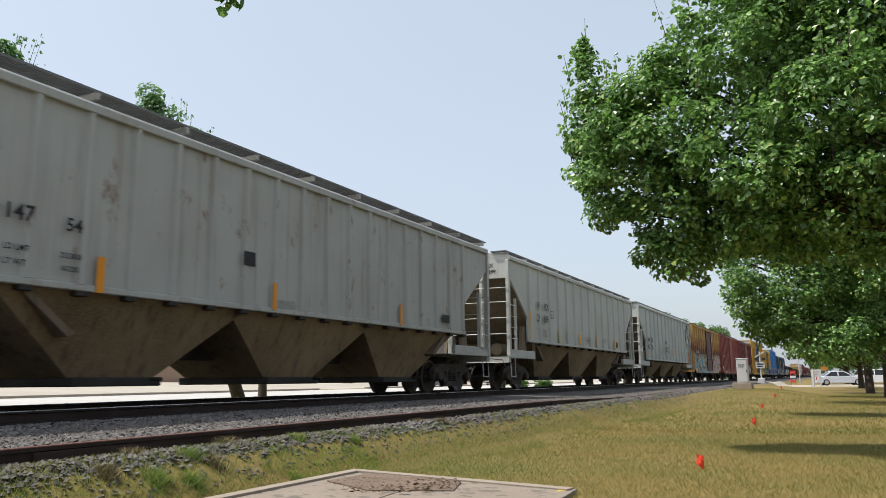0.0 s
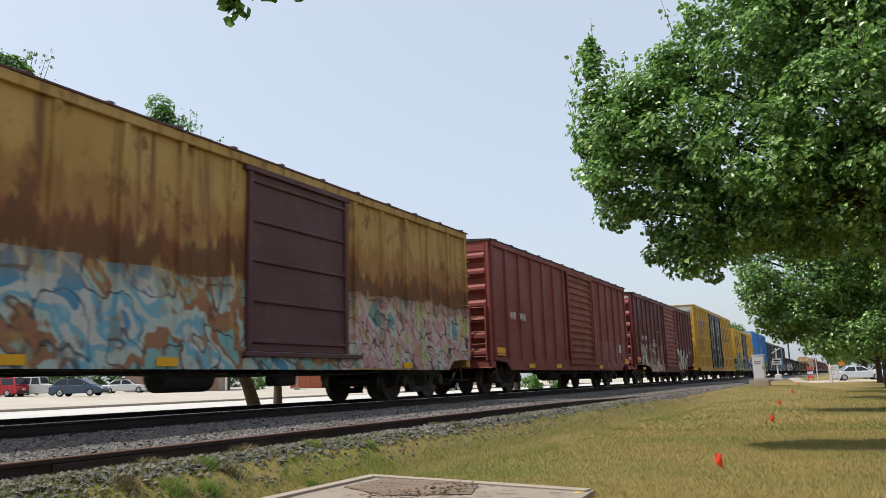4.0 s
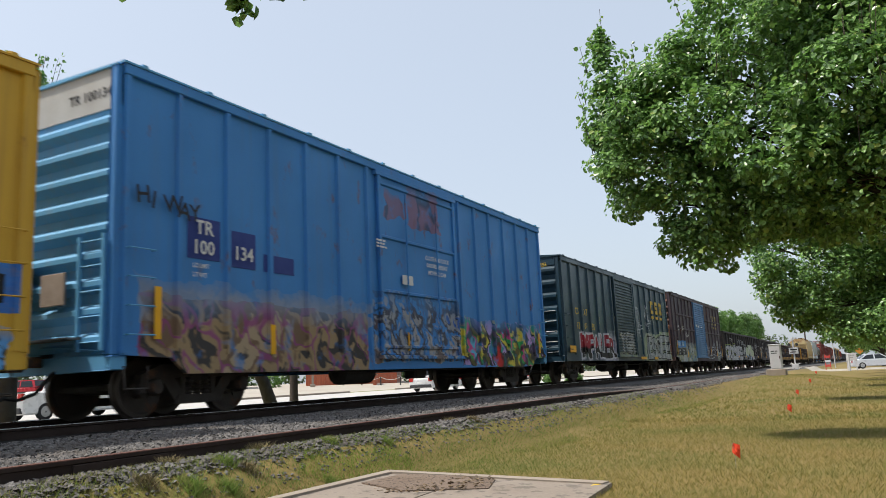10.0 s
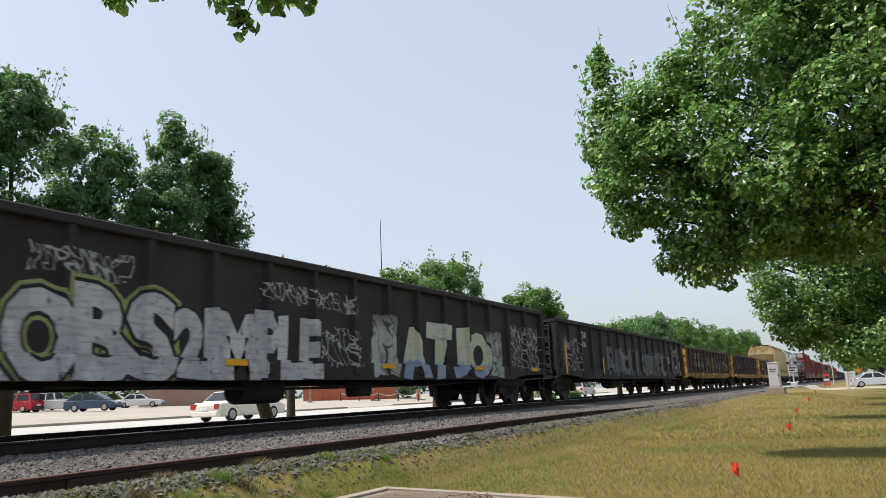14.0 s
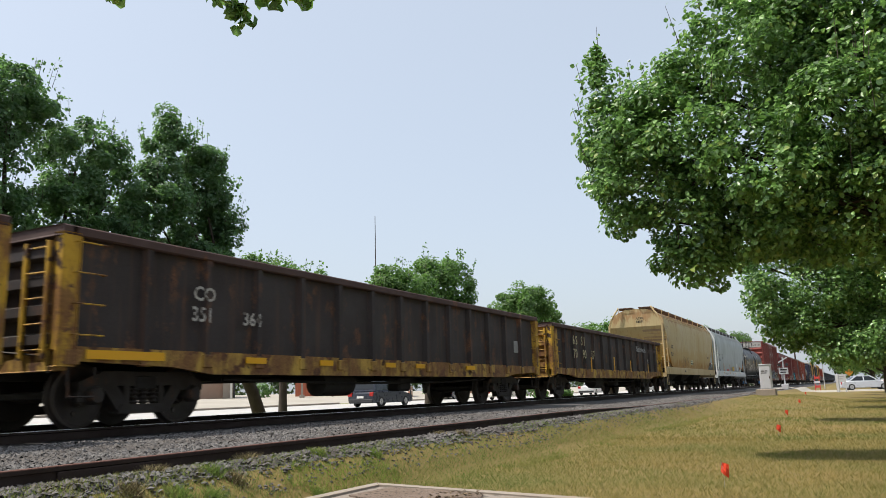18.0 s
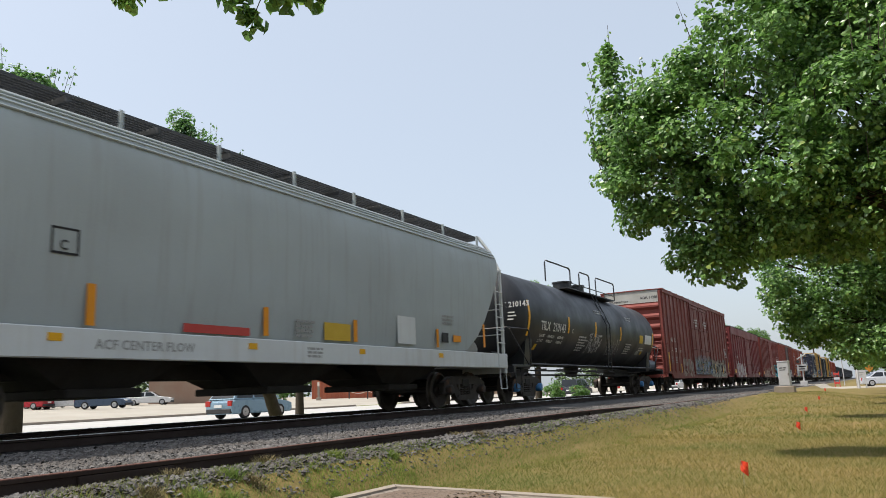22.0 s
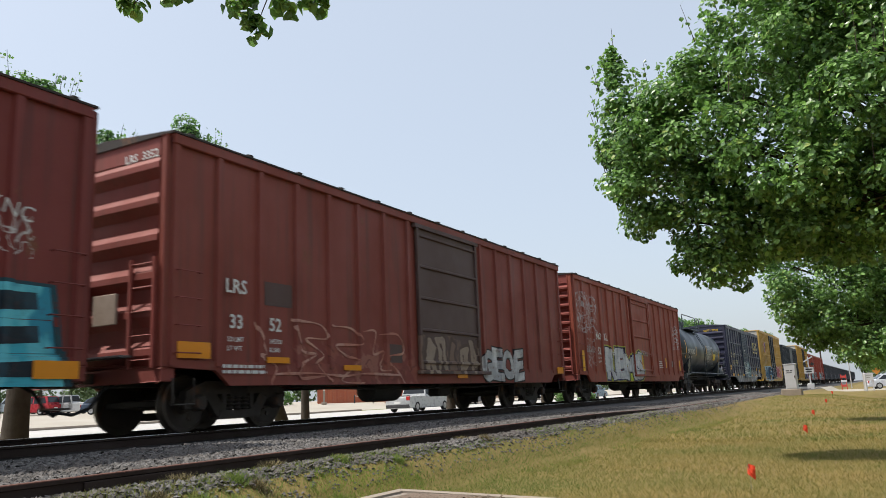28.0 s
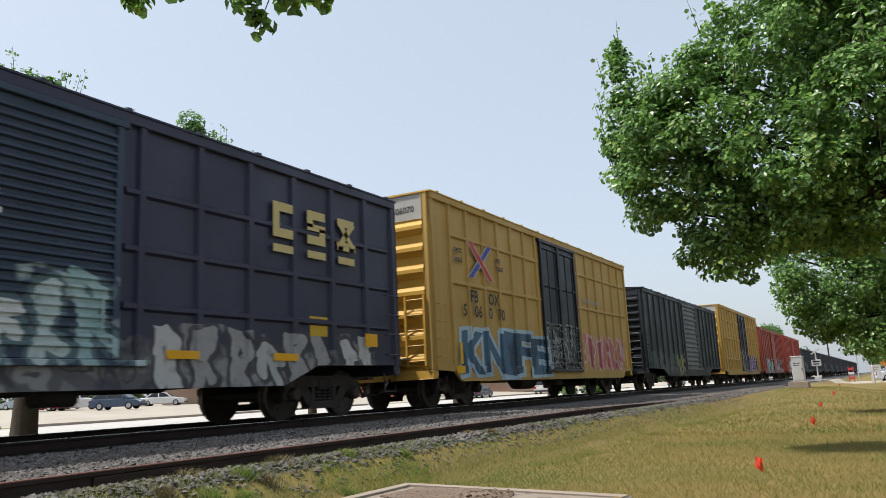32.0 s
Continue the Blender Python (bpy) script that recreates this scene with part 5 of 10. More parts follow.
    spokes = Solid().lathe([(0.07, -0.2), (0.07, 0.05)], (0.7, h - 0.2, 2.2), "y", 10)
    for k in range(5):
        a = 2 * math.pi * k / 5
        spokes.tube([(0.7, h - 0.2, 2.2), (0.7 + 0.25 * math.cos(a), h - 0.2, 2.2 + 0.25 * math.sin(a))], 0.022, 5)
    part("spokes", spokes, WORN_STEEL, wheel)
    part("brake_stand", Solid().box(0.64, 0.76, h - 0.42, h - 0.26, 1.08, 2.32, 0.015), paint, car)
    add_ends(car, h, IRON)
    for y in (-h + 1.85, h - 1.85):
        add_truck(car, y, blue)
    return car, h


def tapes(car, h, rows, material=REFLECT, x=1.572):
    """Reflective strips: (u0, u1, z0, z1), each a piece of its own."""
    for u0, u1, z0, z1 in rows:
        part("reflector", Solid().box(x - 0.01, x, u0 - h, u1 - h, z0, z1), material, car)


# ---- spray-painted lettering that follows posts, sills and doors ----
def side_out(side, y, z):
    """How far a car's side stands out at y, z."""
    def ridge(d, foot, top, low, high):
        return low if d >= foot else high if d <= top else low + (high - low) * (foot - d) / (foot - top)
    door = side["door"]
    if door and door[0] <= y <= door[1] and z > door[2]:
        x = 1.545
        marks, w = side["ribs"]
        for m in marks:
            x = max(x, ridge(abs(z - m), w, w * 0.45, 1.545, 1.59))
        return max(x, 1.6 if min(y - door[0], door[1] - y) < 0.08 else 0)
    x = side["sill"][1] if z < side["sill"][0] else side["wall"]
    foot, top, high = side["slope"]
    for p in side["posts"]:
        x = max(x, ridge(abs(y - p), foot, top, side["wall"], high))
        if side["feet"] and abs(y - p) < side["feet"][0] and side["feet"][1] < z < side["feet"][2]:
            x = max(x, side["feet"][3])
    for b in side["belts"]:
        x = max(x, ridge(abs(z - b), 0.07, 0.03, side["wall"], 1.555))
    return x


def drape(car, name, pts, faces, material, lift, label=""):
    """Lay a flat shape of (rise, y, z) points on a car's side, cut where the side breaks."""
    side = SIDES[car.name]
    bm = bmesh.new()
    vs = [bm.verts.new(p) for p in pts]
    for f in faces:
        if len(set(f)) > 2:
            bm.faces.new([vs[i] for i in f])
    y0, y1 = min(p[1] for p in pts), max(p[1] for p in pts)
    z0, z1 = min(p[2] for p in pts), max(p[2] for p in pts)
    foot, top, _ = side["slope"]
    cy = [p + d for p in side["posts"] for d in (-foot, -top, top, foot)]
    cz = [side["sill"][0] - 0.003, side["sill"][0] + 0.003] + [b + d for b in side["belts"] for d in (-0.07, -0.03, 0.03, 0.07)]
    if side["feet"]:
        cy += [p + k * (side["feet"][0] + e) for p in side["posts"] for k in (-1, 1) for e in (-0.003, 0.003)]
        cz += [z + e for z in side["feet"][1:3] for e in (-0.003, 0.003)]
    door = side["door"]
    if door and y0 < door[1] and y1 > door[0]:
        cy += [d + e for d in door[:2] for e in (-0.003, 0.003)] + [door[0] + 0.077, door[0] + 0.083, door[1] - 0.077, door[1] - 0.083]
        marks, w = side["ribs"]
        cz += [m + d for m in marks for d in (-w, -w * 0.45, w * 0.45, w)] + [door[2] - 0.003, door[2] + 0.003]
    for values, axis, a, b in ((cy, 1, y0, y1), (cz, 2, z0, z1)):
        for v in values:
            if a < v < b:
                no = Vector((0, 1, 0)) if axis == 1 else Vector((0, 0, 1))
                bmesh.ops.bisect_plane(bm, geom=bm.verts[:] + bm.edges[:] + bm.faces[:], dist=0.0004, plane_co=no * v, plane_no=no)
    if z0 < side["low"]:
        bmesh.ops.bisect_plane(bm, geom=bm.verts[:] + bm.edges[:] + bm.faces[:], dist=0.0004, plane_co=(0, 0, side["low"]), plane_no=(0, 0, 1), clear_inner=True)
    for v in bm.verts:
        v.co.x += side_out(side, v.co.y, v.co.z) + lift
    me = bpy.data.meshes.new(name)
    bm.to_mesh(me)
    bm.free()
    me.materials.append(material)
    return part(name, me, material, car, label)


GLYPHS = {}


def glyph(ch, offset):
    if (ch, offset) not in GLYPHS:
        cu = bpy.data.curves.new("word", "FONT")
        cu.body, cu.size, cu.resolution_u, cu.offset = ch, 1.0, 3, offset
        ob = bpy.data.objects.new("word", cu)
        me = bpy.data.meshes.new_from_object(ob)
        GLYPHS[(ch, offset)] = ([(v.co.x, v.co.y) for v in me.vertices], [tuple(p.vertices) for p in me.polygons])
        bpy.data.objects.remove(ob)
        bpy.data.curves.remove(cu)
        bpy.data.meshes.remove(me)
    return GLYPHS[(ch, offset)]


def can(name, colours, under, wear=0.3, split=None):
    """Sprayed paint: patches of a few colours, worn through to what lies under it; split: (height, colours below it)."""
    m = bpy.data.materials.new(name)
    nt, b = nodes_of(m)

    def mixed(tones, shift):
        tone = tones[0]
        patchy = speckle(nt, 1.1, 4.0, (1, 1, 0.7), shift)
        for k, c in enumerate(tones[1:], 1):
            level = 0.36 + 0.3 * k / len(tones)
            tone = blend(nt, between(nt, patchy, level - 0.03, level + 0.03), tone, c)
        return tone

    col = mixed(colours, (3, 1, 2))
    if split:
        up = nt.nodes.new("ShaderNodeSeparateXYZ")
        nt.links.new(nt.nodes.new("ShaderNodeTexCoord").outputs["Object"], up.inputs[0])
        uneven = calc(nt, "MULTIPLY_ADD", calc(nt, "SUBTRACT", speckle(nt, 1.6, 4.0), 0.5), 0.5, up.outputs["Z"])
        col = blend(nt, between(nt, uneven, split[0] - 0.03, split[0] + 0.03), mixed(split[1], (1, 5, 2)) if len(split[1]) > 1 else split[1][0], col)
    col = blend(nt, between(nt, speckle(nt, 1.0, 6.0, (2, 2, 16), (0, 0, 2)), 0.5, 0.66, 0.0, wear), col, under)
    col = blend(nt, between(nt, speckle(nt, 9.0, 6.0), 0.6, 0.68, 0.0, min(1.0, wear * 2)), col, under)
    nt.links.new(col, b.inputs["Base Color"])
    b.inputs["Roughness"].default_value = 0.6
    b.inputs["Specular IOR Level"].default_value = 0.3
    return m


INK = can("black_spray_outline", ((0.012, 0.012, 0.014),), (0.05, 0.045, 0.045), 0.3)


def piece(car, h, text, u0, u1, z0, z1, fill, line=None, halo=None, fat=0.05, rim=0.035, spread=0.1, seed=1, lean=0.12):
    """Fat hand-sprayed letters with an outline, and a coloured cloud behind them."""
    rng = random.Random(seed)
    wide = {"M": 1.35, "W": 1.35, "I": 0.55, "1": 0.6, "J": 0.75, "O": 1.1}
    total = sum(wide.get(c, 1.0) for c in text)
    at, cells = u0 - h, []
    for c in text:
        w = (u1 - u0) * wide.get(c, 1.0) / total
        cells.append((c, at - 0.03 * w, at + 1.03 * w, z0 + rng.uniform(0, 0.06) * (z1 - z0), z1 - rng.uniform(0, 0.14) * (z1 - z0), rng.uniform(-lean, lean), rng.uniform(-0.12, 0.2)))
        at += w
    layers = [("graffiti_cloud", halo, fat + rim + spread, 0.003)] if halo else []
    layers += [("graffiti_outline", line or INK, fat + rim, 0.006), ("graffiti_letters", fill, fat, 0.009)]
    for name, m, off, lift in layers:
        pts, faces = [], []
        for i, (c, a, b, lo, hi, shear, belly) in enumerate(cells):
            ref, _ = glyph(c, fat)
            gx0, gx1, gy0, gy1 = min(p[0] for p in ref), max(p[0] for p in ref), min(p[1] for p in ref), max(p[1] for p in ref)
            vs, fs = glyph(c, off)
            n = len(pts)
            for x, y in vs:
                p, q = (x - gx0) / (gx1 - gx0), (y - gy0) / (gy1 - gy0)
                u = a + (b - a) * (0.5 + (p - 0.5) * (1 + belly * (0.5 - q)))
                pts.append((0.0013 * (i % 2), u + shear * (q - 0.5) * (hi - lo), lo + (hi - lo) * q + 0.03 * math.sin(5 * u + i)))
            faces += [tuple(k + n for k in f) for f in fs]
        drape(car, name, pts, faces, m, lift)


def scrawl(car, h, strokes, u0, u1, z0, z1, wide, material, lift=0.012):
    """One-line lettering: smooth strokes through knots in a unit box, drawn with a round cap."""
    pts, faces = [], []
    for k, knots in enumerate(strokes):
        P = [Vector((u0 - h + (u1 - u0) * p, z0 + (z1 - z0) * q)) for p, q in knots]
        P = [P[0] * 2 - P[1]] + P + [P[-1] * 2 - P[-2]]
        path = []
        for a, b, c, d in zip(P, P[1:], P[2:], P[3:]):
            for i in range(6):
                f = i / 6
                path.append(0.5 * (2 * b + (c - a) * f + (2 * a - 5 * b + 4 * c - d) * f * f + (3 * b - a - 3 * c + d) * f ** 3))
        path.append(P[-2])
        n = len(pts)
        for i, p in enumerate(path):
            along = (path[min(i + 1, len(path) - 1)] - path[max(i - 1, 0)]).normalized()
            w = wide * (0.36 + 0.16 * math.sin(i * 0.7 + k))
            for e in (-w, w):
                pts.append((0.0011 * k, p.x - along.y * e, p.y + along.x * e))
        faces += [(n + 2 * i, n + 2 * i + 1, n + 2 * i + 3, n + 2 * i + 2) for i in range(len(path) - 1)]
    drape(car, "graffiti_tag", pts, faces, material, lift)


# strokes of two hand-styles: tall looped uprights over an underline, and a column of small loops
TALL_TAG = [
    [(0.02, 0.62), (0.12, 0.64), (0.06, 0.56), (0.12, 0.7), (0.04, 0.52)],
    [(0.14, 0.55), (0.24, 0.98), (0.3, 0.94), (0.26, 0.6), (0.34, 0.9), (0.4, 0.95), (0.36, 0.5), (0.46, 0.92), (0.52, 0.94), (0.48, 0.42), (0.58, 0.9), (0.66, 0.93), (0.74, 0.72)],
    [(0.2, 0.74), (0.16, 0.58), (0.24, 0.68), (0.22, 0.5)],
    [(0.38, 0.62), (0.4, 0.36), (0.52, 0.62), (0.54, 0.32), (0.62, 0.58), (0.76, 0.66), (0.84, 0.6), (0.66, 0.5), (0.92, 0.46), (0.7, 0.44), (1.0, 0.36)],
    [(0.94, 0.36), (0.6, 0.34), (0.16, 0.36), (0.1, 0.3), (0.36, 0.24), (0.62, 0.26), (0.56, 0.36)],
    [(0.28, 0.02), (0.36, 0.34), (0.6, 0.2), (0.86, 0.0)]]
SHORT_TAG = [[(0.0, 0.95), (0.3, 1.0), (0.12, 0.45), (0.2, 0.9), (0.46, 0.9), (0.2, 0.66), (0.46, 0.4)], [(0.5, 0.4), (0.56, 0.9), (0.72, 0.45), (0.74, 0.95), (1.0, 0.85), (0.74, 0.62), (0.98, 0.3), (0.9, 0.0), (1.0, 0.3)]]
COLUMN_TAG = [[(a + 0.18 * math.sin(1.9 * i + a), 1 - i / 16) for i in range(17)] for a in (0.2, 0.38, 0.72, 0.86)]
HOOK_TAG = [[(a + p * 0.22, q) for p, q in shape] for a, shape in (
    (0.0, ((0.0, 0.9), (0.3, 0.5), (0.1, 0.45), (0.5, 0.3), (0.4, 0.05), (1.0, 0.02))),
    (0.2, ((0.0, 0.98), (0.8, 0.95), (1.0, 0.75), (0.4, 0.72), (0.9, 0.5), (0.7, 0.35), (1.1, 0.1))),
    (0.22, ((0.0, 0.9), (0.2, 0.55), (0.6, 0.5), (0.2, 0.35), (0.1, 0.15), (0.8, 0.18))),
    (0.44, ((0.0, 0.95), (0.7, 0.93), (1.0, 0.7), (0.2, 0.66), (0.5, 0.5), (0.9, 0.42), (0.3, 0.12), (1.0, 0.06))),
    (0.66, ((0.0, 0.9), (0.5, 0.92), (0.4, 0.55), (0.8, 0.6), (0.6, 0.3), (1.0, 0.28))),
    (0.8, ((0.0, 0.88), (0.7, 0.9), (0.9, 0.6), (0.3, 0.5), (0.7, 0.2), (0.9, 0.02))),
    (0.1, ((0.0, 0.2), (1.0, 0.22), (1.9, 0.18), (2.6, 0.22), (3.9, 0.2))))]
SWEEP_TAG = [[(0.0, 0.5), (0.06, 0.95), (0.12, 0.2), (0.18, 0.9), (0.24, 0.3), (0.34, 0.8), (0.42, 0.65), (0.32, 0.45), (0.46, 0.15)], [(0.5, 0.9), (0.48, 0.2), (0.6, 0.7), (0.68, 0.4), (0.56, 0.4), (0.74, 0.2), (0.8, 0.85), (0.92, 0.7), (0.78, 0.5), (1.0, 0.1)], [(0.05, 0.05), (0.5, 0.0), (0.95, 0.08)]]


# ---- the cars, in the order in which they come by ----
def spray(h, u0, u1, z0, z1, fill, **more):
    return dict(u0=u0 - h, u1=u1 - h, z0=z0, z1=z1, fill=fill, **more)


RUSTY = (0.12, 0.05, 0.022)
SOOT = (0.02, 0.018, 0.016)
SILVER = ((0.5, 0.5, 0.5), (0.36, 0.37, 0.38), (0.62, 0.62, 0.62))
BONE = ((0.55, 0.5, 0.42), (0.4, 0.35, 0.28), (0.6, 0.57, 0.5))

TAR = surface("tarred_dark_roof", (0.035, 0.028, 0.026), 0.8, 0.0, 0.5, 1.5, 40, 0.2, rust=0.2)
# inner sheets of the hopper ends: darker brown than the sides, streaked
SLOPE_BROWN = surface("brown_hopper_slope", (0.15, 0.115, 0.08), 0.85, 0.0, 0.6, 0.9, 30, 0.2, streak=((0.05, 0.04, 0.03), 0.7))
HOP0 = surface("weathered_pale_grey_paint", (0.37, 0.38, 0.365), 0.6, 0.0, 0.3, 0.7, 40, 0.1, streak=((0.2, 0.15, 0.1), 0.35), rust=0.12)
HOP1 = surface("dusty_white_grey_paint", (0.44, 0.45, 0.43), 0.6, 0.0, 0.25, 0.6, 40, 0.1, streak=((0.28, 0.25, 0.2), 0.3))
# tan chutes with broad dark brown patches and streaks
HOP1_LOW = surface("dark_patched_tan_chute", (0.24, 0.175, 0.1), 0.8, 0.0, 0.75, 0.55, 30, 0.2, shade=(0.18, 0.16, 0.15), streak=((0.04, 0.03, 0.025), 0.6))

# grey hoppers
car, h = covered_hopper("weathered grey covered hopper car with rust stains along its sill", 3.46, 20.86, 4.12, HOP0, SLOPE_BROWN, HOP1_LOW, 18, 0.08)
letters(car, "147", 2.29 - h, 2.34, 0.2, BLACK_PAINT, 1.572)
letters(car, "54", 3.16 - h, 2.31, 0.18, BLACK_PAINT, 1.572)
letters(car, "LD LMT", 2.32 - h, 1.96, 0.075, BLACK_PAINT, 1.572)
letters(car, "LT WT", 2.32 - h, 1.78, 0.075, BLACK_PAINT, 1.572)
letters(car, "202800", 3.1 - h, 1.95, 0.075, BLACK_PAINT, 1.572)
letters(car, "60200", 3.13 - h, 1.78, 0.075, BLACK_PAINT, 1.572)
tapes(car, h, [(3.68, 3.8, 1.55, 2.04), (7.4, 7.5, 1.6, 2.08), (12.0, 12.1, 1.6, 2.08)], ORANGE_TAPE, 1.575)
patches(car, [(14.2 - h, 14.6 - h, 1.8, 2.0), (6.6 - h, 6.9 - h, 2.3, 2.55)], BLACK_PAINT, 1.572, "stencil_panel")
small_print(car, 7.6 - h, 1.75, GREY_PAINT, 2, 0.5)

car, h = covered_hopper("pale grey covered hopper car with dark-patched tan chutes", 22.45, 39.85, 4.2, HOP1, SLOPE_BROWN, HOP1_LOW, 14, 0.09, walk_up=0.16)
letters(car, "IF", 2.58 - h, 2.72, 0.25, BLACK_PAINT, 1.53)
letters(car, "RX", 3.3 - h, 2.72, 0.25, BLACK_PAINT, 1.53)
letters(car, "21", 2.5 - h, 2.29, 0.25, BLACK_PAINT, 1.53)
letters(car, "399", 3.2 - h, 2.29, 0.25, BLACK_PAINT, 1.53)
letters(car, "LD LMT", 2.5 - h, 1.98, 0.07, GREY_PAINT, 1.53)
letters(car, "LT WT", 2.5 - h, 1.84, 0.07, GREY_PAINT, 1.53)
letters(car, "IFRX", 0.62, 3.88, 0.13, BLACK_PAINT, -h + 0.092, "end")
letters(car, "21399", 0.62, 3.68, 0.13, BLACK_PAINT, -h + 0.092, "end")
tapes(car, h, [(1.84, 1.94, 1.65, 2.58), (4.9, 5.0, 1.65, 2.12), (7.6, 7.7, 1.62, 2.12), (10.1, 10.2, 1.62, 2.1), (13.2, 13.3, 1.62, 2.1)], REFLECT, 1.572)
small_print(car, 3.2 - h, 1.98, GREY_PAINT, 3, 0.5, 0.05, 1.53)
for i, w in enumerate(("DO NOT", "HAMMER", "ON SIDE", "OF CAR")):
    letters(car, w, 5.6 - h, 2.06 - 0.1 * i, 0.075, GREY_PAINT, 1.53)
patches(car, [(3.98 - h, 4.28 - h, 2.47, 2.49), (3.98 - h, 4.28 - h, 2.73, 2.75), (3.98 - h, 4.0 - h, 2.49, 2.73), (4.26 - h, 4.28 - h, 2.49, 2.73)], BLACK_PAINT, 1.572, "stencil_frame")
letters(car, "B", 4.07 - h, 2.52, 0.1, BLACK_PAINT, 1.572)
small_print(car, 8.6 - h, 2.0, GREY_PAINT, 4, 0.6, 0.035, 1.572)
small_print(car, 11.2 - h, 2.0, GREY_PAINT, 3, 0.5, 0.035, 1.572)
patches(car, [(13.6 - h, 14.0 - h, 1.75, 2.0)], BLACK_PAINT, 1.53, "stencil_panel")

HOP2 = surface("pale_grey_paint_with_black_tags", (0.42, 0.44, 0.43), 0.6, 0.0, 0.25, 0.6, 40, 0.1, streak=((0.25, 0.23, 0.2), 0.25), paints=[
    spray(8.68, 7.1, 8.1, 1.62, 1.85, ((0.01, 0.01, 0.012),), kind="tag", cell=0.4, wobble=0.1, edge=0.1)])
car, h = covered_hopper("pale grey covered hopper car with black graffiti tags", 41.42, 58.79, 4.24, HOP2, SLOPE_BROWN, HOP1_LOW, 13, 0.09, bot=1.34, walk_up=0.12)
for word, u, z in (("MW", 1.84, 2.31), ("CX", 2.75, 2.31), ("462", 1.79, 1.92), ("924", 2.73, 1.92)):
    letters(car, word, u - h, z, 0.25, BLACK_PAINT, 1.53, bold=0.05)
letters(car, "ACK", 6.95 - h, 1.9, 0.34, BLACK_PAINT, 1.53, tilt=-0.05, bold=0.05, name="graffiti_tag")
part("graffiti_tag", Solid().tube([(1.573, 7.15 - h + 0.24 * math.cos(a), 2.46 + 0.07 * math.sin(a)) for a in [i * math.pi / 8 for i in range(17)]], 0.018, 4), BLACK_PAINT, car)
NAVY_INK = plain("navy_marker_spray", (0.012, 0.016, 0.05), 0.6)
for k, c in enumerate("HIWAY"):
    letters(car, c, (15.33, 15.58, 15.7, 16.0, 16.2)[k] - h, 2.78 + 0.19 * k, 0.36, NAVY_INK, 1.507, tilt=0.45, bold=0.06, name="graffiti_tag")
burst = [(15.14, 3.24), (15.32, 3.42), (15.36, 3.68), (15.62, 3.58), (15.95, 3.68), (16.08, 4.05), (16.25, 3.82), (16.7, 3.72), (16.5, 3.5), (16.42, 3.3), (16.1, 3.16), (15.8, 2.92), (15.5, 2.72), (15.36, 2.54), (15.3, 2.9), (15.14, 3.24)]
part("graffiti_tag", Solid().tube([(1.507, u - h, z) for u, z in burst], 0.026, 4), NAVY_INK, car)
letters(car, "MWCX", 0.5, 3.9, 0.12, BLACK_PAINT, -h + 0.092, "end")
letters(car, "462924", 0.5, 3.72, 0.12, BLACK_PAINT, -h + 0.092, "end")
tapes(car, h, [(1.84, 1.94, 1.63, 1.8), (4.9, 5.0, 1.62, 2.1), (10.1, 10.2, 1.62, 2.1)], ORANGE_TAPE, 1.572)
small_print(car, 5.5 - h, 1.95, GREY_PAINT, 4, 0.5, 0.05, 1.53)
small_print(car, 9.2 - h, 1.95, GREY_PAINT, 3, 0.5, 0.05, 1.53)

# rusted yellow box car under paint
P3 = surface("rust_eaten_yellow_paint", (0.46, 0.29, 0.09), 0.75, 0.0, 0.5, 1.1, 40, 0.2, shade=(0.5, 0.4, 0.35), streak=((0.1, 0.04, 0.02), 0.8), rust=0.3,
             bands=((2.0, 2.75, (0.12, 0.045, 0.022), 0.9), (2.6, 3.3, (0.26, 0.09, 0.035), 0.5)), paints=[
    spray(7.75, 0.0, 9.8, 0.6, 2.15, ((0.07, 0.25, 0.42), (0.5, 0.52, 0.5), (0.16, 0.38, 0.5), (0.42, 0.5, 0.46), (0.3, 0.14, 0.08), (0.2, 0.4, 0.4)), line=(0.03, 0.05, 0.07), cell=0.75, kind="wash", cover=0.95),
    spray(7.75, 9.6, 15.6, 0.7, 2.25, ((0.42, 0.5, 0.2), (0.55, 0.42, 0.42), (0.5, 0.26, 0.28), (0.5, 0.5, 0.46), (0.12, 0.3, 0.34)), line=(0.04, 0.03, 0.03), cell=0.6, kind="wash", cover=0.95),
    spray(7.75, 0.1, 2.0, 2.2, 3.4, ((0.35, 0.05, 0.04),), kind="tag", cell=0.4, edge=0.2, cover=0.7)])
P3E = surface("bright_yellow_end_paint", (0.5, 0.28, 0.06), 0.7, 0.0, 0.35, 1.0, 40, 0.15, streak=(RUSTY, 0.6), rust=0.2)
D3 = surface("dull_plum_door_paint", (0.1, 0.045, 0.05), 0.7, 0.0, 0.4, 1.0, 40, 0.15, rust=0.2)
car, h = boxcar("rusted yellow box car with a plum door and graffiti", 59.97, 75.48, 4.32, P3, D3, P3E, (6.9, 9.8), D3, "panel", (6, 5), 6, ladder="tall", sill="deep")
patches(car, [(1.1 - h, 1.75 - h, 1.5, 2.42), (1.85 - h, 2.45 - h, 1.5, 2.42)], BLACK_PAINT, 1.512, "number_panel")
for word, u, z in (("WR", 1.18, 2.16), ("WK", 1.92, 2.16), ("47", 1.22, 1.75), ("04", 1.95, 1.75)):
    letters(car, word, u - h, z, 0.19, WHITE_PAINT, 1.517)
letters(car, "WRWK 4704", 0.2, 4.06, 0.12, WHITE_PAINT, -h - 0.036, "end")
tapes(car, h, [(0.2, 0.7, 0.8, 0.98), (2.6, 3.0, 0.72, 0.85), (5.0, 5.4, 0.72, 0.85), (12.0, 12.4, 0.72, 0.85)])

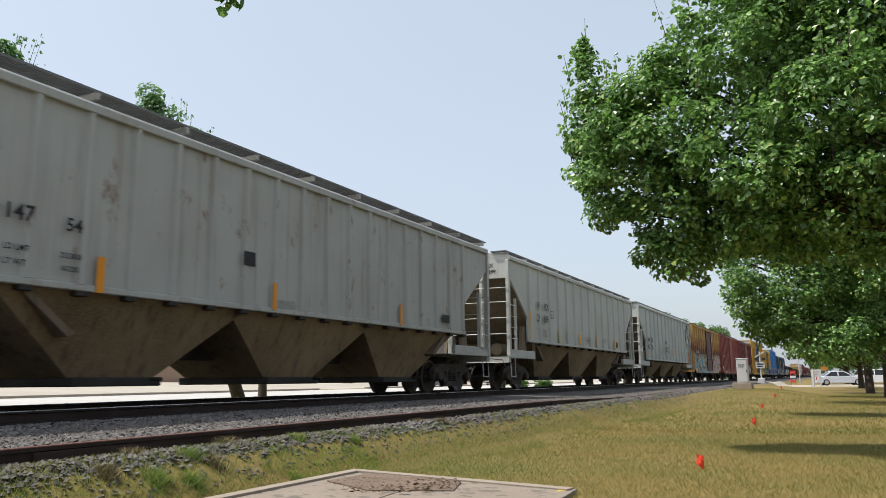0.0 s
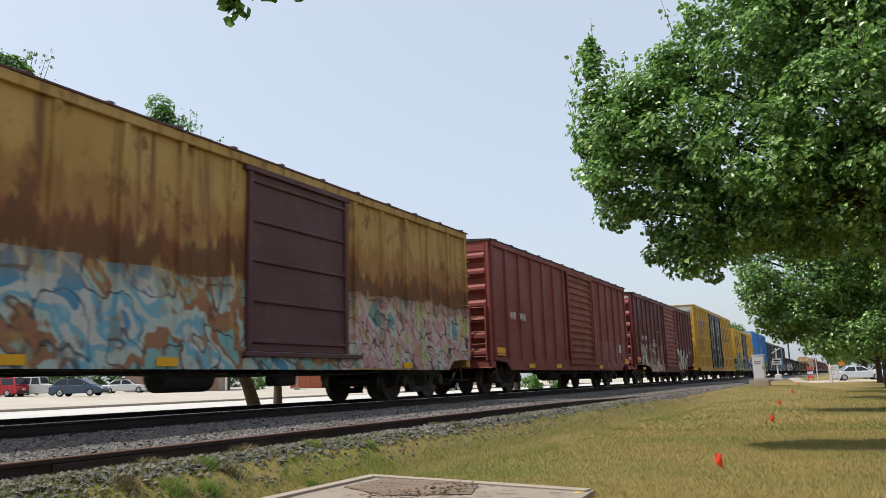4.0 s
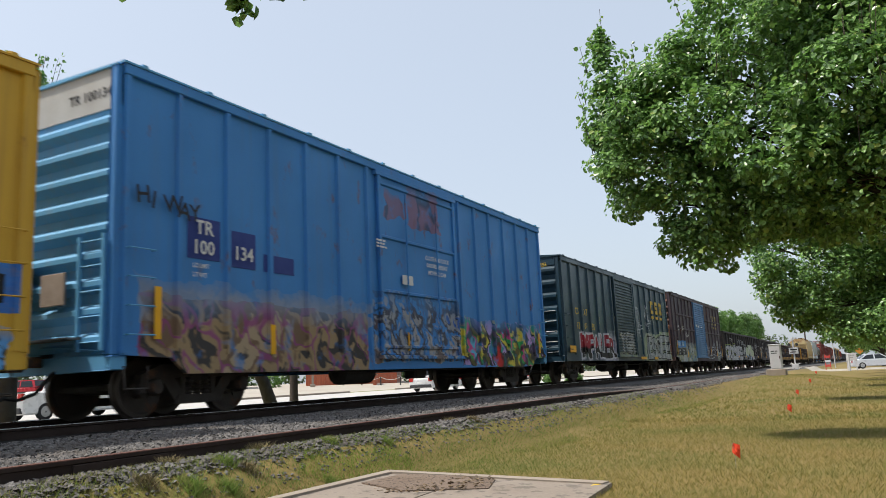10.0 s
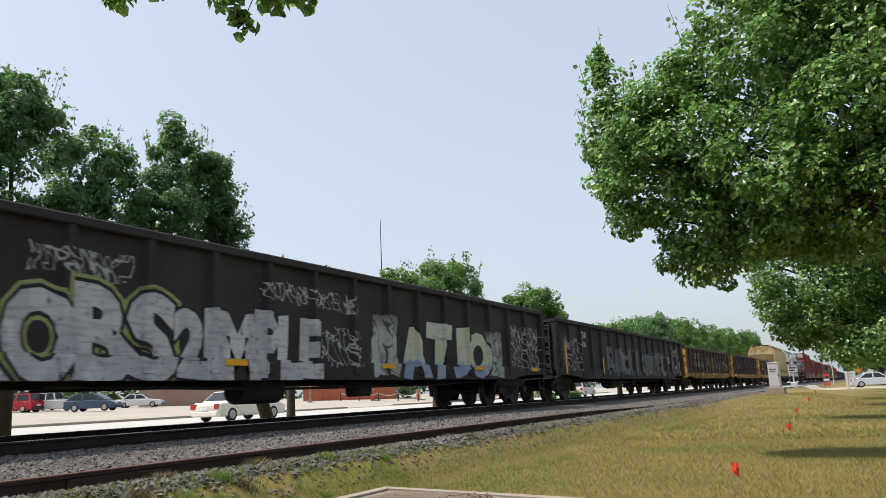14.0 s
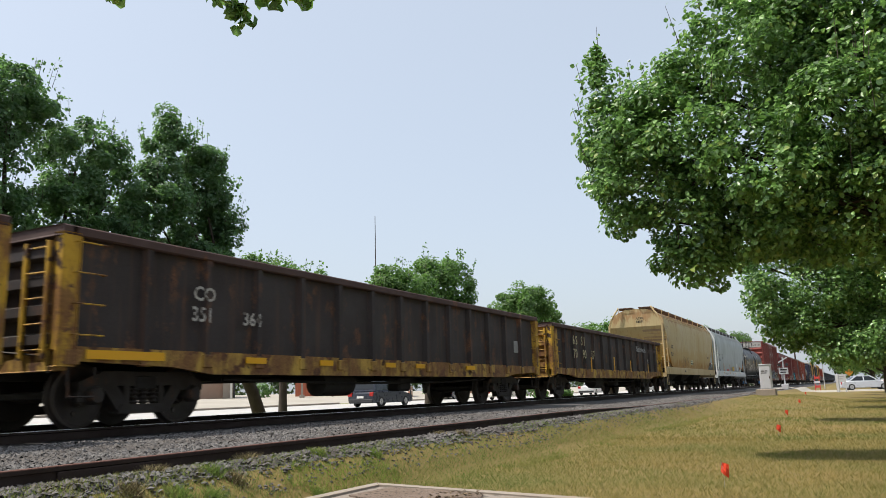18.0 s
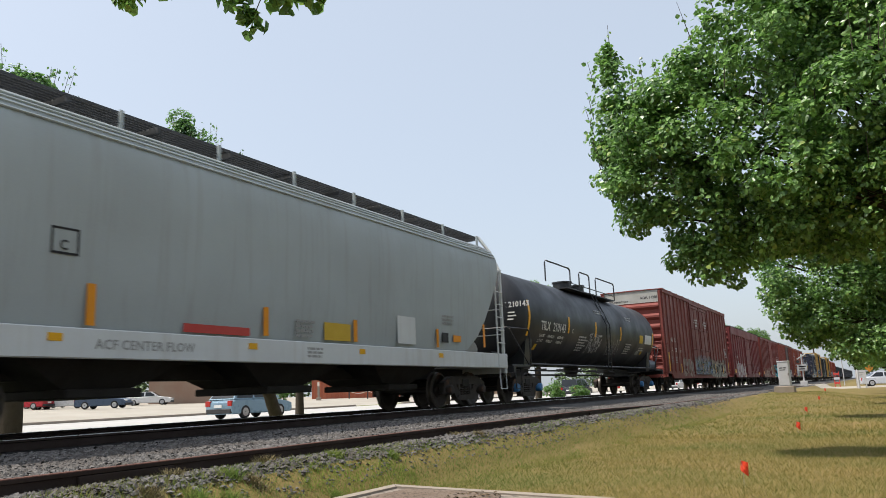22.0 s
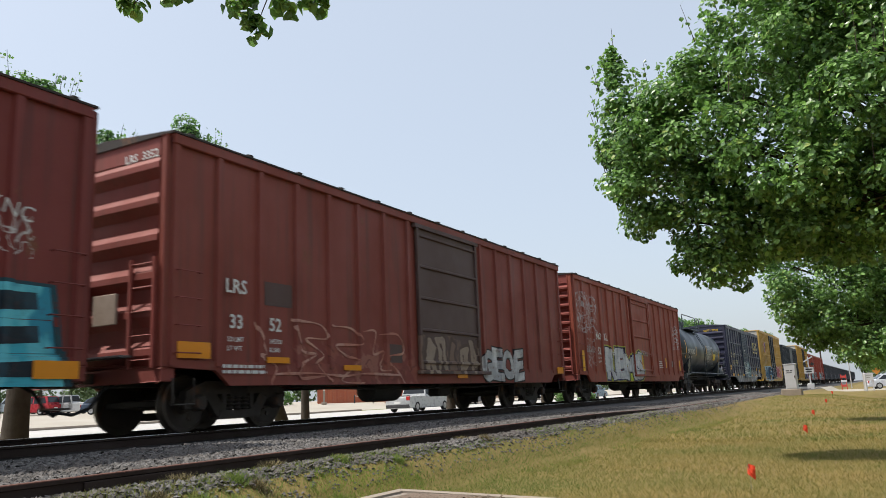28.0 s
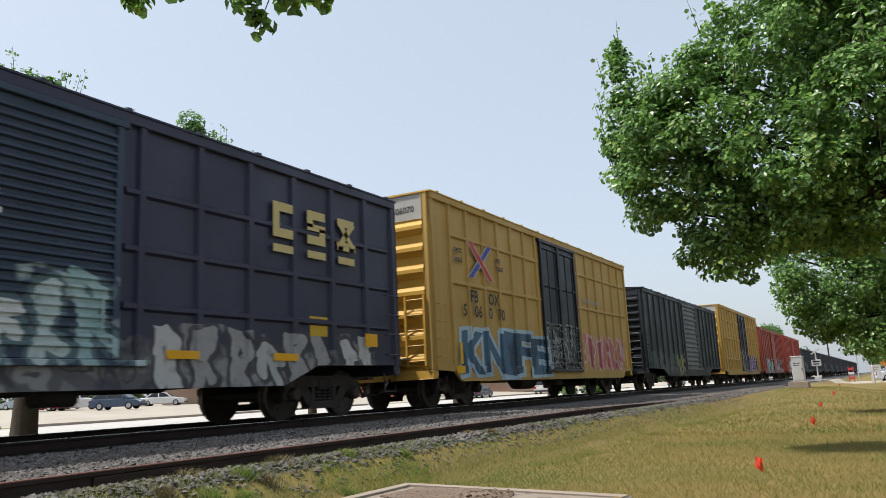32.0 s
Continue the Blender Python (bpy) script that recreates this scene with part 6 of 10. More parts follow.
# maroon box cars
P4 = surface("faded_brick_red_paint", (0.2, 0.042, 0.036), 0.65, 0.0, 0.35, 0.8, 40, 0.12, streak=((0.1, 0.04, 0.03), 0.8), rust=0.08, paints=[
    spray(7.65, 11.0, 15.0, 0.8, 1.9, ((0.3, 0.1, 0.1), (0.28, 0.12, 0.12)), line=(0.2, 0.05, 0.05), cell=0.6, cover=0.4)])
P4D = surface("rusting_red_door_paint", (0.21, 0.05, 0.03), 0.7, 0.0, 0.45, 1.2, 40, 0.15, streak=(RUSTY, 0.6), rust=0.3)
car, h = boxcar("faded brick-red box car with a rusting door", 77.17, 92.48, 4.43, P4, TAR, None, (6.8, 9.7), P4D, "ribbed", (6, 5), 7, sill="deep")
tapes(car, h, [(0.12, 0.7, 1.1, 1.32), (2.6, 3.1, 0.75, 0.88), (5.2, 5.7, 0.75, 0.88), (10.4, 10.9, 0.75, 0.88), (14.55, 15.2, 0.98, 1.2)])
letters(car, "WR", 1.15 - h, 2.2, 0.22, WHITE_PAINT, 1.508)
letters(car, "WK", 1.95 - h, 2.2, 0.22, WHITE_PAINT, 1.508)
small_print(car, 13.2 - h, 1.6, GREY_PAINT, 5, 0.6, 0.05, 1.508)
patches(car, [(13.9 - h, 14.35 - h, 1.45, 1.8)], WHITE_PAINT, 1.508, "stencil_panel")

P5 = surface("dark_maroon_paint", (0.115, 0.02, 0.022), 0.6, 0.0, 0.3, 0.8, 40, 0.1, streak=((0.07, 0.02, 0.02), 0.8), paints=[
    spray(7.92, 0.95, 6.4, 0.62, 1.35, BONE + ((0.3, 0.1, 0.07), (0.34, 0.3, 0.33)), line=(0.12, 0.03, 0.028), cell=0.5, cover=0.85, kind="wash"),
    spray(7.92, 1.2, 6.3, 0.9, 2.0, BONE + ((0.14, 0.03, 0.03), (0.3, 0.16, 0.12), (0.12, 0.025, 0.025)), line=(0.1, 0.03, 0.028), cell=0.8, cover=0.8, kind="wash", wobble=0.35),
    spray(7.92, 14.1, 15.0, 1.55, 2.0, ((0.5, 0.48, 0.45),), kind="tag", cell=0.3, wobble=0.1)])
# lighter than the side maroon: the sun on the end is painted in
P5E = surface("sunlit_maroon_end_paint", (0.2, 0.045, 0.042), 0.6, 0.0, 0.3, 0.9, 40, 0.1, rust=0.1)
P5D = surface("faded_red_door_paint", (0.22, 0.05, 0.04), 0.65, 0.0, 0.3, 1.2, 40, 0.1, streak=((0.12, 0.04, 0.03), 0.4))
car, h = boxcar("dark maroon box car with pale graffiti and a faded red door", 94.09, 109.94, 4.4, P5, TAR, P5E, (6.9, 9.94), P5D, "ribbed", (7, 6), 6, sill="belly")
for word, u, z in (("WR", 1.15, 2.19), ("WK", 1.91, 2.19), ("47", 1.26, 1.77), ("28", 1.99, 1.77)):
    letters(car, word, u - h, z, 0.215, WHITE_PAINT, 1.508)
BONE_CAN = can("bone_white_spray", BONE, (0.13, 0.03, 0.03), 0.35)
piece(car, h, "CHAV", 10.3, 13.4, 0.7, 2.0, BONE_CAN, can("brown_black_spray", ((0.03, 0.022, 0.02),), (0.1, 0.03, 0.03), 0.3), seed=4, fat=0.08)
patches(car, [(4.05 - h, 4.1 - h, 1.95, 2.28), (4.4 - h, 4.45 - h, 1.95, 2.28), (4.1 - h, 4.4 - h, 1.95, 1.99), (4.1 - h, 4.4 - h, 2.24, 2.28)], WHITE_PAINT, 1.508, "stencil_frame")
letters(car, "C", 4.18 - h, 2.0, 0.13, WHITE_PAINT, 1.505)
letters(car, "WRWK 4728", 0.45, 4.12, 0.13, WHITE_PAINT, -h - 0.036, "end")
patches(car, [(5.33 - h, 6.0 - h, 2.7, 2.8)], GREY_PAINT, 1.508, "stencil_panel")
patches(car, [(13.7 - h, 14.15 - h, 1.45, 1.72)], WHITE_PAINT, 1.508, "stencil_panel")
tapes(car, h, [(0.1, 0.68, 1.08, 1.31), (1.06, 1.7, 0.72, 0.84), (4.9, 5.5, 0.72, 0.84), (10.7, 11.2, 0.72, 0.84), (15.1, 15.7, 0.95, 1.15)], ORANGE_TAPE)
small_print(car, 10.6 - h, 2.3, GREY_PAINT, 2, 0.5, 0.05, 1.508)

# tall yellow box car with two dark green plug doors
P6 = surface("golden_yellow_paint", (0.5, 0.29, 0.035), 0.55, 0.0, 0.2, 0.7, 40, 0.08, streak=((0.3, 0.17, 0.04), 0.25))
P6D = surface("dark_green_door_paint", (0.008, 0.018, 0.02), 0.45, 0.0, 0.35, 1.0, 40, 0.08)
BAND = surface("dusty_white_paint", (0.4, 0.39, 0.37), 0.6, 0.0, 0.35, 2.0, 40, 0.06)
XRED, XBLUE = plain("signal_red_paint", (0.45, 0.05, 0.04), 0.55), plain("royal_blue_paint", (0.05, 0.07, 0.33), 0.55)


def crossed(car, u, z, size, x=1.574):
    """A painted cross of two bars with pale edges, red over blue."""
    for k, m, lift in ((1, XBLUE, 0.0), (-1, XRED, 0.006)):
        for grow, paint, up in ((0.04, WHITE_PAINT, 0.0), (0.0, m, 0.003)):
            a, b, w = size * 0.62, size / 2, size * (0.14 + grow)
            xx = x + lift + up
            s = Solid().put([(xx, u - a - w, z - k * b), (xx, u - a + w, z - k * b), (xx, u + a + w, z + k * b), (xx, u + a - w, z + k * b)], [(0, 1, 2, 3)])
            part("painted_cross", s, paint, car)


car, h = boxcar("tall golden yellow box car with dark green double plug doors", 111.57, 130.53, 5.14, P6, None, P6, (6.55, 12.05), P6D, "plug", (8, 7), 7, BAND, "deep", 0.09, 0.05,
                belts=(4.28, 2.98, 1.67), double=True, bottom=0.92)
letters(car, "next", 0.98 - h, 3.84, 0.17, BLACK_PAINT, 1.512)
letters(car, "load", 0.98 - h, 3.62, 0.17, BLACK_PAINT, 1.512)
crossed(car, 2.62 - h, 3.7, 1.0)
letters(car, "any", 3.7 - h, 3.84, 0.17, BLACK_PAINT, 1.512)
letters(car, "road", 3.7 - h, 3.62, 0.17, BLACK_PAINT, 1.512)
for word, u, z in (("TB", 0.95, 2.55), ("OX", 1.82, 2.55), ("63", 0.97, 2.1), ("98", 1.82, 2.1), ("37", 2.72, 2.1)):
    letters(car, word, u - h, z, 0.3, BLACK_PAINT, 1.512)
letters(car, "TBOX 639837", 0.2, 4.62, 0.15, BLACK_PAINT, -h - 0.026, "end")
for words, u, z in ((("CLOSE THIS DOOR", "BEFORE CLOSING", "MAIN DOOR"), 7.1, 4.38), (("CIERRE ESTA PUERTA", "ANTES DE CERRAR", "PUERTA PRINCIPAL"), 7.05, 3.85),
                    (("CLOSE AND LOCK", "BOTH DOORS BEFORE", "MOVING CAR"), 9.92, 4.35), (("CIERRE Y PONGA", "EL SEGURO EN AMBAS", "PUERTAS ANTES DE", "MOVER EL CARRO"), 9.88, 3.85)):
    for i, w in enumerate(words):
        letters(car, w, u - h, z - 0.15 * i, 0.1, WHITE_PAINT, 1.603)
patches(car, [(13.6 - h, 14.5 - h, 3.98, 4.12), (13.97 - h, 14.13 - h, 3.46, 3.98), (14.62 - h, 15.5 - h, 3.98, 4.12), (14.98 - h, 15.14 - h, 3.46, 3.98), (15.62 - h, 15.85 - h, 3.46, 3.6), (15.85 - h, 16.3 - h, 3.68, 3.86), (16.3 - h, 16.5 - h, 3.98, 4.12), (16.3 - h, 16.5 - h, 3.46, 3.6), (15.62 - h, 15.85 - h, 3.98, 4.12)], plain("faded_red_brown_paint", (0.3, 0.09, 0.04), 0.6), 1.512, "painted_mark")
letters(car, "RAILCAR POOLING EXPERTS", 13.1 - h, 3.12, 0.23, BLACK_PAINT, 1.564, tight=0.95)
for k in range(4):
    small_print(car, (7.4, 9.7, 8.2, 10.6)[k] - h, (2.5, 2.45, 1.9, 1.8)[k], WHITE_PAINT, 3, 0.45, 0.04, 1.598)
patches(car, [(9.85 - h, 10.0 - h, 1.6, 2.05)], REFLECT, 1.602, "reflector")
patches(car, [(10.3 - h, 10.5 - h, 1.78, 1.95)], XRED, 1.602, "placard")
patches(car, [(17.0 - h, 17.45 - h, 1.35, 1.65)], P6D, 1.512, "stencil_panel")
tapes(car, h, [(1.0, 1.12, 1.2, 1.6), (4.6, 4.72, 1.2, 1.6), (14.4, 14.52, 1.2, 1.6), (18.2, 18.32, 1.2, 1.6)])
small_print(car, 16.0 - h, 2.3, GREY_PAINT, 6, 0.5, 0.05, 1.508)

# yellow box car with leaf-green graffiti
P7 = surface("chrome_yellow_paint_under_green_spray", (0.56, 0.335, 0.035), 0.55, 0.0, 0.25, 0.8, 40, 0.1, streak=((0.2, 0.1, 0.03), 0.35), rust=0.08, paints=[
    spray(7.88, -0.3, 6.5, 0.55, 1.78, ((0.13, 0.22, 0.1), (0.3, 0.36, 0.27), (0.07, 0.13, 0.06), (0.42, 0.45, 0.38)), line=(0.02, 0.04, 0.025), cell=0.26, cover=1.0, kind="leaf"),
    spray(7.88, 9.5, 15.6, 0.6, 1.2, ((0.05, 0.18, 0.5), (0.55, 0.58, 0.6), (0.02, 0.025, 0.03), (0.1, 0.3, 0.6)), cell=0.4, cover=1.0, kind="wash")])
P7E = surface("chrome_yellow_end_paint", (0.55, 0.32, 0.03), 0.55, 0.0, 0.2, 0.8, 40, 0.1, rust=0.05)
D7 = surface("charcoal_door_paint", (0.03, 0.03, 0.032), 0.6, 0.0, 0.4, 1.0, 40, 0.1, paints=[
    spray(7.88, 6.2, 9.7, 0.6, 1.5, ((0.3, 0.3, 0.3), (0.1, 0.1, 0.1), (0.45, 0.4, 0.2)), cell=0.4, cover=0.6)])
car, h = boxcar("yellow box car with a charcoal door and green graffiti", 132.49, 148.24, 4.5, P7, P7E, P7E, (6.37, 9.56), D7, "ribbed", (5, 5), 9, sill="straight", rib_paint=None, bottom=0.9)
patches(car, [(1.55 - h, 3.83 - h, 1.66, 2.36)], BLACK_PAINT, 1.568, "number_panel")
for word, u, z in (("RB", 1.78, 2.04), ("OX", 3.0, 2.04), ("331", 1.62, 1.7), ("25", 2.9, 1.7)):
    letters(car, word, u - h, z, 0.27, WHITE_PAINT, 1.574, tight=1.15)
# a lower-case sign in black blocks, falling towards the door
for word, u, z in (("r", 0.85, 3.55), ("a", 1.55, 3.5), ("i", 2.25, 3.5), ("l", 2.75, 3.5), ("b", 3.25, 3.05), ("o", 4.25, 3.05), ("x", 5.35, 3.05)):
    letters(car, word, u - h, z, 0.4, BLACK_PAINT, 1.574, bold=0.1)
patches(car, [(0.7 - h, 2.5 - h, 3.32, 3.38), (0.7 - h, 0.78 - h, 2.9, 3.38), (1.2 - h, 1.27 - h, 2.9, 3.34), (1.7 - h, 2.4 - h, 3.12, 3.17), (2.33 - h, 2.4 - h, 2.9, 3.17), (1.2 - h, 2.4 - h, 2.88, 2.93)], BLACK_PAINT, 1.568, "painted_mark")
crossed(car, 13.5 - h, 3.15, 0.42)
for word, u, z in (("next", 11.9, 3.3), ("load", 11.95, 3.1), ("any", 14.6, 3.2), ("road", 14.6, 3.0)):
    letters(car, word, u - h, z, 0.16, BLACK_PAINT, 1.508, bold=0.05)
piece(car, h, "MPACT", 9.6, 15.4, 0.78, 1.95, can("yellow_over_black_spray", ((0.62, 0.5, 0.06), (0.6, 0.55, 0.25)), (0.3, 0.2, 0.04), 0.12, (1.4, ((0.015, 0.015, 0.018), (0.5, 0.52, 0.55)))), INK,
      can("bright_blue_spray_cloud", ((0.05, 0.2, 0.55), (0.04, 0.15, 0.45)), (0.3, 0.2, 0.04), 0.15), seed=7, rim=0.045)
small_print(car, 6.7 - h, 2.75, WHITE_PAINT, 2, 0.6, 0.05, 1.6)
small_print(car, 6.7 - h, 2.05, WHITE_PAINT, 4, 0.9, 0.05, 1.6)
patches(car, [(5.5 - h, 5.85 - h, 2.3, 2.5)], WHITE_PAINT, 1.508, "sticker")
tapes(car, h, [(2.2, 2.75, 0.72, 0.86), (4.7, 5.25, 0.72, 0.86), (7.9, 8.5, 0.72, 0.84), (11.5, 12.1, 0.72, 0.84), (14.4, 14.8, 0.72, 0.84)])

# tall sky-blue box car
P8 = surface("sky_blue_paint_with_rust_and_spray", (0.04, 0.2, 0.5), 0.6, 0.0, 0.35, 0.7, 40, 0.1, shade=(1.3, 0.7, 0.6), streak=((0.08, 0.17, 0.32), 0.35), rust=0.1, paints=[
    spray(7.98, 0.3, 6.1, 1.3, 2.0, ((0.22, 0.24, 0.28), (0.28, 0.29, 0.32)), line=(0.26, 0.27, 0.3), cell=0.9, cover=0.7, kind="wash", wobble=0.35),
    spray(7.98, 0.4, 6.0, 0.5, 1.75, ((0.22, 0.14, 0.07), (0.04, 0.035, 0.035), (0.3, 0.21, 0.11), (0.16, 0.1, 0.06), (0.36, 0.27, 0.17), (0.05, 0.04, 0.04)), line=(0.24, 0.05, 0.17), cell=0.7, kind="wash", wobble=0.25, edge=0.12),
    spray(7.98, 10.1, 15.8, 0.6, 1.85, ((0.5, 0.02, 0.02), (0.03, 0.28, 0.22), (0.45, 0.3, 0.6), (0.02, 0.02, 0.025), (0.6, 0.5, 0.05), (0.03, 0.3, 0.08), (0.5, 0.06, 0.22), (0.1, 0.4, 0.6)), line=(0.01, 0.01, 0.012), cell=0.85, kind="wash", edge=0.3, wobble=0.3),
    spray(7.98, 6.2, 10.1, 0.75, 2.25, ((0.03, 0.1, 0.4), (0.3, 0.3, 0.3), (0.06, 0.05, 0.05), (0.05, 0.22, 0.55), (0.36, 0.34, 0.32), (0.16, 0.1, 0.06)), line=(0.02, 0.02, 0.02), cell=0.5, kind="wash", cover=0.9),
    spray(7.98, 6.7, 7.5, 3.95, 4.5, ((0.2, 0.1, 0.14),), kind="wash", cell=2.0, cover=0.75, wobble=0.3), spray(7.98, 7.7, 9.2, 3.85, 4.75, ((0.22, 0.09, 0.12),), kind="wash", cell=2.0, cover=0.75, wobble=0.3),
    ])
P8E = surface("light_blue_end_paint", (0.1, 0.32, 0.55), 0.6, 0.0, 0.25, 0.9, 40, 0.1, streak=((0.2, 0.25, 0.3), 0.3))
NAVY = plain("navy_panel_paint", (0.02, 0.04, 0.2), 0.6)
car, h = boxcar("tall sky-blue box car with brown graffiti and rust spots", 149.61, 165.57, 5.02, P8, None, P8E, (6.46, 9.95), P8, "plug", (6, 6), 9, BAND, "deep", 0.08, 0.05, bottom=0.88)
patches(car, [(1.2 - h, 1.88 - h, 2.35, 3.0), (2.05 - h, 2.7 - h, 2.3, 2.9), (2.9 - h, 3.7 - h, 2.3, 2.6)], NAVY, 1.51, "number_panel")
for word, u, z in (("TR", 1.3, 2.73), ("100", 1.24, 2.42), ("134", 2.12, 2.42)):
    letters(car, word, u - h, z, 0.22, WHITE_PAINT, 1.516)
for k, c in enumerate("HIWAY"):
    letters(car, c, 0.2 + 0.25 * k - h, 3.02 - 0.03 * k, 0.26, BLACK_PAINT, 1.51, bold=0.02, name="graffiti_tag", tilt=0.12 * (-1) ** k)
letters(car, "TR 100134", 0.35, 4.6, 0.15, BLACK_PAINT, -h - 0.026, "end")
letters(car, "LD LMT", 1.25 - h, 2.2, 0.07, WHITE_PAINT, 1.51)
letters(car, "LT WT", 1.25 - h, 2.06, 0.07, WHITE_PAINT, 1.51)
for i, w in enumerate(("CLOSE AND LOCK", "DOORS BEFORE", "MOVING CAR")):
    letters(car, w, 8.35 - h + 0.06 * i, 3.12 - 0.17 * i, 0.1, WHITE_PAINT, 1.603)
small_print(car, 6.3 - h, 3.3, WHITE_PAINT, 3, 0.4, 0.04, 1.603)
patches(car, [(7.3 - h, 7.75 - h, 2.45, 2.66)], WHITE_PAINT, 1.603, "sticker")
tapes(car, h, [(0.55, 0.67, 1.1, 1.85), (3.0, 3.12, 0.9, 1.4), (7.5, 7.62, 1.0, 1.4), (15.3, 15.42, 1.0, 1.6)])

# dark blue-green box car with red and silver graffiti
P9 = surface("very_dark_blue_green_paint", (0.015, 0.044, 0.068), 0.42, 0.0, 0.3, 0.8, 40, 0.1, streak=((0.05, 0.055, 0.06), 0.3), paints=[
    spray(8.0, 5.4, 6.3, 0.7, 2.0, ((0.3, 0.3, 0.4), (0.4, 0.4, 0.48)), line=(0.1, 0.1, 0.14), cell=0.5, cover=0.8, kind="wash"),
    spray(8.0, 11.1, 16.0, 0.7, 1.25, ((0.3, 0.34, 0.3), (0.34, 0.4, 0.2), (0.4, 0.42, 0.42)), line=(0.05, 0.07, 0.03), cell=0.5, cover=0.7, kind="wash"),
    spray(8.0, 10.95, 11.6, 0.75, 1.85, ((0.34, 0.42, 0.22), (0.26, 0.33, 0.2)), line=(0.2, 0.25, 0.14), cell=0.6, cover=0.75, kind="wash")])
D9 = surface("dark_blue_green_door_paint", (0.028, 0.058, 0.078), 0.5, 0.0, 0.3, 1.0, 40, 0.1, paints=[
    spray(8.0, 6.4, 9.1, 0.9, 1.15, ((0.3, 0.34, 0.3), (0.3, 0.36, 0.16)), cell=0.4, cover=0.55, kind="wash")])


def block_mark(car, u, z, size, material, x=1.512):
    """Three yellow block signs, each over a bar."""
    w = size * 0.82
    for i in range(3):
        a = u + i * size * 1.45
        t = size * 0.26
        bars = [(a, a + w, z + size - t, z + size), (a, a + w, z, z + t)]
        if i == 0:
            bars += [(a, a + t, z + t, z + size - t)]
        elif i == 1:
            bars += [(a, a + t, z + size * 0.5, z + size - t), (a, a + w, z + size * 0.4, z + size * 0.6), (a + w - t, a + w, z + t, z + size * 0.5)]
        else:
            bars += [(a - t * 0.2, a + t, z, z + t), (a + w - t, a + w + t * 0.2, z, z + t)]
            for k in (-1, 1):
                m, d = a + w / 2, w * 0.42 * k
                part("painted_sign", Solid().put([(x + 0.002, m - d - t / 2, z + t * 0.5), (x + 0.002, m - d + t / 2, z + t * 0.5), (x + 0.002, m + d + t / 2, z + size - t * 0.5), (x + 0.002, m + d - t / 2, z + size - t * 0.5)], [(0, 1, 2, 3)]), material, car)
        bars += [(a, a + w, z - size * 0.42, z - size * 0.2)]
        patches(car, bars, material, x, "painted_sign")


car, h = boxcar("dark blue-green box car with red and silver graffiti", 167.49, 183.51, 4.36, P9, None, None, (6.3, 9.15), D9, "fine", (6, 6), 7, sill="straight", bottom=0.95, ladder="short", blue=False)
for word, u, z in (("CS", 1.11, 2.4), ("XT", 2.09, 2.4), ("13", 1.21, 1.89), ("01", 2.08, 1.89), ("55", 2.94, 1.89)):
    letters(car, word, u - h, z, 0.24, YELLOW_PAINT, 1.508)
WHITE_CAN = can("white_spray_outline", ((0.55, 0.55, 0.56), (0.45, 0.45, 0.5)), (0.05, 0.05, 0.06), 0.25)
GREY_CAN = can("faded_silver_spray", ((0.36, 0.38, 0.38), (0.28, 0.3, 0.3), (0.42, 0.44, 0.43)), (0.05, 0.06, 0.06), 0.4)
piece(car, h, "MPALER", 1.7, 5.95, 0.85, 1.78, can("red_over_black_spray", ((0.32, 0.02, 0.035), (0.25, 0.015, 0.03)), (0.1, 0.02, 0.03), 0.2, (1.28, ((0.012, 0.012, 0.014),))), WHITE_CAN, can("smoky_lilac_spray", ((0.3, 0.3, 0.38),), (0.04, 0.05, 0.06), 0.6), seed=9, fat=0.035, rim=0.05, spread=0.03)
piece(car, h, "YGR", 6.7, 9.05, 1.02, 1.98, GREY_CAN, INK, seed=3, fat=0.06)
piece(car, h, "ESSEE", 11.45, 16.0, 0.8, 2.0, GREY_CAN, INK, can("pale_green_spray_cloud", ((0.3, 0.36, 0.22), (0.4, 0.42, 0.38)), (0.05, 0.06, 0.06), 0.5), seed=5, fat=0.05)
PALE_LINE = can("pale_silver_marker_line", ((0.5, 0.52, 0.56), (0.4, 0.43, 0.47)), (0.02, 0.04, 0.05), 0.3)
scrawl(car, h, TALL_TAG, 9.45, 10.66, 1.62, 3.18, 0.045, PALE_LINE)
scrawl(car, h, TALL_TAG, 11.25, 12.36, 2.05, 3.32, 0.04, PALE_LINE)
scrawl(car, h, SHORT_TAG, 12.38, 12.97, 2.2, 2.78, 0.03, PALE_LINE)
scrawl(car, h, COLUMN_TAG, 15.27, 15.8, 2.6, 3.8, 0.03, can("sea_green_marker_line", ((0.22, 0.36, 0.32),), (0.02, 0.04, 0.05), 0.4))
patches(car, [(13.47 - h, 13.93 - h, 1.5, 1.78)], WHITE_PAINT, 1.524, "stencil_panel")
patches(car, [(13.5 - h, 13.69 - h, 1.53, 1.75), (13.71 - h, 13.9 - h, 1.53, 1.75)], BLACK_PAINT, 1.53, "stencil_panel")
letters(car, "CSXT 130155", 0.1, 4.04, 0.12, YELLOW_PAINT, -h - 0.036, "end")
block_mark(car, 12.5 - h, 3.0, 0.6, YELLOW_PAINT, 1.568)
patches(car, [(3.95 - h, 4.2 - h, 2.15, 2.45)], YELLOW_PAINT, 1.508, "stencil_panel")
patches(car, [(6.3 - h, 6.55 - h, 2.35, 2.6)], WHITE_PAINT, 1.508, "sticker")
tapes(car, h, [(0.35, 0.95, 1.05, 1.28), (9.9, 10.9, 0.8, 0.92), (12.5, 13.1, 0.8, 0.92)])

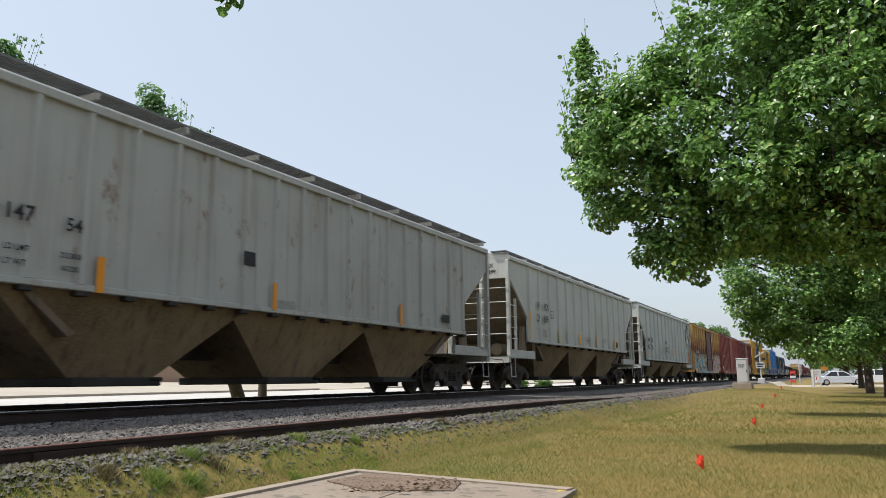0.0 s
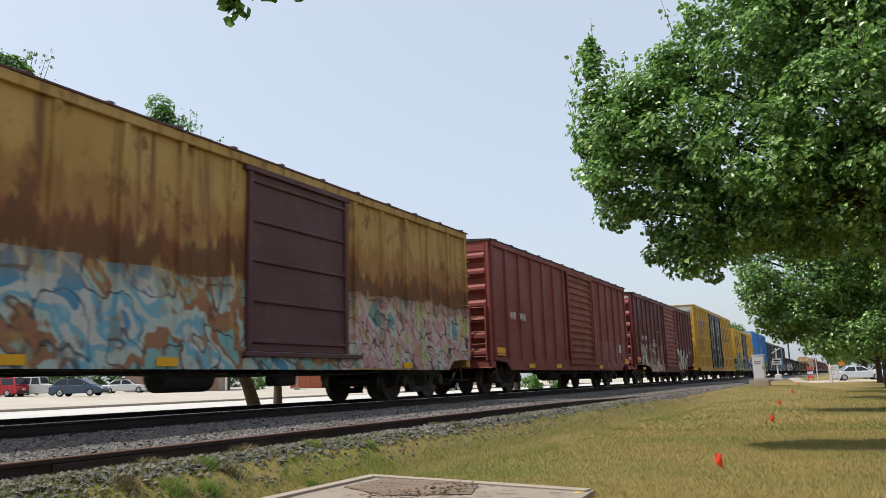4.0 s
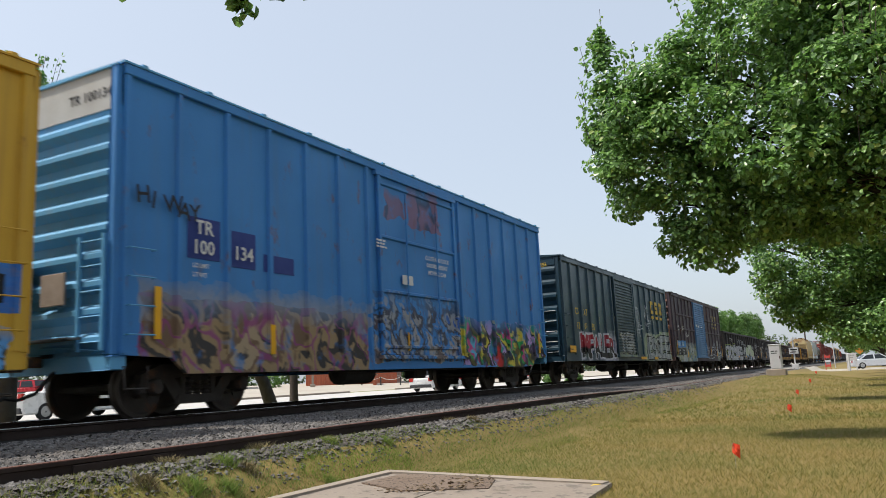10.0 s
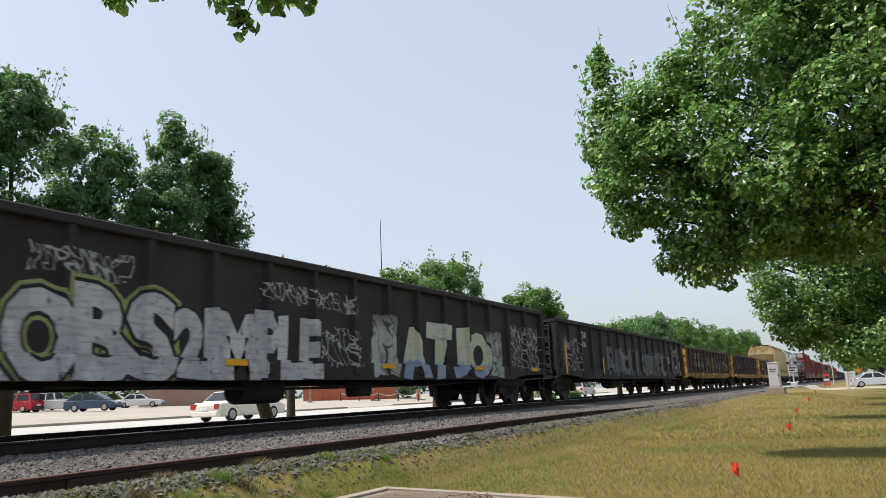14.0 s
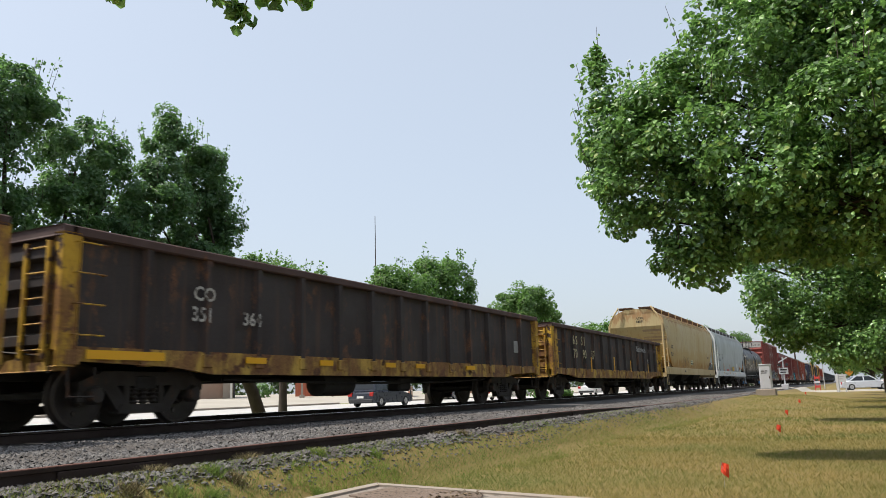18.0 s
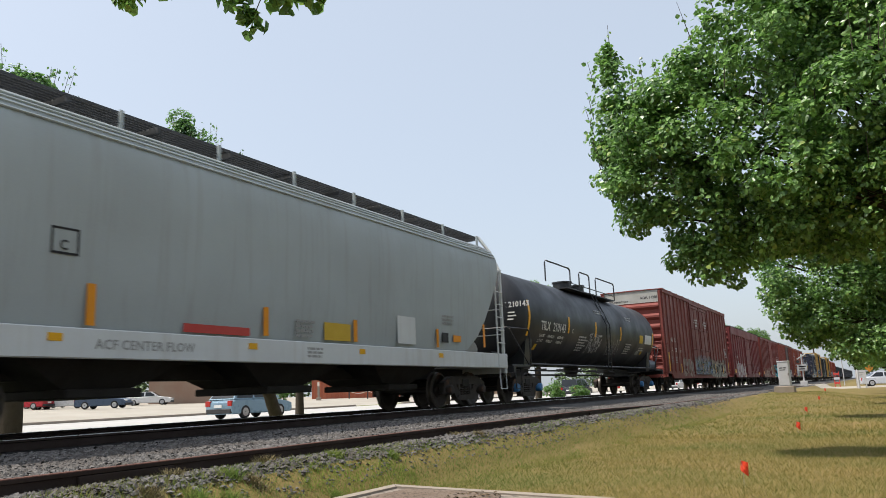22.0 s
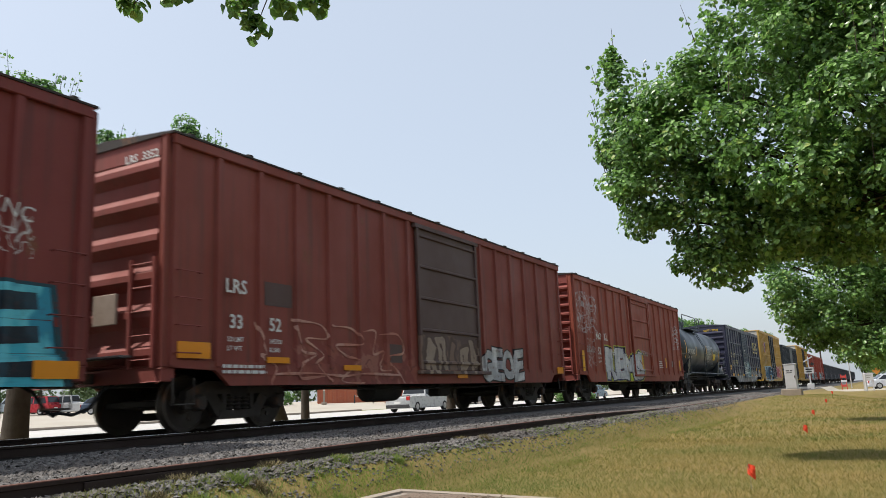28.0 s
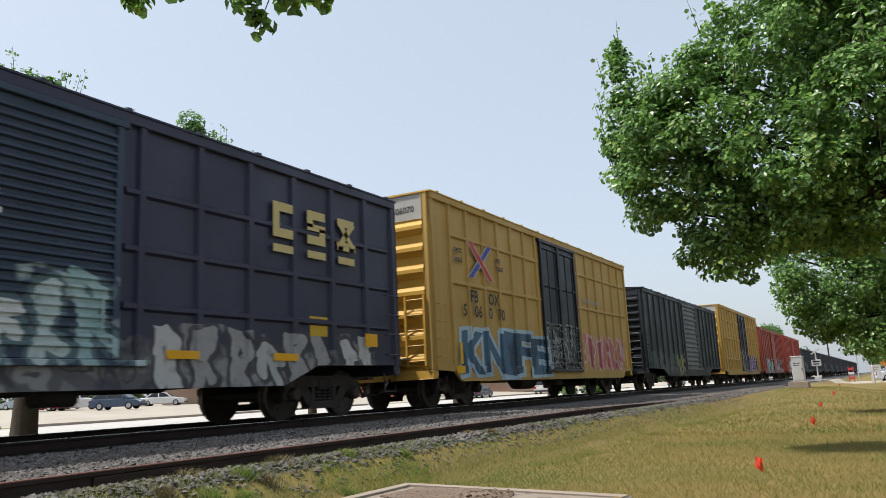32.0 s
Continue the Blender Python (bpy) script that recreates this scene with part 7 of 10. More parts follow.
# brown-black box car with a blue door
P10 = surface("sooty_brown_violet_paint", (0.058, 0.042, 0.054), 0.65, 0.0, 0.4, 0.8, 40, 0.12, streak=((0.06, 0.03, 0.02), 0.5), rust=0.12, paints=[
    spray(7.9, 0.3, 6.2, 0.55, 1.75, ((0.35, 0.42, 0.42), (0.5, 0.52, 0.5), (0.42, 0.44, 0.24), (0.2, 0.3, 0.36), (0.45, 0.46, 0.4)), line=(0.06, 0.06, 0.07), cell=0.7, cover=0.85, kind="wash"),
    spray(7.9, 2.95, 3.9, 2.05, 2.35, ((0.55, 0.55, 0.55),), kind="tag", cell=0.25, wobble=0.05, edge=0.25),
    spray(7.9, 13.6, 15.7, 0.7, 1.5, ((0.3, 0.35, 0.25), (0.08, 0.14, 0.25), (0.4, 0.4, 0.4)), cell=0.45, cover=0.75)])
P10E = surface("rust_brown_end_paint", (0.1, 0.055, 0.045), 0.7, 0.0, 0.4, 0.9, 40, 0.12, rust=0.35)
D10 = surface("steel_blue_door_paint", (0.1, 0.235, 0.44), 0.6, 0.0, 0.4, 1.0, 40, 0.1, streak=((0.03, 0.05, 0.08), 0.6), rust=0.12)
car, h = boxcar("sooty brown box car with a steel-blue ribbed door", 184.91, 200.71, 4.41, P10, TAR, P10E, (6.11, 9.28), D10, "fine", (6, 5), 9, sill="deep", belts=(3.3, 2.5), step_paint=P10E)
for word, u in (("CS", 0.98), ("XT", 2.09)):
    letters(car, word, u - h, 2.41, 0.25, WHITE_PAINT, 1.508)
scrawl(car, h, SWEEP_TAG, 9.7, 12.4, 0.85, 1.75, 0.06, PALE_LINE)
scrawl(car, h, SWEEP_TAG, 12.5, 15.4, 1.0, 1.95, 0.06, PALE_LINE)
BLUE_PANEL, NUMBERS = plain("azure_number_panel", (0.04, 0.2, 0.5), 0.6), plain("pale_cyan_stencil_paint", (0.4, 0.5, 0.5), 0.6)
patches(car, [(0.55 - h, 1.56 - h, 1.44, 1.82), (1.64 - h, 2.83 - h, 1.46, 1.84)], BLUE_PANEL, 1.568, "number_panel")
patches(car, [(0.55 - h, 1.56 - h, 1.02, 1.4), (1.72 - h, 2.8 - h, 1.06, 1.42)], BLACK_PAINT, 1.568, "number_panel")
letters(car, "136", 0.72 - h, 1.52, 0.24, NUMBERS, 1.574, bold=0.06)
letters(car, "666", 1.8 - h, 1.54, 0.24, NUMBERS, 1.574, bold=0.06)
for word, u, z in (("LD LMT", 0.8, 1.24), ("LT WT", 0.8, 1.08), ("159300", 1.9, 1.26), ("60700", 1.9, 1.1)):
    letters(car, word, u - h, z, 0.085, WHITE_PAINT, 1.574)
block_mark(car, 12.1 - h, 3.12, 0.62, plain("worn_yellow_paint", (0.32, 0.26, 0.09), 0.7), 1.508)
patches(car, [(5.75 - h, 5.95 - h, 2.45, 2.8)], WHITE_PAINT, 1.508, "sticker")
patches(car, [(6.25 - h, 6.65 - h, 2.77, 2.89), (6.95 - h, 7.15 - h, 2.72, 2.86), (7.9 - h, 8.2 - h, 2.74, 2.82)], WHITE_PAINT, 1.602, "sticker")
patches(car, [(13.85 - h, 14.3 - h, 1.7, 2.05)], GREY_PAINT, 1.508, "stencil_panel")
tapes(car, h, [(0.45, 0.57, 1.1, 1.85), (3.2, 3.32, 0.9, 1.4), (11.0, 11.12, 1.0, 1.6), (13.3, 13.42, 1.0, 1.6), (15.5, 15.62, 1.0, 1.7)])

# gondolas
P11 = surface("black_brown_gondola_paint_with_silver_pieces", (0.026, 0.023, 0.024), 0.75, 0.0, 0.4, 0.8, 40, 0.15, streak=((0.05, 0.035, 0.03), 0.4), paints=[
    spray(10.33, 11.0, 12.0, 0.8, 2.1, ((0.5, 0.52, 0.52), (0.4, 0.42, 0.42)), line=(0.02, 0.02, 0.025), cell=0.7, cover=0.8, kind="wash"),
    spray(10.33, 16.6, 17.6, 0.75, 2.0, ((0.5, 0.52, 0.52), (0.36, 0.4, 0.42)), line=(0.02, 0.02, 0.025), cell=0.5, cover=0.8, kind="wash"),
    spray(10.33, 9.2, 10.6, 1.0, 1.7, ((0.45, 0.46, 0.48),), kind="tag", cell=0.3, cover=0.8, edge=0.2),
    spray(10.33, 3.4, 5.0, 2.1, 2.45, ((0.45, 0.46, 0.48),), kind="tag", cell=0.25, cover=0.8, edge=0.2),
    spray(10.33, 7.6, 10.4, 2.05, 2.4, ((0.42, 0.43, 0.45),), kind="tag", cell=0.25, cover=0.8, edge=0.2),
    spray(10.33, 18.2, 20.4, 1.0, 2.3, ((0.4, 0.4, 0.42),), kind="tag", cell=0.3, cover=0.7, edge=0.2)])
car, h = gondola("black gondola car covered in silver graffiti letters", 201.92, 222.59, 2.86, P11, 17)
LIME = can("lime_green_spray", ((0.28, 0.33, 0.12), (0.22, 0.27, 0.1)), (0.05, 0.05, 0.03), 0.3)
SILVER_CAN = can("brushed_silver_spray", ((0.5, 0.51, 0.53), (0.4, 0.41, 0.44), (0.56, 0.56, 0.58)), (0.16, 0.16, 0.17), 0.45)
piece(car, h, "KR", 0.45, 3.2, 0.66, 2.0, SILVER_CAN, INK, LIME, seed=2, fat=0.05, spread=0.045, lean=0.05)
piece(car, h, "OBS", 3.15, 5.75, 0.66, 2.0, SILVER_CAN, INK, LIME, seed=3, fat=0.05, spread=0.035, lean=0.05)
piece(car, h, "2IMPLE", 5.75, 9.25, 0.68, 1.95, SILVER_CAN, INK, seed=6, fat=0.065, lean=0.08)
piece(car, h, "ATJO", 12.1, 16.7, 0.72, 2.1, can("pale_green_over_blue_spray", ((0.5, 0.55, 0.4), (0.55, 0.57, 0.5)), (0.2, 0.22, 0.2), 0.3, (1.1, ((0.22, 0.3, 0.45), (0.3, 0.36, 0.45)))), INK, seed=8, fat=0.07)
tapes(car, h, [(1.0, 1.5, 0.95, 1.05), (6.7, 7.2, 0.95, 1.05), (11.2, 11.7, 0.95, 1.05), (15.6, 16.1, 0.95, 1.05), (19.5, 20.0, 0.95, 1.05)], REFLECT, 1.575)

P12 = surface("black_gondola_paint", (0.025, 0.023, 0.026), 0.75, 0.0, 0.35, 0.8, 40, 0.15, streak=((0.045, 0.035, 0.03), 0.4), paints=[
    spray(10.05, 6.0, 16.5, 0.85, 2.0, ((0.16, 0.16, 0.17), (0.12, 0.12, 0.13), (0.2, 0.2, 0.21)), line=(0.02, 0.02, 0.022), cell=0.8, cover=0.8),
    spray(10.05, 0.8, 2.6, 1.0, 2.2, ((0.35, 0.35, 0.36),), kind="tag", cell=0.35, cover=0.8, edge=0.2),
    spray(10.05, 18.0, 19.8, 1.0, 2.4, ((0.4, 0.4, 0.42),), kind="tag", cell=0.32, cover=0.8, edge=0.2)])
car, h = gondola("black gondola car with faded grey graffiti", 223.88, 243.98, 2.76, P12, 17)
letters(car, "TLX", 2.6 - h, 2.2, 0.2, WHITE_PAINT, 1.466)
letters(car, "638", 2.6 - h, 1.85, 0.2, WHITE_PAINT, 1.466)
tapes(car, h, [(0.7, 0.82, 0.9, 1.9), (5.0, 5.12, 0.9, 1.5), (19.3, 19.42, 0.9, 1.6)], REFLECT, 1.575)
patches(car, [(17.0 - h, 17.5 - h, 1.5, 1.85)], GREY_PAINT, 1.466, "stencil_panel")

P13 = surface("dull_black_gondola_paint", (0.04, 0.032, 0.031), 0.75, 0.0, 0.6, 0.8, 40, 0.15, streak=((0.085, 0.045, 0.03), 0.75), rust=0.28)
S13 = surface("worn_yellow_sill_paint", (0.5, 0.32, 0.06), 0.75, 0.0, 0.7, 2.4, 40, 0.2, shade=(0.75, 0.7, 0.9), streak=((0.07, 0.032, 0.018), 0.9), rust=0.95, fleck=((0.05, 0.026, 0.016), 3.2))
Y13 = surface("yellow_end_paint_flaking", (0.55, 0.33, 0.03), 0.7, 0.0, 0.6, 2.5, 40, 0.2, fleck=((0.05, 0.026, 0.016), 4.5), streak=((0.1, 0.045, 0.02), 0.6), rust=0.7)
CH13 = surface("brown_top_chord_paint", (0.075, 0.045, 0.04), 0.8, 0.0, 0.4, 1.4, 40, 0.2, rust=0.2)
P13T = surface("dull_black_gondola_paint_with_tags", (0.04, 0.032, 0.031), 0.75, 0.0, 0.6, 0.8, 40, 0.15, streak=((0.085, 0.045, 0.03), 0.75), rust=0.28, paints=[
    spray(8.7, 14.0, 15.0, 1.25, 2.0, ((0.45, 0.4, 0.36),), kind="tag", cell=0.3, cover=0.7, edge=0.16)])
WORN_WHITE = surface("worn_white_stencil_paint", (0.42, 0.4, 0.37), 0.75, 0.0, 0.5, 3.0, 40, 0.1, fleck=((0.09, 0.075, 0.065), 7.0))
car, h = gondola("black gondola car with a worn yellow sill", 245.3, 262.72, 2.58, P13T, 15, CH13, S13, None, end_post=Y13)
for word, u, z in (("C", 2.1, 1.9), ("S", 2.86, 1.9), ("X", 3.5, 1.9), ("T", 4.0, 1.9), ("4", 2.2, 1.4), ("8", 2.86, 1.4), ("8", 3.55, 1.4), ("2", 4.0, 1.4), ("1", 4.65, 1.4), ("6", 5.05, 1.4)):
    letters(car, word, u - h, z, 0.33, WORN_WHITE, 1.53)
for c, u, z in (("T", 8.15, 1.35), ("E", 9.05, 1.33), ("R", 10.35, 1.36), ("D", 11.5, 1.34), ("Y", 12.75, 1.4)):
    letters(car, c, u - h, z, 0.42, GREY_PAINT, 1.53, bold=0.0, name="graffiti_tag")
OCHRE = can("ochre_spray", ((0.3, 0.16, 0.04), (0.22, 0.11, 0.03)), (0.05, 0.035, 0.03), 0.5)
for u0, u1, z0, z1 in ((7.1, 8.0, 1.95, 2.1), (7.1, 8.3, 1.55, 1.68), (7.1, 7.3, 1.1, 1.55), (7.3, 7.5, 1.68, 1.95), (8.8, 9.7, 1.75, 2.1), (9.3, 9.75, 1.3, 1.6)):
    drape(car, "graffiti_stroke", [(0, u0 - h, z0), (0, u1 - h, z0), (0, u1 - h + 0.08, z1), (0, u0 - h + 0.08, z1)], [(0, 1, 2, 3)], OCHRE, 0.004)
letters(car, "182400", 3.4 - h, 0.86, 0.09, BLACK_PAINT, 1.575)
letters(car, "70600 GR", 3.4 - h, 0.74, 0.09, BLACK_PAINT, 1.575)
letters(car, "NEW 1 81", 4.8 - h, 0.74, 0.09, BLACK_PAINT, 1.575)
tapes(car, h, [(4.69, 5.2, 0.96, 1.06), (8.7, 9.2, 0.96, 1.06), (9.9, 10.4, 0.96, 1.06), (14.1, 14.6, 0.96, 1.06)], REFLECT, 1.58)
patches(car, [(15.6 - h, 16.1 - h, 1.4, 1.7)], GREY_PAINT, 1.466, "stencil_panel")

car, h = gondola("black gondola car with yellow ends and sill patches", 263.64, 280.35, 2.62, P13, 15, CH13, S13, None, end_post=Y13)
for word, u, z in (("CO", 2.13, 1.84), ("351", 2.1, 1.52), ("364", 3.22, 1.52)):
    letters(car, word, u - h, z, 0.22, WORN_WHITE, 1.466)
tapes(car, h, [(0.3, 1.6, 0.9, 1.02), (3.3, 3.8, 0.9, 1.0), (5.3, 5.7, 0.9, 1.0), (7.6, 8.0, 0.9, 1.0), (8.9, 9.3, 0.9, 1.0), (11.5, 12.0, 0.9, 1.0)], REFLECT, 1.58)
patches(car, [(15.0 - h, 15.5 - h, 1.45, 1.8)], GREY_PAINT, 1.466, "stencil_panel")

STENCIL = plain("yellowed_stencil_paint", (0.42, 0.37, 0.22), 0.7)
car, h = gondola("black gondola car with flaking yellow corner posts", 281.84, 298.46, 2.57, P13, 15, CH13, S13, S13, end_post=Y13)
for word, u, z in (("6", 2.1, 1.92), ("S", 2.42, 1.92), ("S", 3.05, 1.92), ("I", 3.42, 1.92), ("70", 2.13, 1.44), ("90", 3.2, 1.44), ("17", 4.25, 1.44)):
    letters(car, word, u - h, z, 0.32, STENCIL, 1.466)
letters(car, "Nationwide", 11.36 - h, 1.95, 0.27, GREY_PAINT, 1.53)
letters(car, "gondola pool", 13.6 - h, 1.97, 0.24, CH13, 1.53)
tapes(car, h, [(4.15, 4.25, 0.95, 1.5), (7.4, 7.5, 1.0, 1.6), (10.1, 10.2, 1.0, 1.5), (13.45, 13.55, 1.0, 1.4)], REFLECT, 1.575)
patches(car, [(13.96 - h, 14.52 - h, 1.33, 1.38), (13.96 - h, 14.52 - h, 1.6, 1.65), (13.96 - h, 14.02 - h, 1.38, 1.6), (14.46 - h, 14.52 - h, 1.38, 1.6), (14.1 - h, 14.35 - h, 1.44, 1.5)], WHITE_PAINT, 1.466, "stencil_panel")
patches(car, [(0.14 - h, 0.75 - h, 1.05, 2.4), (16.0 - h, 16.45 - h, 1.05, 2.4)], Y13, 1.464, "yellow_panel")

# smooth-sided hoppers
P16 = surface("rust_washed_tan_paint", (0.47, 0.38, 0.205), 0.65, 0.0, 0.4, 0.5, 40, 0.1, shade=(0.86, 0.66, 0.42), streak=((0.36, 0.2, 0.075), 0.6), rust=0.05,
              bands=[(1.2, 2.45, (0.43, 0.28, 0.085), 0.5), (1.2, 1.75, (0.34, 0.16, 0.03), 0.7), (4.05, 4.5, (0.3, 0.13, 0.05), 0.55)], paints=[
    spray(8.36, 5.2, 7.2, 1.45, 2.05, ((0.08, 0.06, 0.05),), kind="tag", cell=0.42, cover=0.7, edge=0.16),
    spray(8.36, 0.3, 1.3, 2.6, 3.6, ((0.16, 0.1, 0.12),), kind="tag", cell=0.35, cover=0.6, edge=0.2)])
P16S = surface("cream_sill_paint", (0.5, 0.38, 0.2), 0.6, 0.0, 0.3, 0.8, 40, 0.1, streak=((0.3, 0.17, 0.06), 0.5))
# side tan at half strength: shade inside the open end, put into the colour
SLOPE_TAN = surface("dark_tan_slope", (0.26, 0.19, 0.11), 0.8, 0.0, 0.4, 0.9, 30, 0.2)
car, h = centre_flow("rust-washed tan covered hopper car with smooth sides", 299.77, 316.5, P16, SLOPE_TAN, GRATE, P16S)
letters(car, "ACFX", 1.75 - h, 2.42, 0.2, BLACK_PAINT, 1.505)
letters(car, "58071", 1.72 - h, 2.0, 0.19, BLACK_PAINT, 1.505)
letters(car, "ACFX", 0.0, 4.02, 0.12, BLACK_PAINT, -h + 0.34, "end")
letters(car, "58071", 0.0, 3.84, 0.12, BLACK_PAINT, -h + 0.34, "end")
patches(car, [(7.69 - h, 8.51 - h, 1.58, 1.88)], plain("faded_cream_decal", (0.55, 0.53, 0.33), 0.6), 1.475, "stencil_panel")
small_print(car, 7.74 - h, 1.82, BLACK_PAINT, 2, 0.7, 0.025, 1.482)
for i in range(12):
    if i not in (3, 7):
        patches(car, [(7.75 + 0.06 * i - h, 7.795 + 0.06 * i - h, 1.62, 1.72)], BLACK_PAINT, 1.482, "lettering")
small_print(car, 13.95 - h, 2.2, SLOPE_TAN, 2, 0.9, 0.06, 1.492)
patches(car, [(15.05 - h, 15.4 - h, 1.75, 1.88)], plain("rust_red_placard", (0.24, 0.07, 0.03), 0.7), 1.5, "placard")
patches(car, [(14.4 - h, 14.85 - h, 1.56, 1.82), (14.38 - h, 14.66 - h, 1.0, 1.07), (5.2 - h, 5.5 - h, 1.12, 1.22)], BLACK_PAINT, 1.545, "stencil_panel")

P17 = surface("pale_blue_grey_paint", (0.36, 0.4, 0.41), 0.55, 0.0, 0.25, 0.6, 40, 0.08, streak=((0.25, 0.24, 0.22), 0.3))
P17S = surface("white_sill_paint", (0.6, 0.62, 0.62), 0.55, 0.0, 0.2, 0.9, 40, 0.08, streak=((0.4, 0.36, 0.3), 0.3))
# inner sheets a little darker than the side grey
SLOPE_GREY = surface("grey_slope", (0.3, 0.3, 0.28), 0.8, 0.0, 0.4, 0.9, 30, 0.2)
car, h = centre_flow("pale blue-grey covered hopper car with a white sill", 317.86, 334.67, P17, SLOPE_GREY, surface("dull_dark_grating", (0.07, 0.072, 0.078), 0.7, 0.2, 0.4, 3.0, 50, 0.3), P17S)
letters(car, "ACFX", 1.45 - h, 2.53, 0.19, BLACK_PAINT, 1.505)
letters(car, "59506", 1.42 - h, 2.1, 0.19, BLACK_PAINT, 1.505)
letters(car, "ACF CENTER FLOW", 3.77 - h, 1.1, 0.13, GREY_PAINT, 1.545, tight=1.05)
patches(car, [(5.3 - h, 6.7 - h, 1.4, 1.53)], XRED, 1.47, "stencil_panel")
patches(car, [(8.67 - h, 9.5 - h, 1.42, 1.75)], YELLOW_PAINT, 1.48, "stencil_panel")
patches(car, [(3.1 - h, 3.5 - h, 2.28, 2.31), (3.1 - h, 3.5 - h, 2.6, 2.63), (3.1 - h, 3.13 - h, 2.31, 2.6), (3.47 - h, 3.5 - h, 2.31, 2.6)], BLACK_PAINT, 1.506, "stencil_frame")
letters(car, "C", 3.22 - h, 2.34, 0.13, BLACK_PAINT, 1.506)
small_print(car, 7.84 - h, 1.7, GREY_PAINT, 4, 0.6, 0.05, 1.49)
patches(car, [(11.22 - h, 11.97 - h, 1.45, 2.05)], P17S, 1.485, "repainted_patch")
patches(car, [(13.2 - h, 13.5 - h, 1.55, 1.78)], BLACK_PAINT, 1.485, "stencil_panel")
patches(car, [(13.75 - h, 14.15 - h, 1.58, 1.74)], ORANGE_TAPE, 1.485, "placard")
tapes(car, h, [(3.65, 3.78, 1.4, 1.95), (7.0, 7.12, 1.42, 1.9), (9.58, 9.7, 1.42, 1.85), (12.9, 13.0, 1.42, 1.85), (15.4, 15.5, 1.5, 2.1)], ORANGE_TAPE, 1.5)
for u in (3.1, 6.6, 9.7, 12.9):
    part("reflector", Solid().box(1.54, 1.546, u - h, u + 0.2 - h, 1.18, 1.28), REFLECT, car)
small_print(car, 8.1 - h, 1.22, GREY_PAINT, 3, 0.5, 0.04, 1.545)
small_print(car, 13.2 - h, 2.15, GREY_PAINT, 3, 0.6, 0.05, 1.5)

# black tank car
P18 = surface("satin_black_tank_paint", (0.012, 0.013, 0.017), 0.5, 0.0, 0.4, 1.0, 40, 0.03, gloss=0.55, streak=((0.03, 0.03, 0.032), 0.5), paints=[
    spray(8.925, 7.2, 8.7, 1.65, 2.3, ((0.42, 0.42, 0.43),), kind="tag", cell=0.26, cover=0.9, edge=0.24),
    spray(8.925, 9.6, 11.2, 1.6, 2.2, ((0.32, 0.32, 0.33),), kind="tag", cell=0.28, cover=0.8, edge=0.2)])
car, h = tank_car("satin black tank car with white lettering and blue bearing caps", 335.2, 353.05, 1.47, 2.62, P18, (-2.7, 3.1), True, ((-4.9, -2.4), (-1.4, -0.2), (0.6, 3.1)), 0.55)


def on_barrel(car, zc, r, draw):
    """Wrap flat marks round a barrel: draw() makes them at x = 0 plane offsets."""
    ob = draw
    for v in ob.data.vertices:
        dz = max(-r * 0.98, min(r * 0.98, v.co.z - zc))
        a = dz / r
        v.co.x = (r + 0.012) * math.cos(a)
        v.co.z = zc + (r + 0.012) * math.sin(a)


for word, u, z, size in (("TILX", 2.36, 2.2, 0.28), ("210143", 3.4, 2.2, 0.28), ("LD LMT", 2.36, 1.97, 0.1), ("184100 LB", 3.05, 1.97, 0.1), ("83500 KG", 3.95, 1.97, 0.1),
                         ("LT WT", 2.36, 1.8, 0.1), ("78900 LB", 3.05, 1.8, 0.1), ("35800 KG", 3.95, 1.8, 0.1), ("C", 5.22, 2.22, 0.14)):
    on_barrel(car, 2.62, 1.47, letters(car, word, u - h, z, size, WHITE_PAINT))
for k, (u, z0, z1) in enumerate(((1.3, 1.95, 3.05), (4.8, 2.2, 2.75), (7.75, 2.2, 2.75), (11.05, 2.2, 2.75), (16.3, 2.1, 2.75))):
    s = Solid()
    for i in range(6):
        a, b = z0 + (z1 - z0) * i / 6, z0 + (z1 - z0) * (i + 1) / 6
        s.put([(0, u - h, a), (0, u + 0.14 - h, a), (0, u + 0.14 - h, b), (0, u - h, b)], [(0, 1, 2, 3)])
    on_barrel(car, 2.62, 1.47, part("reflector", s, REFLECT, car))
for rect, m in (((14.05, 14.6, 2.2, 2.55), YELLOW_PAINT), ((14.95, 16.1, 2.2, 2.6), WHITE_PAINT), ((2.3, 2.5, 1.5, 1.72), YELLOW_PAINT), ((14.68, 14.92, 1.68, 1.84), YELLOW_PAINT), ((13.95, 14.4, 1.66, 1.84), GREY_PAINT)):
    u0, u1, z0, z1 = rect
    s = Solid()
    for i in range(5):
        a, b = z0 + (z1 - z0) * i / 5, z0 + (z1 - z0) * (i + 1) / 5
        s.put([(0, u0 - h, a), (0, u1 - h, a), (0, u1 - h, b), (0, u0 - h, b)], [(0, 1, 2, 3)])
    on_barrel(car, 2.62, 1.47, part("placard", s, m, car))
for u, z, n in ((6.05, 2.1, 6), (12.0, 2.05, 5), (8.0, 3.2, 2), (12.2, 3.2, 2), (14.2, 1.95, 2)):
    on_barrel(car, 2.62, 1.47, small_print(car, u - h, z, WHITE_PAINT, n, 1.0, 0.06))
letters(car, "TILX 210143", 0.55, 2.8, 0.16, WHITE_PAINT, -h + 0.75, "end")
s = Solid()
part("end_lettering", Solid().box(0.5, 1.25, -h + 0.76, -h + 0.77, 2.62, 2.66).box(0.5, 1.3, -h + 0.76, -h + 0.77, 2.52, 2.56).box(0.5, 1.2, -h + 0.76, -h + 0.77, 2.42, 2.46), WHITE_PAINT, car)

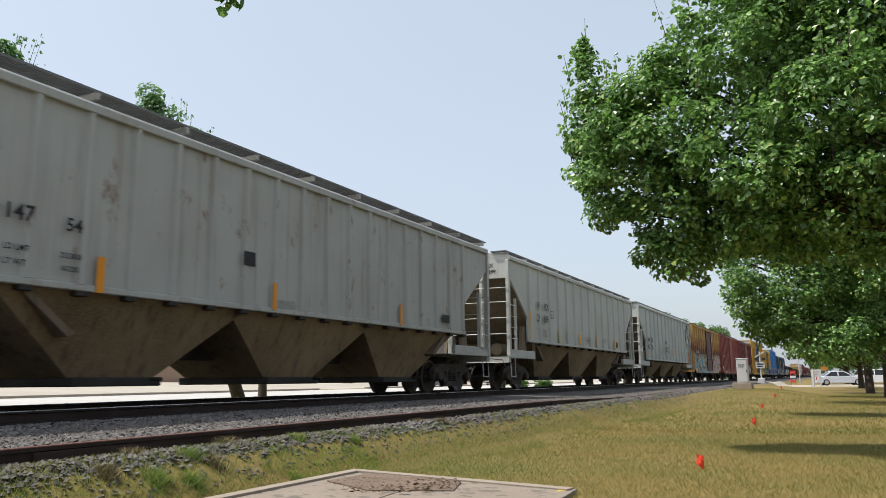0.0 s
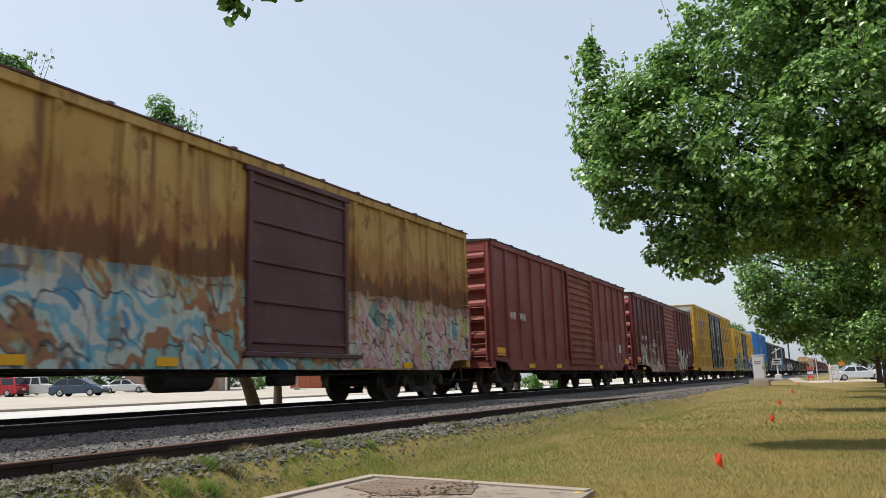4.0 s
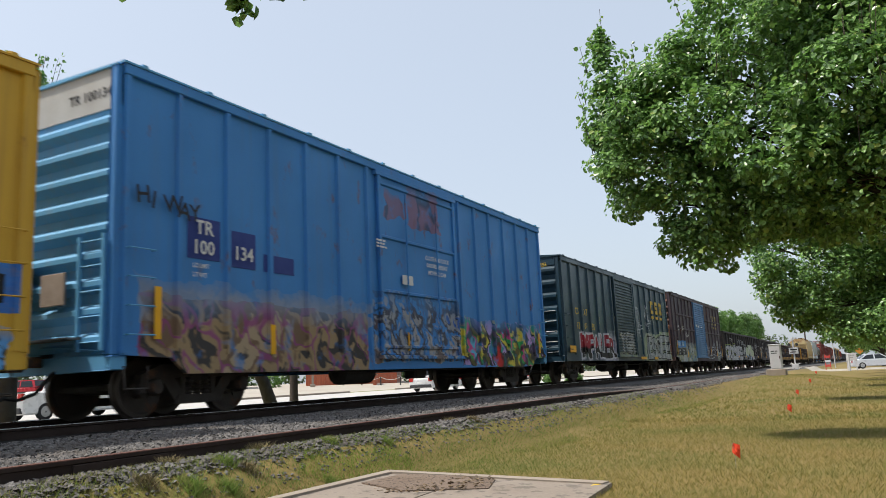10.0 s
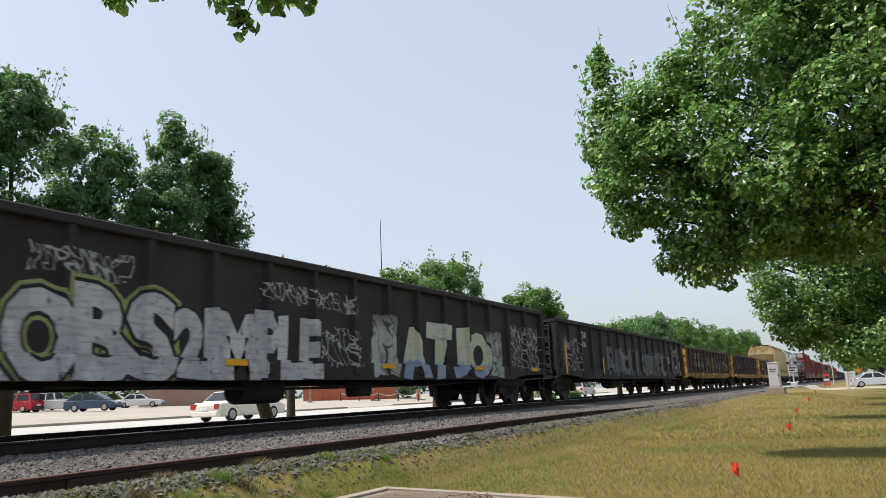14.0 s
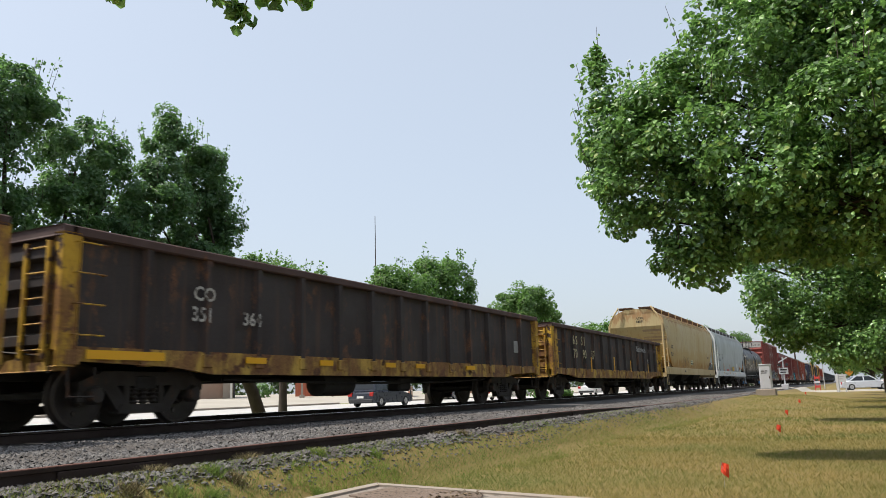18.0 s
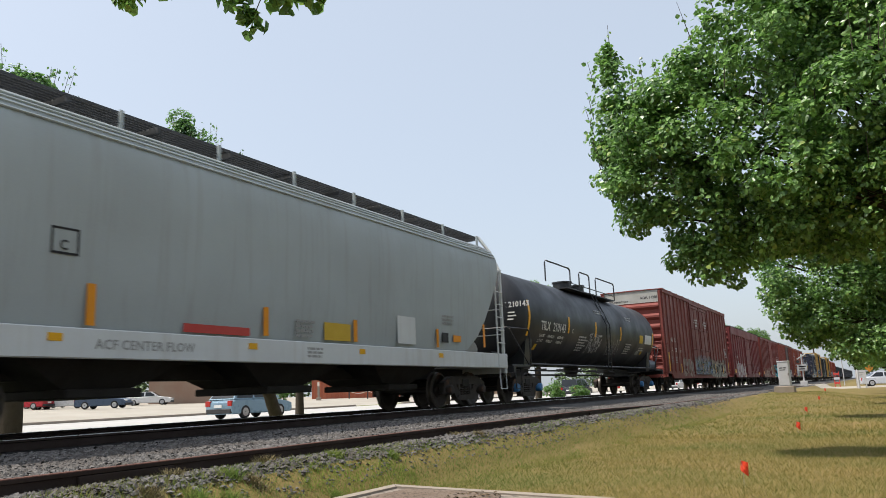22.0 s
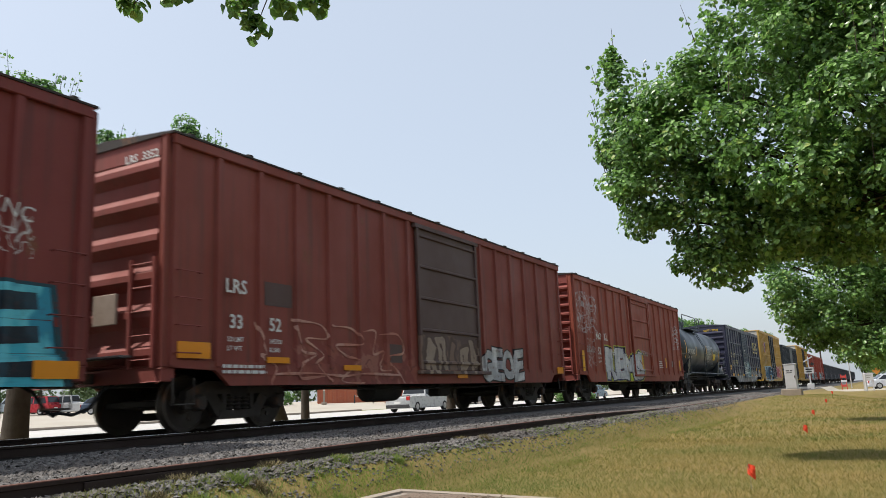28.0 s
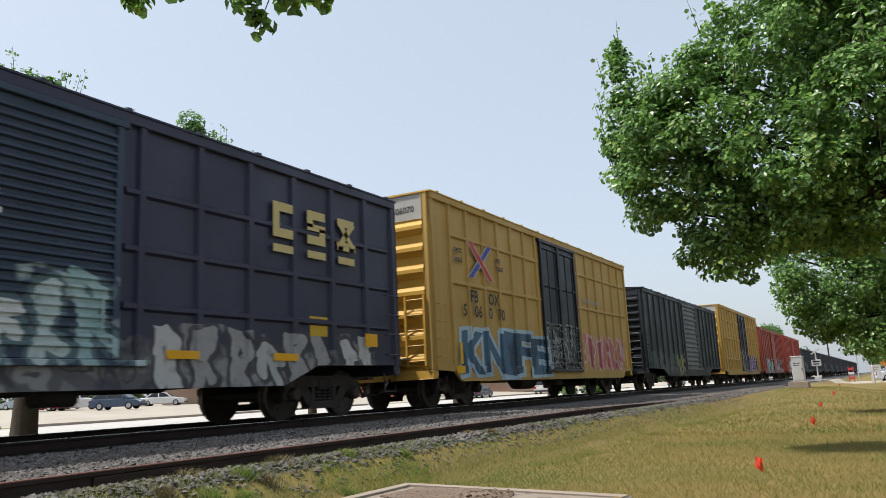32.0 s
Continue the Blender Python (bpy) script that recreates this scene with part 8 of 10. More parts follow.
# tall red box car with two doors
P19 = surface("oxide_red_paint", (0.19, 0.045, 0.036), 0.6, 0.0, 0.3, 0.7, 40, 0.1, streak=((0.09, 0.03, 0.025), 0.8), rust=0.06, paints=[
    spray(9.46, 3.6, 6.5, 0.75, 1.75, ((0.4, 0.38, 0.33), (0.3, 0.27, 0.24)), line=(0.14, 0.05, 0.04), cell=0.6, cover=0.7),
    spray(9.46, 11.9, 17.5, 0.72, 1.8, ((0.38, 0.37, 0.3), (0.05, 0.05, 0.05), (0.45, 0.43, 0.36), (0.3, 0.32, 0.27), (0.07, 0.06, 0.06), (0.48, 0.47, 0.4)), line=(0.03, 0.025, 0.025), cell=0.75, cover=0.95, kind="wash", wobble=0.3, edge=0.14),
    spray(9.46, 17.3, 18.3, 2.0, 2.6, ((0.5, 0.48, 0.46),), kind="tag", cell=0.28, cover=0.9, edge=0.2)])
P19D = surface("oxide_red_door_paint", (0.17, 0.042, 0.034), 0.6, 0.0, 0.3, 0.9, 40, 0.1, paints=[
    spray(9.46, 6.6, 11.8, 0.7, 1.95, ((0.06, 0.08, 0.07), (0.3, 0.33, 0.36), (0.1, 0.08, 0.06), (0.16, 0.24, 0.4), (0.09, 0.14, 0.1), (0.4, 0.4, 0.36)), line=(0.02, 0.02, 0.02), cell=0.6, cover=0.95, kind="wash")])
car, h = boxcar("tall oxide-red box car with double doors and muted graffiti", 353.94, 372.86, 5.1, P19, None, P5D, (6.5, 11.84), P19D, "plug", (7, 7), 7, BAND, "deep", 0.09, 0.05, bottom=0.92, double=True)
for word, u, z in (("AO", 0.99, 2.5), ("K", 1.85, 2.5), ("11", 1.06, 2.0), ("20", 1.86, 2.0), ("17", 2.95, 2.0)):
    letters(car, word, u - h, z, 0.21, WHITE_PAINT, 1.508)
letters(car, "EXCESS HEIGHT CAR", -1.35, 4.56, 0.09, BLACK_PAINT, -h - 0.026, "end")
letters(car, "AOK 112017", 0.45, 4.66, 0.13, BLACK_PAINT, -h - 0.026, "end")
for i, w in enumerate(("CLOSE AND LOCK", "BOTH DOORS BEFORE", "MOVING CAR")):
    letters(car, w, 7.2 - h + (0.1 if i == 2 else 0), 3.95 - 0.16 * i, 0.1, WHITE_PAINT, 1.6)
    letters(car, w, 9.89 - h + (0.1 if i == 2 else 0), 3.95 - 0.16 * i, 0.1, WHITE_PAINT, 1.6)
small_print(car, 1.0 - h, 1.7, GREY_PAINT, 4, 0.5, 0.05, 1.508)
small_print(car, 2.0 - h, 1.7, GREY_PAINT, 4, 0.5, 0.05, 1.508)
small_print(car, 16.4 - h, 1.9, GREY_PAINT, 7, 0.8, 0.05, 1.508)
tapes(car, h, [(0.25, 0.4, 1.0, 1.95), (3.0, 3.12, 0.95, 1.4), (6.6, 6.72, 0.95, 1.3), (9.0, 9.3, 0.95, 1.5), (13.2, 13.32, 1.0, 1.5), (16.0, 16.12, 0.95, 1.4), (18.3, 18.45, 1.0, 1.7)])
for i in range(4):
    part("end_lettering", Solid().box(-0.6, 0.1, -h - 0.092, -h - 0.088, 1.6 + i * 0.62, 1.62 + i * 0.62).box(-0.55, 0.0, -h - 0.092, -h - 0.088, 1.65 + i * 0.62, 1.67 + i * 0.62), WHITE_PAINT, car)

# red box cars
P20 = surface("crimson_red_paint", (0.18, 0.03, 0.032), 0.6, 0.0, 0.3, 0.8, 40, 0.1, streak=((0.1, 0.03, 0.03), 0.8), paints=[
    spray(7.85, 2.0, 6.3, 0.55, 1.75, ((0.55, 0.52, 0.52), (0.42, 0.36, 0.38), (0.6, 0.58, 0.56)), line=(0.28, 0.14, 0.15), cell=0.7, cover=0.85, edge=0.05),
    spray(7.85, 9.8, 14.2, 0.7, 1.7, ((0.3, 0.24, 0.25),), kind="tag", cell=0.35, cover=0.7, edge=0.2)])
car, h = boxcar("crimson red box car with a whitish spray patch", 374.83, 390.52, 4.4, P20, TAR, None, (6.85, 9.66), P20, "panel", (6, 6), 8, sill="deep", chord=0.55)
for word, u, z in (("HC", 1.2, 2.1), ("RY", 2.0, 2.1), ("61", 1.32, 1.67), ("560", 2.05, 1.67)):
    letters(car, word, u - h, z, 0.2, WHITE_PAINT, 1.508)
letters(car, "HCRY 61560", 0.1, 3.72, 0.14, WHITE_PAINT, -h - 0.088, "end")
tapes(car, h, [(0.4, 1.0, 1.0, 1.25), (5.5, 6.0, 0.75, 0.88), (13.8, 14.3, 0.9, 1.1)])
P21 = surface("red_brown_paint_with_turquoise_piece", (0.17, 0.032, 0.026), 0.6, 0.0, 0.35, 0.8, 40, 0.1, streak=((0.08, 0.03, 0.025), 0.8), rust=0.06, paints=[
    spray(7.72, 1.0, 6.6, 0.6, 1.5, ((0.4, 0.34, 0.28), (0.3, 0.2, 0.15)), line=(0.12, 0.04, 0.03), cell=0.5, cover=0.7),
    spray(7.72, 13.0, 14.8, 2.2, 2.8, ((0.5, 0.48, 0.46),), kind="tag", cell=0.3, cover=0.9, edge=0.2)])
P21D = surface("red_brown_door_with_brown_spray", (0.17, 0.035, 0.028), 0.65, 0.0, 0.35, 0.9, 40, 0.1, paints=[
    spray(7.72, 6.6, 9.3, 0.6, 1.9, ((0.3, 0.16, 0.08), (0.18, 0.09, 0.05), (0.45, 0.4, 0.33)), line=(0.08, 0.04, 0.03), cell=0.45, cover=0.9)])
car, h = boxcar("red-brown box car with a turquoise graffiti piece", 392.16, 407.61, 4.38, P21, TAR, None, (6.3, 9.1), P21D, "panel", (6, 6), 7, sill="deep")
piece(car, h, "KATSE", 9.45, 14.9, 0.78, 1.92, can("blue_black_spray", ((0.012, 0.02, 0.028), (0.02, 0.05, 0.07)), (0.06, 0.03, 0.03), 0.2), can("turquoise_spray", ((0.05, 0.38, 0.48), (0.12, 0.5, 0.58), (0.03, 0.25, 0.36)), (0.05, 0.1, 0.12), 0.15), can("dark_teal_spray", ((0.015, 0.06, 0.08),), (0.08, 0.03, 0.03), 0.3), seed=12, fat=0.03, rim=0.075, spread=0.04)
letters(car, "KNC", 14.1 - h, 2.76, 0.2, WHITE_PAINT, 1.508, tilt=-0.2, name="graffiti_tag", bold=-0.012)
tapes(car, h, [(0.3, 0.9, 1.0, 1.22), (9.6, 10.3, 0.68, 0.8), (12.6, 13.2, 0.68, 0.8), (14.8, 15.4, 0.78, 1.0)], ORANGE_TAPE)

P22 = surface("rust_red_paint", (0.21, 0.05, 0.036), 0.65, 0.0, 0.35, 0.8, 40, 0.1, streak=((0.12, 0.045, 0.035), 0.8), rust=0.06, paints=[
    spray(7.94, 2.5, 6.8, 0.55, 1.5, ((0.3, 0.1, 0.07), (0.22, 0.06, 0.05), (0.36, 0.16, 0.12)), line=(0.12, 0.04, 0.035), cell=0.5, cover=0.6, kind="wash"),
])
P22D = surface("grey_brown_door_paint", (0.1, 0.065, 0.06), 0.7, 0.0, 0.35, 0.9, 40, 0.12, paints=[
    spray(7.94, 6.8, 9.9, 0.85, 1.75, ((0.35, 0.28, 0.22), (0.2, 0.13, 0.1)), line=(0.08, 0.05, 0.04), cell=0.4, cover=0.8)])
car, h = boxcar("rust-red box car with a grey-brown door and graffiti", 409.0, 424.88, 4.43, P22, TAR, P5D, (6.91, 9.85), P22D, "panel", (7, 6), 6, sill="deep")
piece(car, h, "GEOE", 10.0, 12.65, 0.72, 1.62, can("chrome_spray", SILVER, (0.2, 0.12, 0.1), 0.3), INK, seed=14, fat=0.06)
scrawl(car, h, HOOK_TAG, 1.75, 6.3, 0.62, 1.82, 0.05, can("pale_pink_outline_spray", ((0.5, 0.28, 0.22), (0.42, 0.18, 0.13)), (0.18, 0.05, 0.04), 0.4))
patches(car, [(5.7 - h, 6.25 - h, 1.12, 1.5)], P22D, 1.506, "repainted_patch")
letters(car, "LRS", 1.05 - h, 2.13, 0.22, WHITE_PAINT, 1.564)
letters(car, "33", 1.14 - h, 1.57, 0.22, WHITE_PAINT, 1.564)
letters(car, "52", 2.05 - h, 1.57, 0.22, WHITE_PAINT, 1.564)
letters(car, "LRS  3352", 0.5, 4.12, 0.13, WHITE_PAINT, -h - 0.036, "end")
for word, u, z in (("LD LMT", 1.1, 1.36), ("LT WT", 1.1, 1.22), ("145700", 2.05, 1.36), ("62300", 2.05, 1.22)):
    letters(car, word, u - h, z, 0.075, WHITE_PAINT, 1.564)
patches(car, [(2.0 - h, 2.7 - h, 2.0, 2.4)], P22D, 1.506, "repainted_patch")
tapes(car, h, [(0.12, 0.75, 1.08, 1.32), (2.0, 2.55, 1.04, 1.14), (4.1, 4.65, 0.94, 1.04), (8.6, 9.1, 0.8, 0.92), (15.2, 15.7, 0.95, 1.15)], ORANGE_TAPE)
small_print(car, 1.0 - h, 0.95, WHITE_PAINT, 2, 1.2, 0.05, 1.575)
P23 = surface("faded_rust_red_paint", (0.28, 0.066, 0.04), 0.65, 0.0, 0.35, 0.8, 40, 0.1, streak=((0.12, 0.045, 0.035), 0.8), rust=0.06, paints=[
    spray(7.95, 0.15, 2.4, 2.4, 3.8, ((0.42, 0.4, 0.4),), kind="tag", cell=0.3, cover=0.8, edge=0.22),
    spray(7.95, 1.0, 2.0, 1.2, 2.2, ((0.4, 0.38, 0.37),), kind="tag", cell=0.3, cover=0.6, edge=0.2),
    spray(7.95, 14.4, 15.6, 2.2, 3.4, ((0.5, 0.5, 0.52),), kind="tag", cell=0.28, cover=0.9, edge=0.22)])
car, h = boxcar("faded rust-red box car with white and black graffiti", 426.31, 442.21, 4.36, P23, TAR, P5D, (6.84, 9.55), P23, "panel", (7, 6), 10, sill="deep")
piece(car, h, "REMS", 3.1, 8.2, 0.68, 1.95, can("white_silver_spray", ((0.55, 0.56, 0.58), (0.45, 0.46, 0.48), (0.62, 0.62, 0.62)), (0.3, 0.26, 0.26), 0.3), can("violet_black_spray", ((0.02, 0.018, 0.035), (0.06, 0.05, 0.14)), (0.1, 0.05, 0.05), 0.2), can("yellow_green_spray", ((0.42, 0.45, 0.06),), (0.2, 0.12, 0.04), 0.3), seed=15, fat=0.075, rim=0.04, spread=0.03)
letters(car, "WELDED", 7.75 - h, 1.8, 0.2, GREY_PAINT, 1.603, tilt=-0.05, name="graffiti_tag")
letters(car, "BRUD", 0.85 - h, 1.7, 0.24, GREY_PAINT, 1.508, name="graffiti_tag", bold=0.0)
for word, u, z in (("NO", 2.0, 2.2), ("KL", 2.92, 2.2), ("52", 2.08, 1.67), ("31", 2.95, 1.67), ("66", 3.82, 1.67)):
    letters(car, word, u - h, z, 0.26, WHITE_PAINT, 1.564)
letters(car, "LD LMT", 2.1 - h, 1.5, 0.075, WHITE_PAINT, 1.564)
letters(car, "LT WT", 2.1 - h, 1.36, 0.075, WHITE_PAINT, 1.564)
small_print(car, 2.9 - h, 1.5, WHITE_PAINT, 3, 0.6, 0.05, 1.508)
small_print(car, 11.2 - h, 1.55, WHITE_PAINT, 4, 0.7, 0.05, 1.508)
patches(car, [(13.7 - h, 14.2 - h, 1.35, 1.65)], GREY_PAINT, 1.508, "stencil_panel")
tapes(car, h, [(0.35, 0.55, 1.05, 1.75), (8.0, 8.12, 1.2, 1.8), (12.2, 12.32, 1.3, 1.75), (15.0, 15.2, 1.2, 1.7)])

# short tank car
P24 = surface("satin_blue_black_tank_paint", (0.022, 0.034, 0.046), 0.4, 0.0, 0.4, 1.0, 40, 0.03, gloss=0.6, streak=((0.03, 0.034, 0.036), 0.4))
car, h = tank_car("short satin blue-black tank car with white lettering", 443.4, 456.1, 1.36, 2.46, P24, (-2.9, 0.4), False, ((-4.3, -0.75), (-0.35, 0.4)))
for word, u, z, size in (("GATX", 1.4, 2.2, 0.25), ("23912", 2.3, 2.2, 0.25)):
    on_barrel(car, 2.46, 1.36, letters(car, word, u - h, z, size, WHITE_PAINT))
for u, z, n in ((1.75, 2.0, 3), (8.63, 1.72, 2), (9.3, 1.5, 1)):
    on_barrel(car, 2.46, 1.36, small_print(car, u - h, z, WHITE_PAINT, n, 0.9, 0.04))
for words, u, z, size, step_down in ((("SHARP OBJECTS MUST NOT CONTACT LINING", "DO NOT ENTER WITHOUT RUBBER SOLED SHOES", "METAL TOOLS MUST NOT BE USED", "  WITHOUT PROPER PROTECTION"), 6.84, 2.72, 0.058, 0.088),
                                     (("DO NOT STEAM OR CLEAN WITH", "BOILING WATER OR CAUSTIC SODA"), 6.84, 2.34, 0.058, 0.085),
                                     (("LINED CAR DO NOT WELD",), 6.86, 1.96, 0.075, 0.1), (("CONTACT OWNER BEFORE", "REPAIRING TANK"), 6.86, 1.82, 0.058, 0.085), (("FRA AIP",), 8.78, 2.45, 0.13, 0.1)):
    for i, w in enumerate(words):
        on_barrel(car, 2.46, 1.36, letters(car, w, u - h, z - step_down * i, size, WHITE_PAINT))
on_barrel(car, 2.46, 1.36, small_print(car, 6.86 - h, 2.16, WHITE_PAINT, 3, 0.8, 0.03))
table = Solid()
for i in range(9):
    table.box(0, 0.001, 9.5 - h, 10.45 - h, 2.16 + 0.055 * i, 2.166 + 0.055 * i)
for u in (9.5, 9.95, 10.15, 10.44):
    for i in range(8):
        table.box(0, 0.001, u - h, u + 0.008 - h, 2.16 + 0.055 * i, 2.215 + 0.055 * i)
on_barrel(car, 2.46, 1.36, part("stencil_table", table, WHITE_PAINT, car))
on_barrel(car, 2.46, 1.36, small_print(car, 9.53 - h, 2.56, WHITE_PAINT, 7, 0.38, 0.032))
on_barrel(car, 2.46, 1.36, small_print(car, 10.0 - h, 2.56, WHITE_PAINT, 7, 0.4, 0.032))
for u, z0, z1 in ((0.9, 1.9, 2.9), (3.5, 2.1, 2.6), (6.52, 2.3, 2.75), (8.34, 2.15, 2.6), (10.5, 1.9, 2.66)):
    s = Solid()
    for i in range(6):
        a, b = z0 + (z1 - z0) * i / 6, z0 + (z1 - z0) * (i + 1) / 6
        s.put([(0, u - h, a), (0, u + 0.12 - h, a), (0, u + 0.12 - h, b), (0, u - h, b)], [(0, 1, 2, 3)])
    on_barrel(car, 2.46, 1.36, part("reflector", s, REFLECT, car))
s = Solid()
for i in range(4):
    a, b = 1.94 + 0.4 * i / 4, 1.94 + 0.4 * (i + 1) / 4
    s.put([(0, 8.68 - h, a), (0, 9.44 - h, a), (0, 9.44 - h, b), (0, 8.68 - h, b)], [(0, 1, 2, 3)])
on_barrel(car, 2.46, 1.36, part("placard", s, plain("placard_yellow", (0.65, 0.45, 0.02), 0.5), car, "yellow placard"))
part("hazard_placard", Solid().prism([(10.64 - h, 1.22), (10.84 - h, 1.42), (10.64 - h, 1.62), (10.44 - h, 1.42)], "x", 1.46, 1.47), WHITE_PAINT, car, "white diamond hazard placard")
letters(car, "1830", 10.52 - h, 1.38, 0.09, BLACK_PAINT, 1.475)

# dark blue box car
P25 = surface("blue_black_paint_with_grey_pieces", (0.034, 0.036, 0.068), 0.45, 0.0, 0.35, 0.8, 40, 0.1, streak=((0.05, 0.045, 0.05), 0.35), paints=[
    spray(8.0, 2.0, 15.2, 0.4, 1.25, ((0.22, 0.22, 0.21), (0.12, 0.12, 0.125), (0.3, 0.3, 0.29), (0.08, 0.08, 0.09)), line=(0.04, 0.04, 0.045), cell=0.7, cover=0.8, kind="wash", wobble=0.3),
    spray(8.0, 2.3, 6.7, 0.45, 1.55, ((0.3, 0.31, 0.32), (0.2, 0.2, 0.21), (0.36, 0.36, 0.37)), line=(0.05, 0.05, 0.055), cell=0.7, cover=0.85),
    spray(8.0, 9.8, 15.0, 0.45, 1.5, ((0.4, 0.41, 0.41), (0.28, 0.28, 0.29), (0.5, 0.5, 0.5)), line=(0.04, 0.04, 0.045), cell=0.55, cover=0.9)])
P25D = surface("slate_blue_door_paint", (0.035, 0.055, 0.095), 0.55, 0.0, 0.35, 0.9, 40, 0.1, paints=[
    spray(8.0, 6.8, 9.7, 0.8, 2.1, ((0.3, 0.46, 0.48), (0.45, 0.56, 0.57), (0.62, 0.66, 0.66)), line=(0.1, 0.16, 0.18), cell=0.5, cover=0.9)])
car, h = boxcar("blue-black box car with grey graffiti along its sill", 456.62, 472.61, 4.41, P25, None, P25, (6.4, 9.18), P25D, "fine", (6, 6), 9, sill="belly", belts=(3.3, 2.5, 1.7), card=plain("violet_board_paint", (0.1, 0.07, 0.2), 0.6))
CREAM = plain("cream_stencil_paint", (0.55, 0.47, 0.27), 0.6)
for word, u, z in (("CS", 0.93, 2.28), ("XT", 2.02, 2.28), ("1", 1.0, 1.79), ("3", 1.5, 1.79), ("5", 2.0, 1.79), ("1", 2.5, 1.79), ("0", 2.95, 1.79), ("8", 3.4, 1.79)):
    letters(car, word, u - h, z, 0.33, CREAM, 1.574)
letters(car, "CSXT 135108", 0.1, 4.08, 0.12, YELLOW_PAINT, -h - 0.036, "end")
block_mark(car, 12.2 - h, 3.1, 0.62, plain("cream_yellow_paint", (0.55, 0.45, 0.2), 0.6), 1.568)
patches(car, [(4.2 - h, 4.45 - h, 2.15, 2.45), (13.2 - h, 13.7 - h, 1.45, 1.8)], YELLOW_PAINT, 1.508, "stencil_panel")
patches(car, [(5.9 - h, 6.2 - h, 2.8, 2.9), (5.9 - h, 6.3 - h, 2.5, 2.6), (6.0 - h, 6.3 - h, 2.2, 2.42)], WHITE_PAINT, 1.508, "sticker")
patches(car, [(7.2 - h, 7.5 - h, 2.85, 2.95), (7.3 - h, 7.55 - h, 2.65, 2.72)], WHITE_PAINT, 1.602, "sticker")
tapes(car, h, [(0.35, 0.75, 1.42, 1.72), (1.0, 1.6, 0.98, 1.16), (3.0, 3.6, 1.02, 1.15), (5.6, 6.2, 1.02, 1.15), (10.0, 10.6, 1.0, 1.12), (12.2, 12.8, 1.0, 1.12), (14.8, 15.2, 1.3, 1.55)])

# second tall yellow box car
P26 = surface("ochre_yellow_paint_under_spray", (0.45, 0.29, 0.08), 0.6, 0.0, 0.25, 0.7, 40, 0.1, streak=((0.28, 0.17, 0.06), 0.3), paints=[
    spray(7.67, 9.8, 14.4, 0.85, 2.1, ((0.45, 0.16, 0.13), (0.5, 0.25, 0.24), (0.4, 0.12, 0.14)), line=(0.55, 0.4, 0.4), cell=0.6)])
P26D = surface("blue_black_door_paint", (0.018, 0.022, 0.032), 0.5, 0.0, 0.35, 0.9, 40, 0.1, paints=[
    spray(7.67, 6.6, 9.4, 0.9, 2.3, ((0.4, 0.42, 0.43),), kind="tag", cell=0.3, cover=0.8, edge=0.2)])
# brighter copy of the side yellow: sunlight on the ends is in the colour
P26E = surface("sunlit_yellow_end_paint", (0.55, 0.33, 0.06), 0.55, 0.0, 0.25, 0.8, 40, 0.1)
car, h = boxcar("tall ochre box car with dark double doors and blue graffiti", 474.18, 489.53, 5.0, P26, None, P26E, (6.5, 9.43), P26D, "plug", (7, 6), 7, BAND, "deep", 0.08, 0.05, belts=(4.1, 2.95), bottom=0.86, double=True)
crossed(car, 2.4 - h, 3.6, 0.9)
letters(car, "next", 1.0 - h, 3.7, 0.17, BLACK_PAINT, 1.512)
letters(car, "load", 1.0 - h, 3.46, 0.17, BLACK_PAINT, 1.512)
letters(car, "any", 3.3 - h, 3.7, 0.17, BLACK_PAINT, 1.512)
letters(car, "road", 3.3 - h, 3.48, 0.17, BLACK_PAINT, 1.512)
for word, u, z in (("FB", 1.75, 2.53), ("OX", 2.75, 2.53), ("5", 1.35, 2.16), ("06", 1.95, 2.16), ("0", 2.75, 2.16), ("70", 3.3, 2.16)):
    letters(car, word, u - h, z, 0.3, BLACK_PAINT, 1.512)
piece(car, h, "KNIFE", 1.3, 6.7, 0.72, 1.95, can("steel_blue_spray", ((0.06, 0.14, 0.22), (0.03, 0.06, 0.1)), (0.2, 0.14, 0.06), 0.2), can("pale_blue_spray", ((0.4, 0.52, 0.6), (0.3, 0.42, 0.52)), (0.2, 0.2, 0.2), 0.2), seed=17, fat=0.04, rim=0.07)
letters(car, "FBOX 506070", -0.1, 4.56, 0.15, BLACK_PAINT, -h - 0.026, "end")
letters(car, "Railcar Pooling Experts", 10.1 - h, 3.15, 0.17, GREY_PAINT, 1.55, tight=0.9)
tapes(car, h, [(0.9, 1.3, 0.78, 0.95), (1.1, 1.22, 1.0, 1.5), (14.6, 14.72, 1.0, 1.6)])

# the tail of the train
P27 = surface("blue_black_box_car_paint", (0.018, 0.024, 0.032), 0.55, 0.0, 0.35, 0.8, 40, 0.1, streak=((0.05, 0.05, 0.055), 0.35), paints=[
    spray(8.18, 0.8, 7.0, 0.7, 1.7, ((0.12, 0.14, 0.14), (0.07, 0.09, 0.09)), line=(0.03, 0.035, 0.04), cell=0.6, cover=0.8),
    spray(8.18, 5.6, 7.4, 0.6, 1.6, ((0.3, 0.28, 0.12), (0.22, 0.24, 0.12)), cell=0.6, cover=0.9)])
car, h = boxcar("blue-black box car with a grey ribbed door", 492.01, 508.36, 4.4, P27, None, None, (7.3, 10.3), surface("grey_door_paint", (0.11, 0.12, 0.125), 0.6, 0.0, 0.3, 0.9, 40, 0.1), "ribbed", (7, 6), 10, sill="belly")
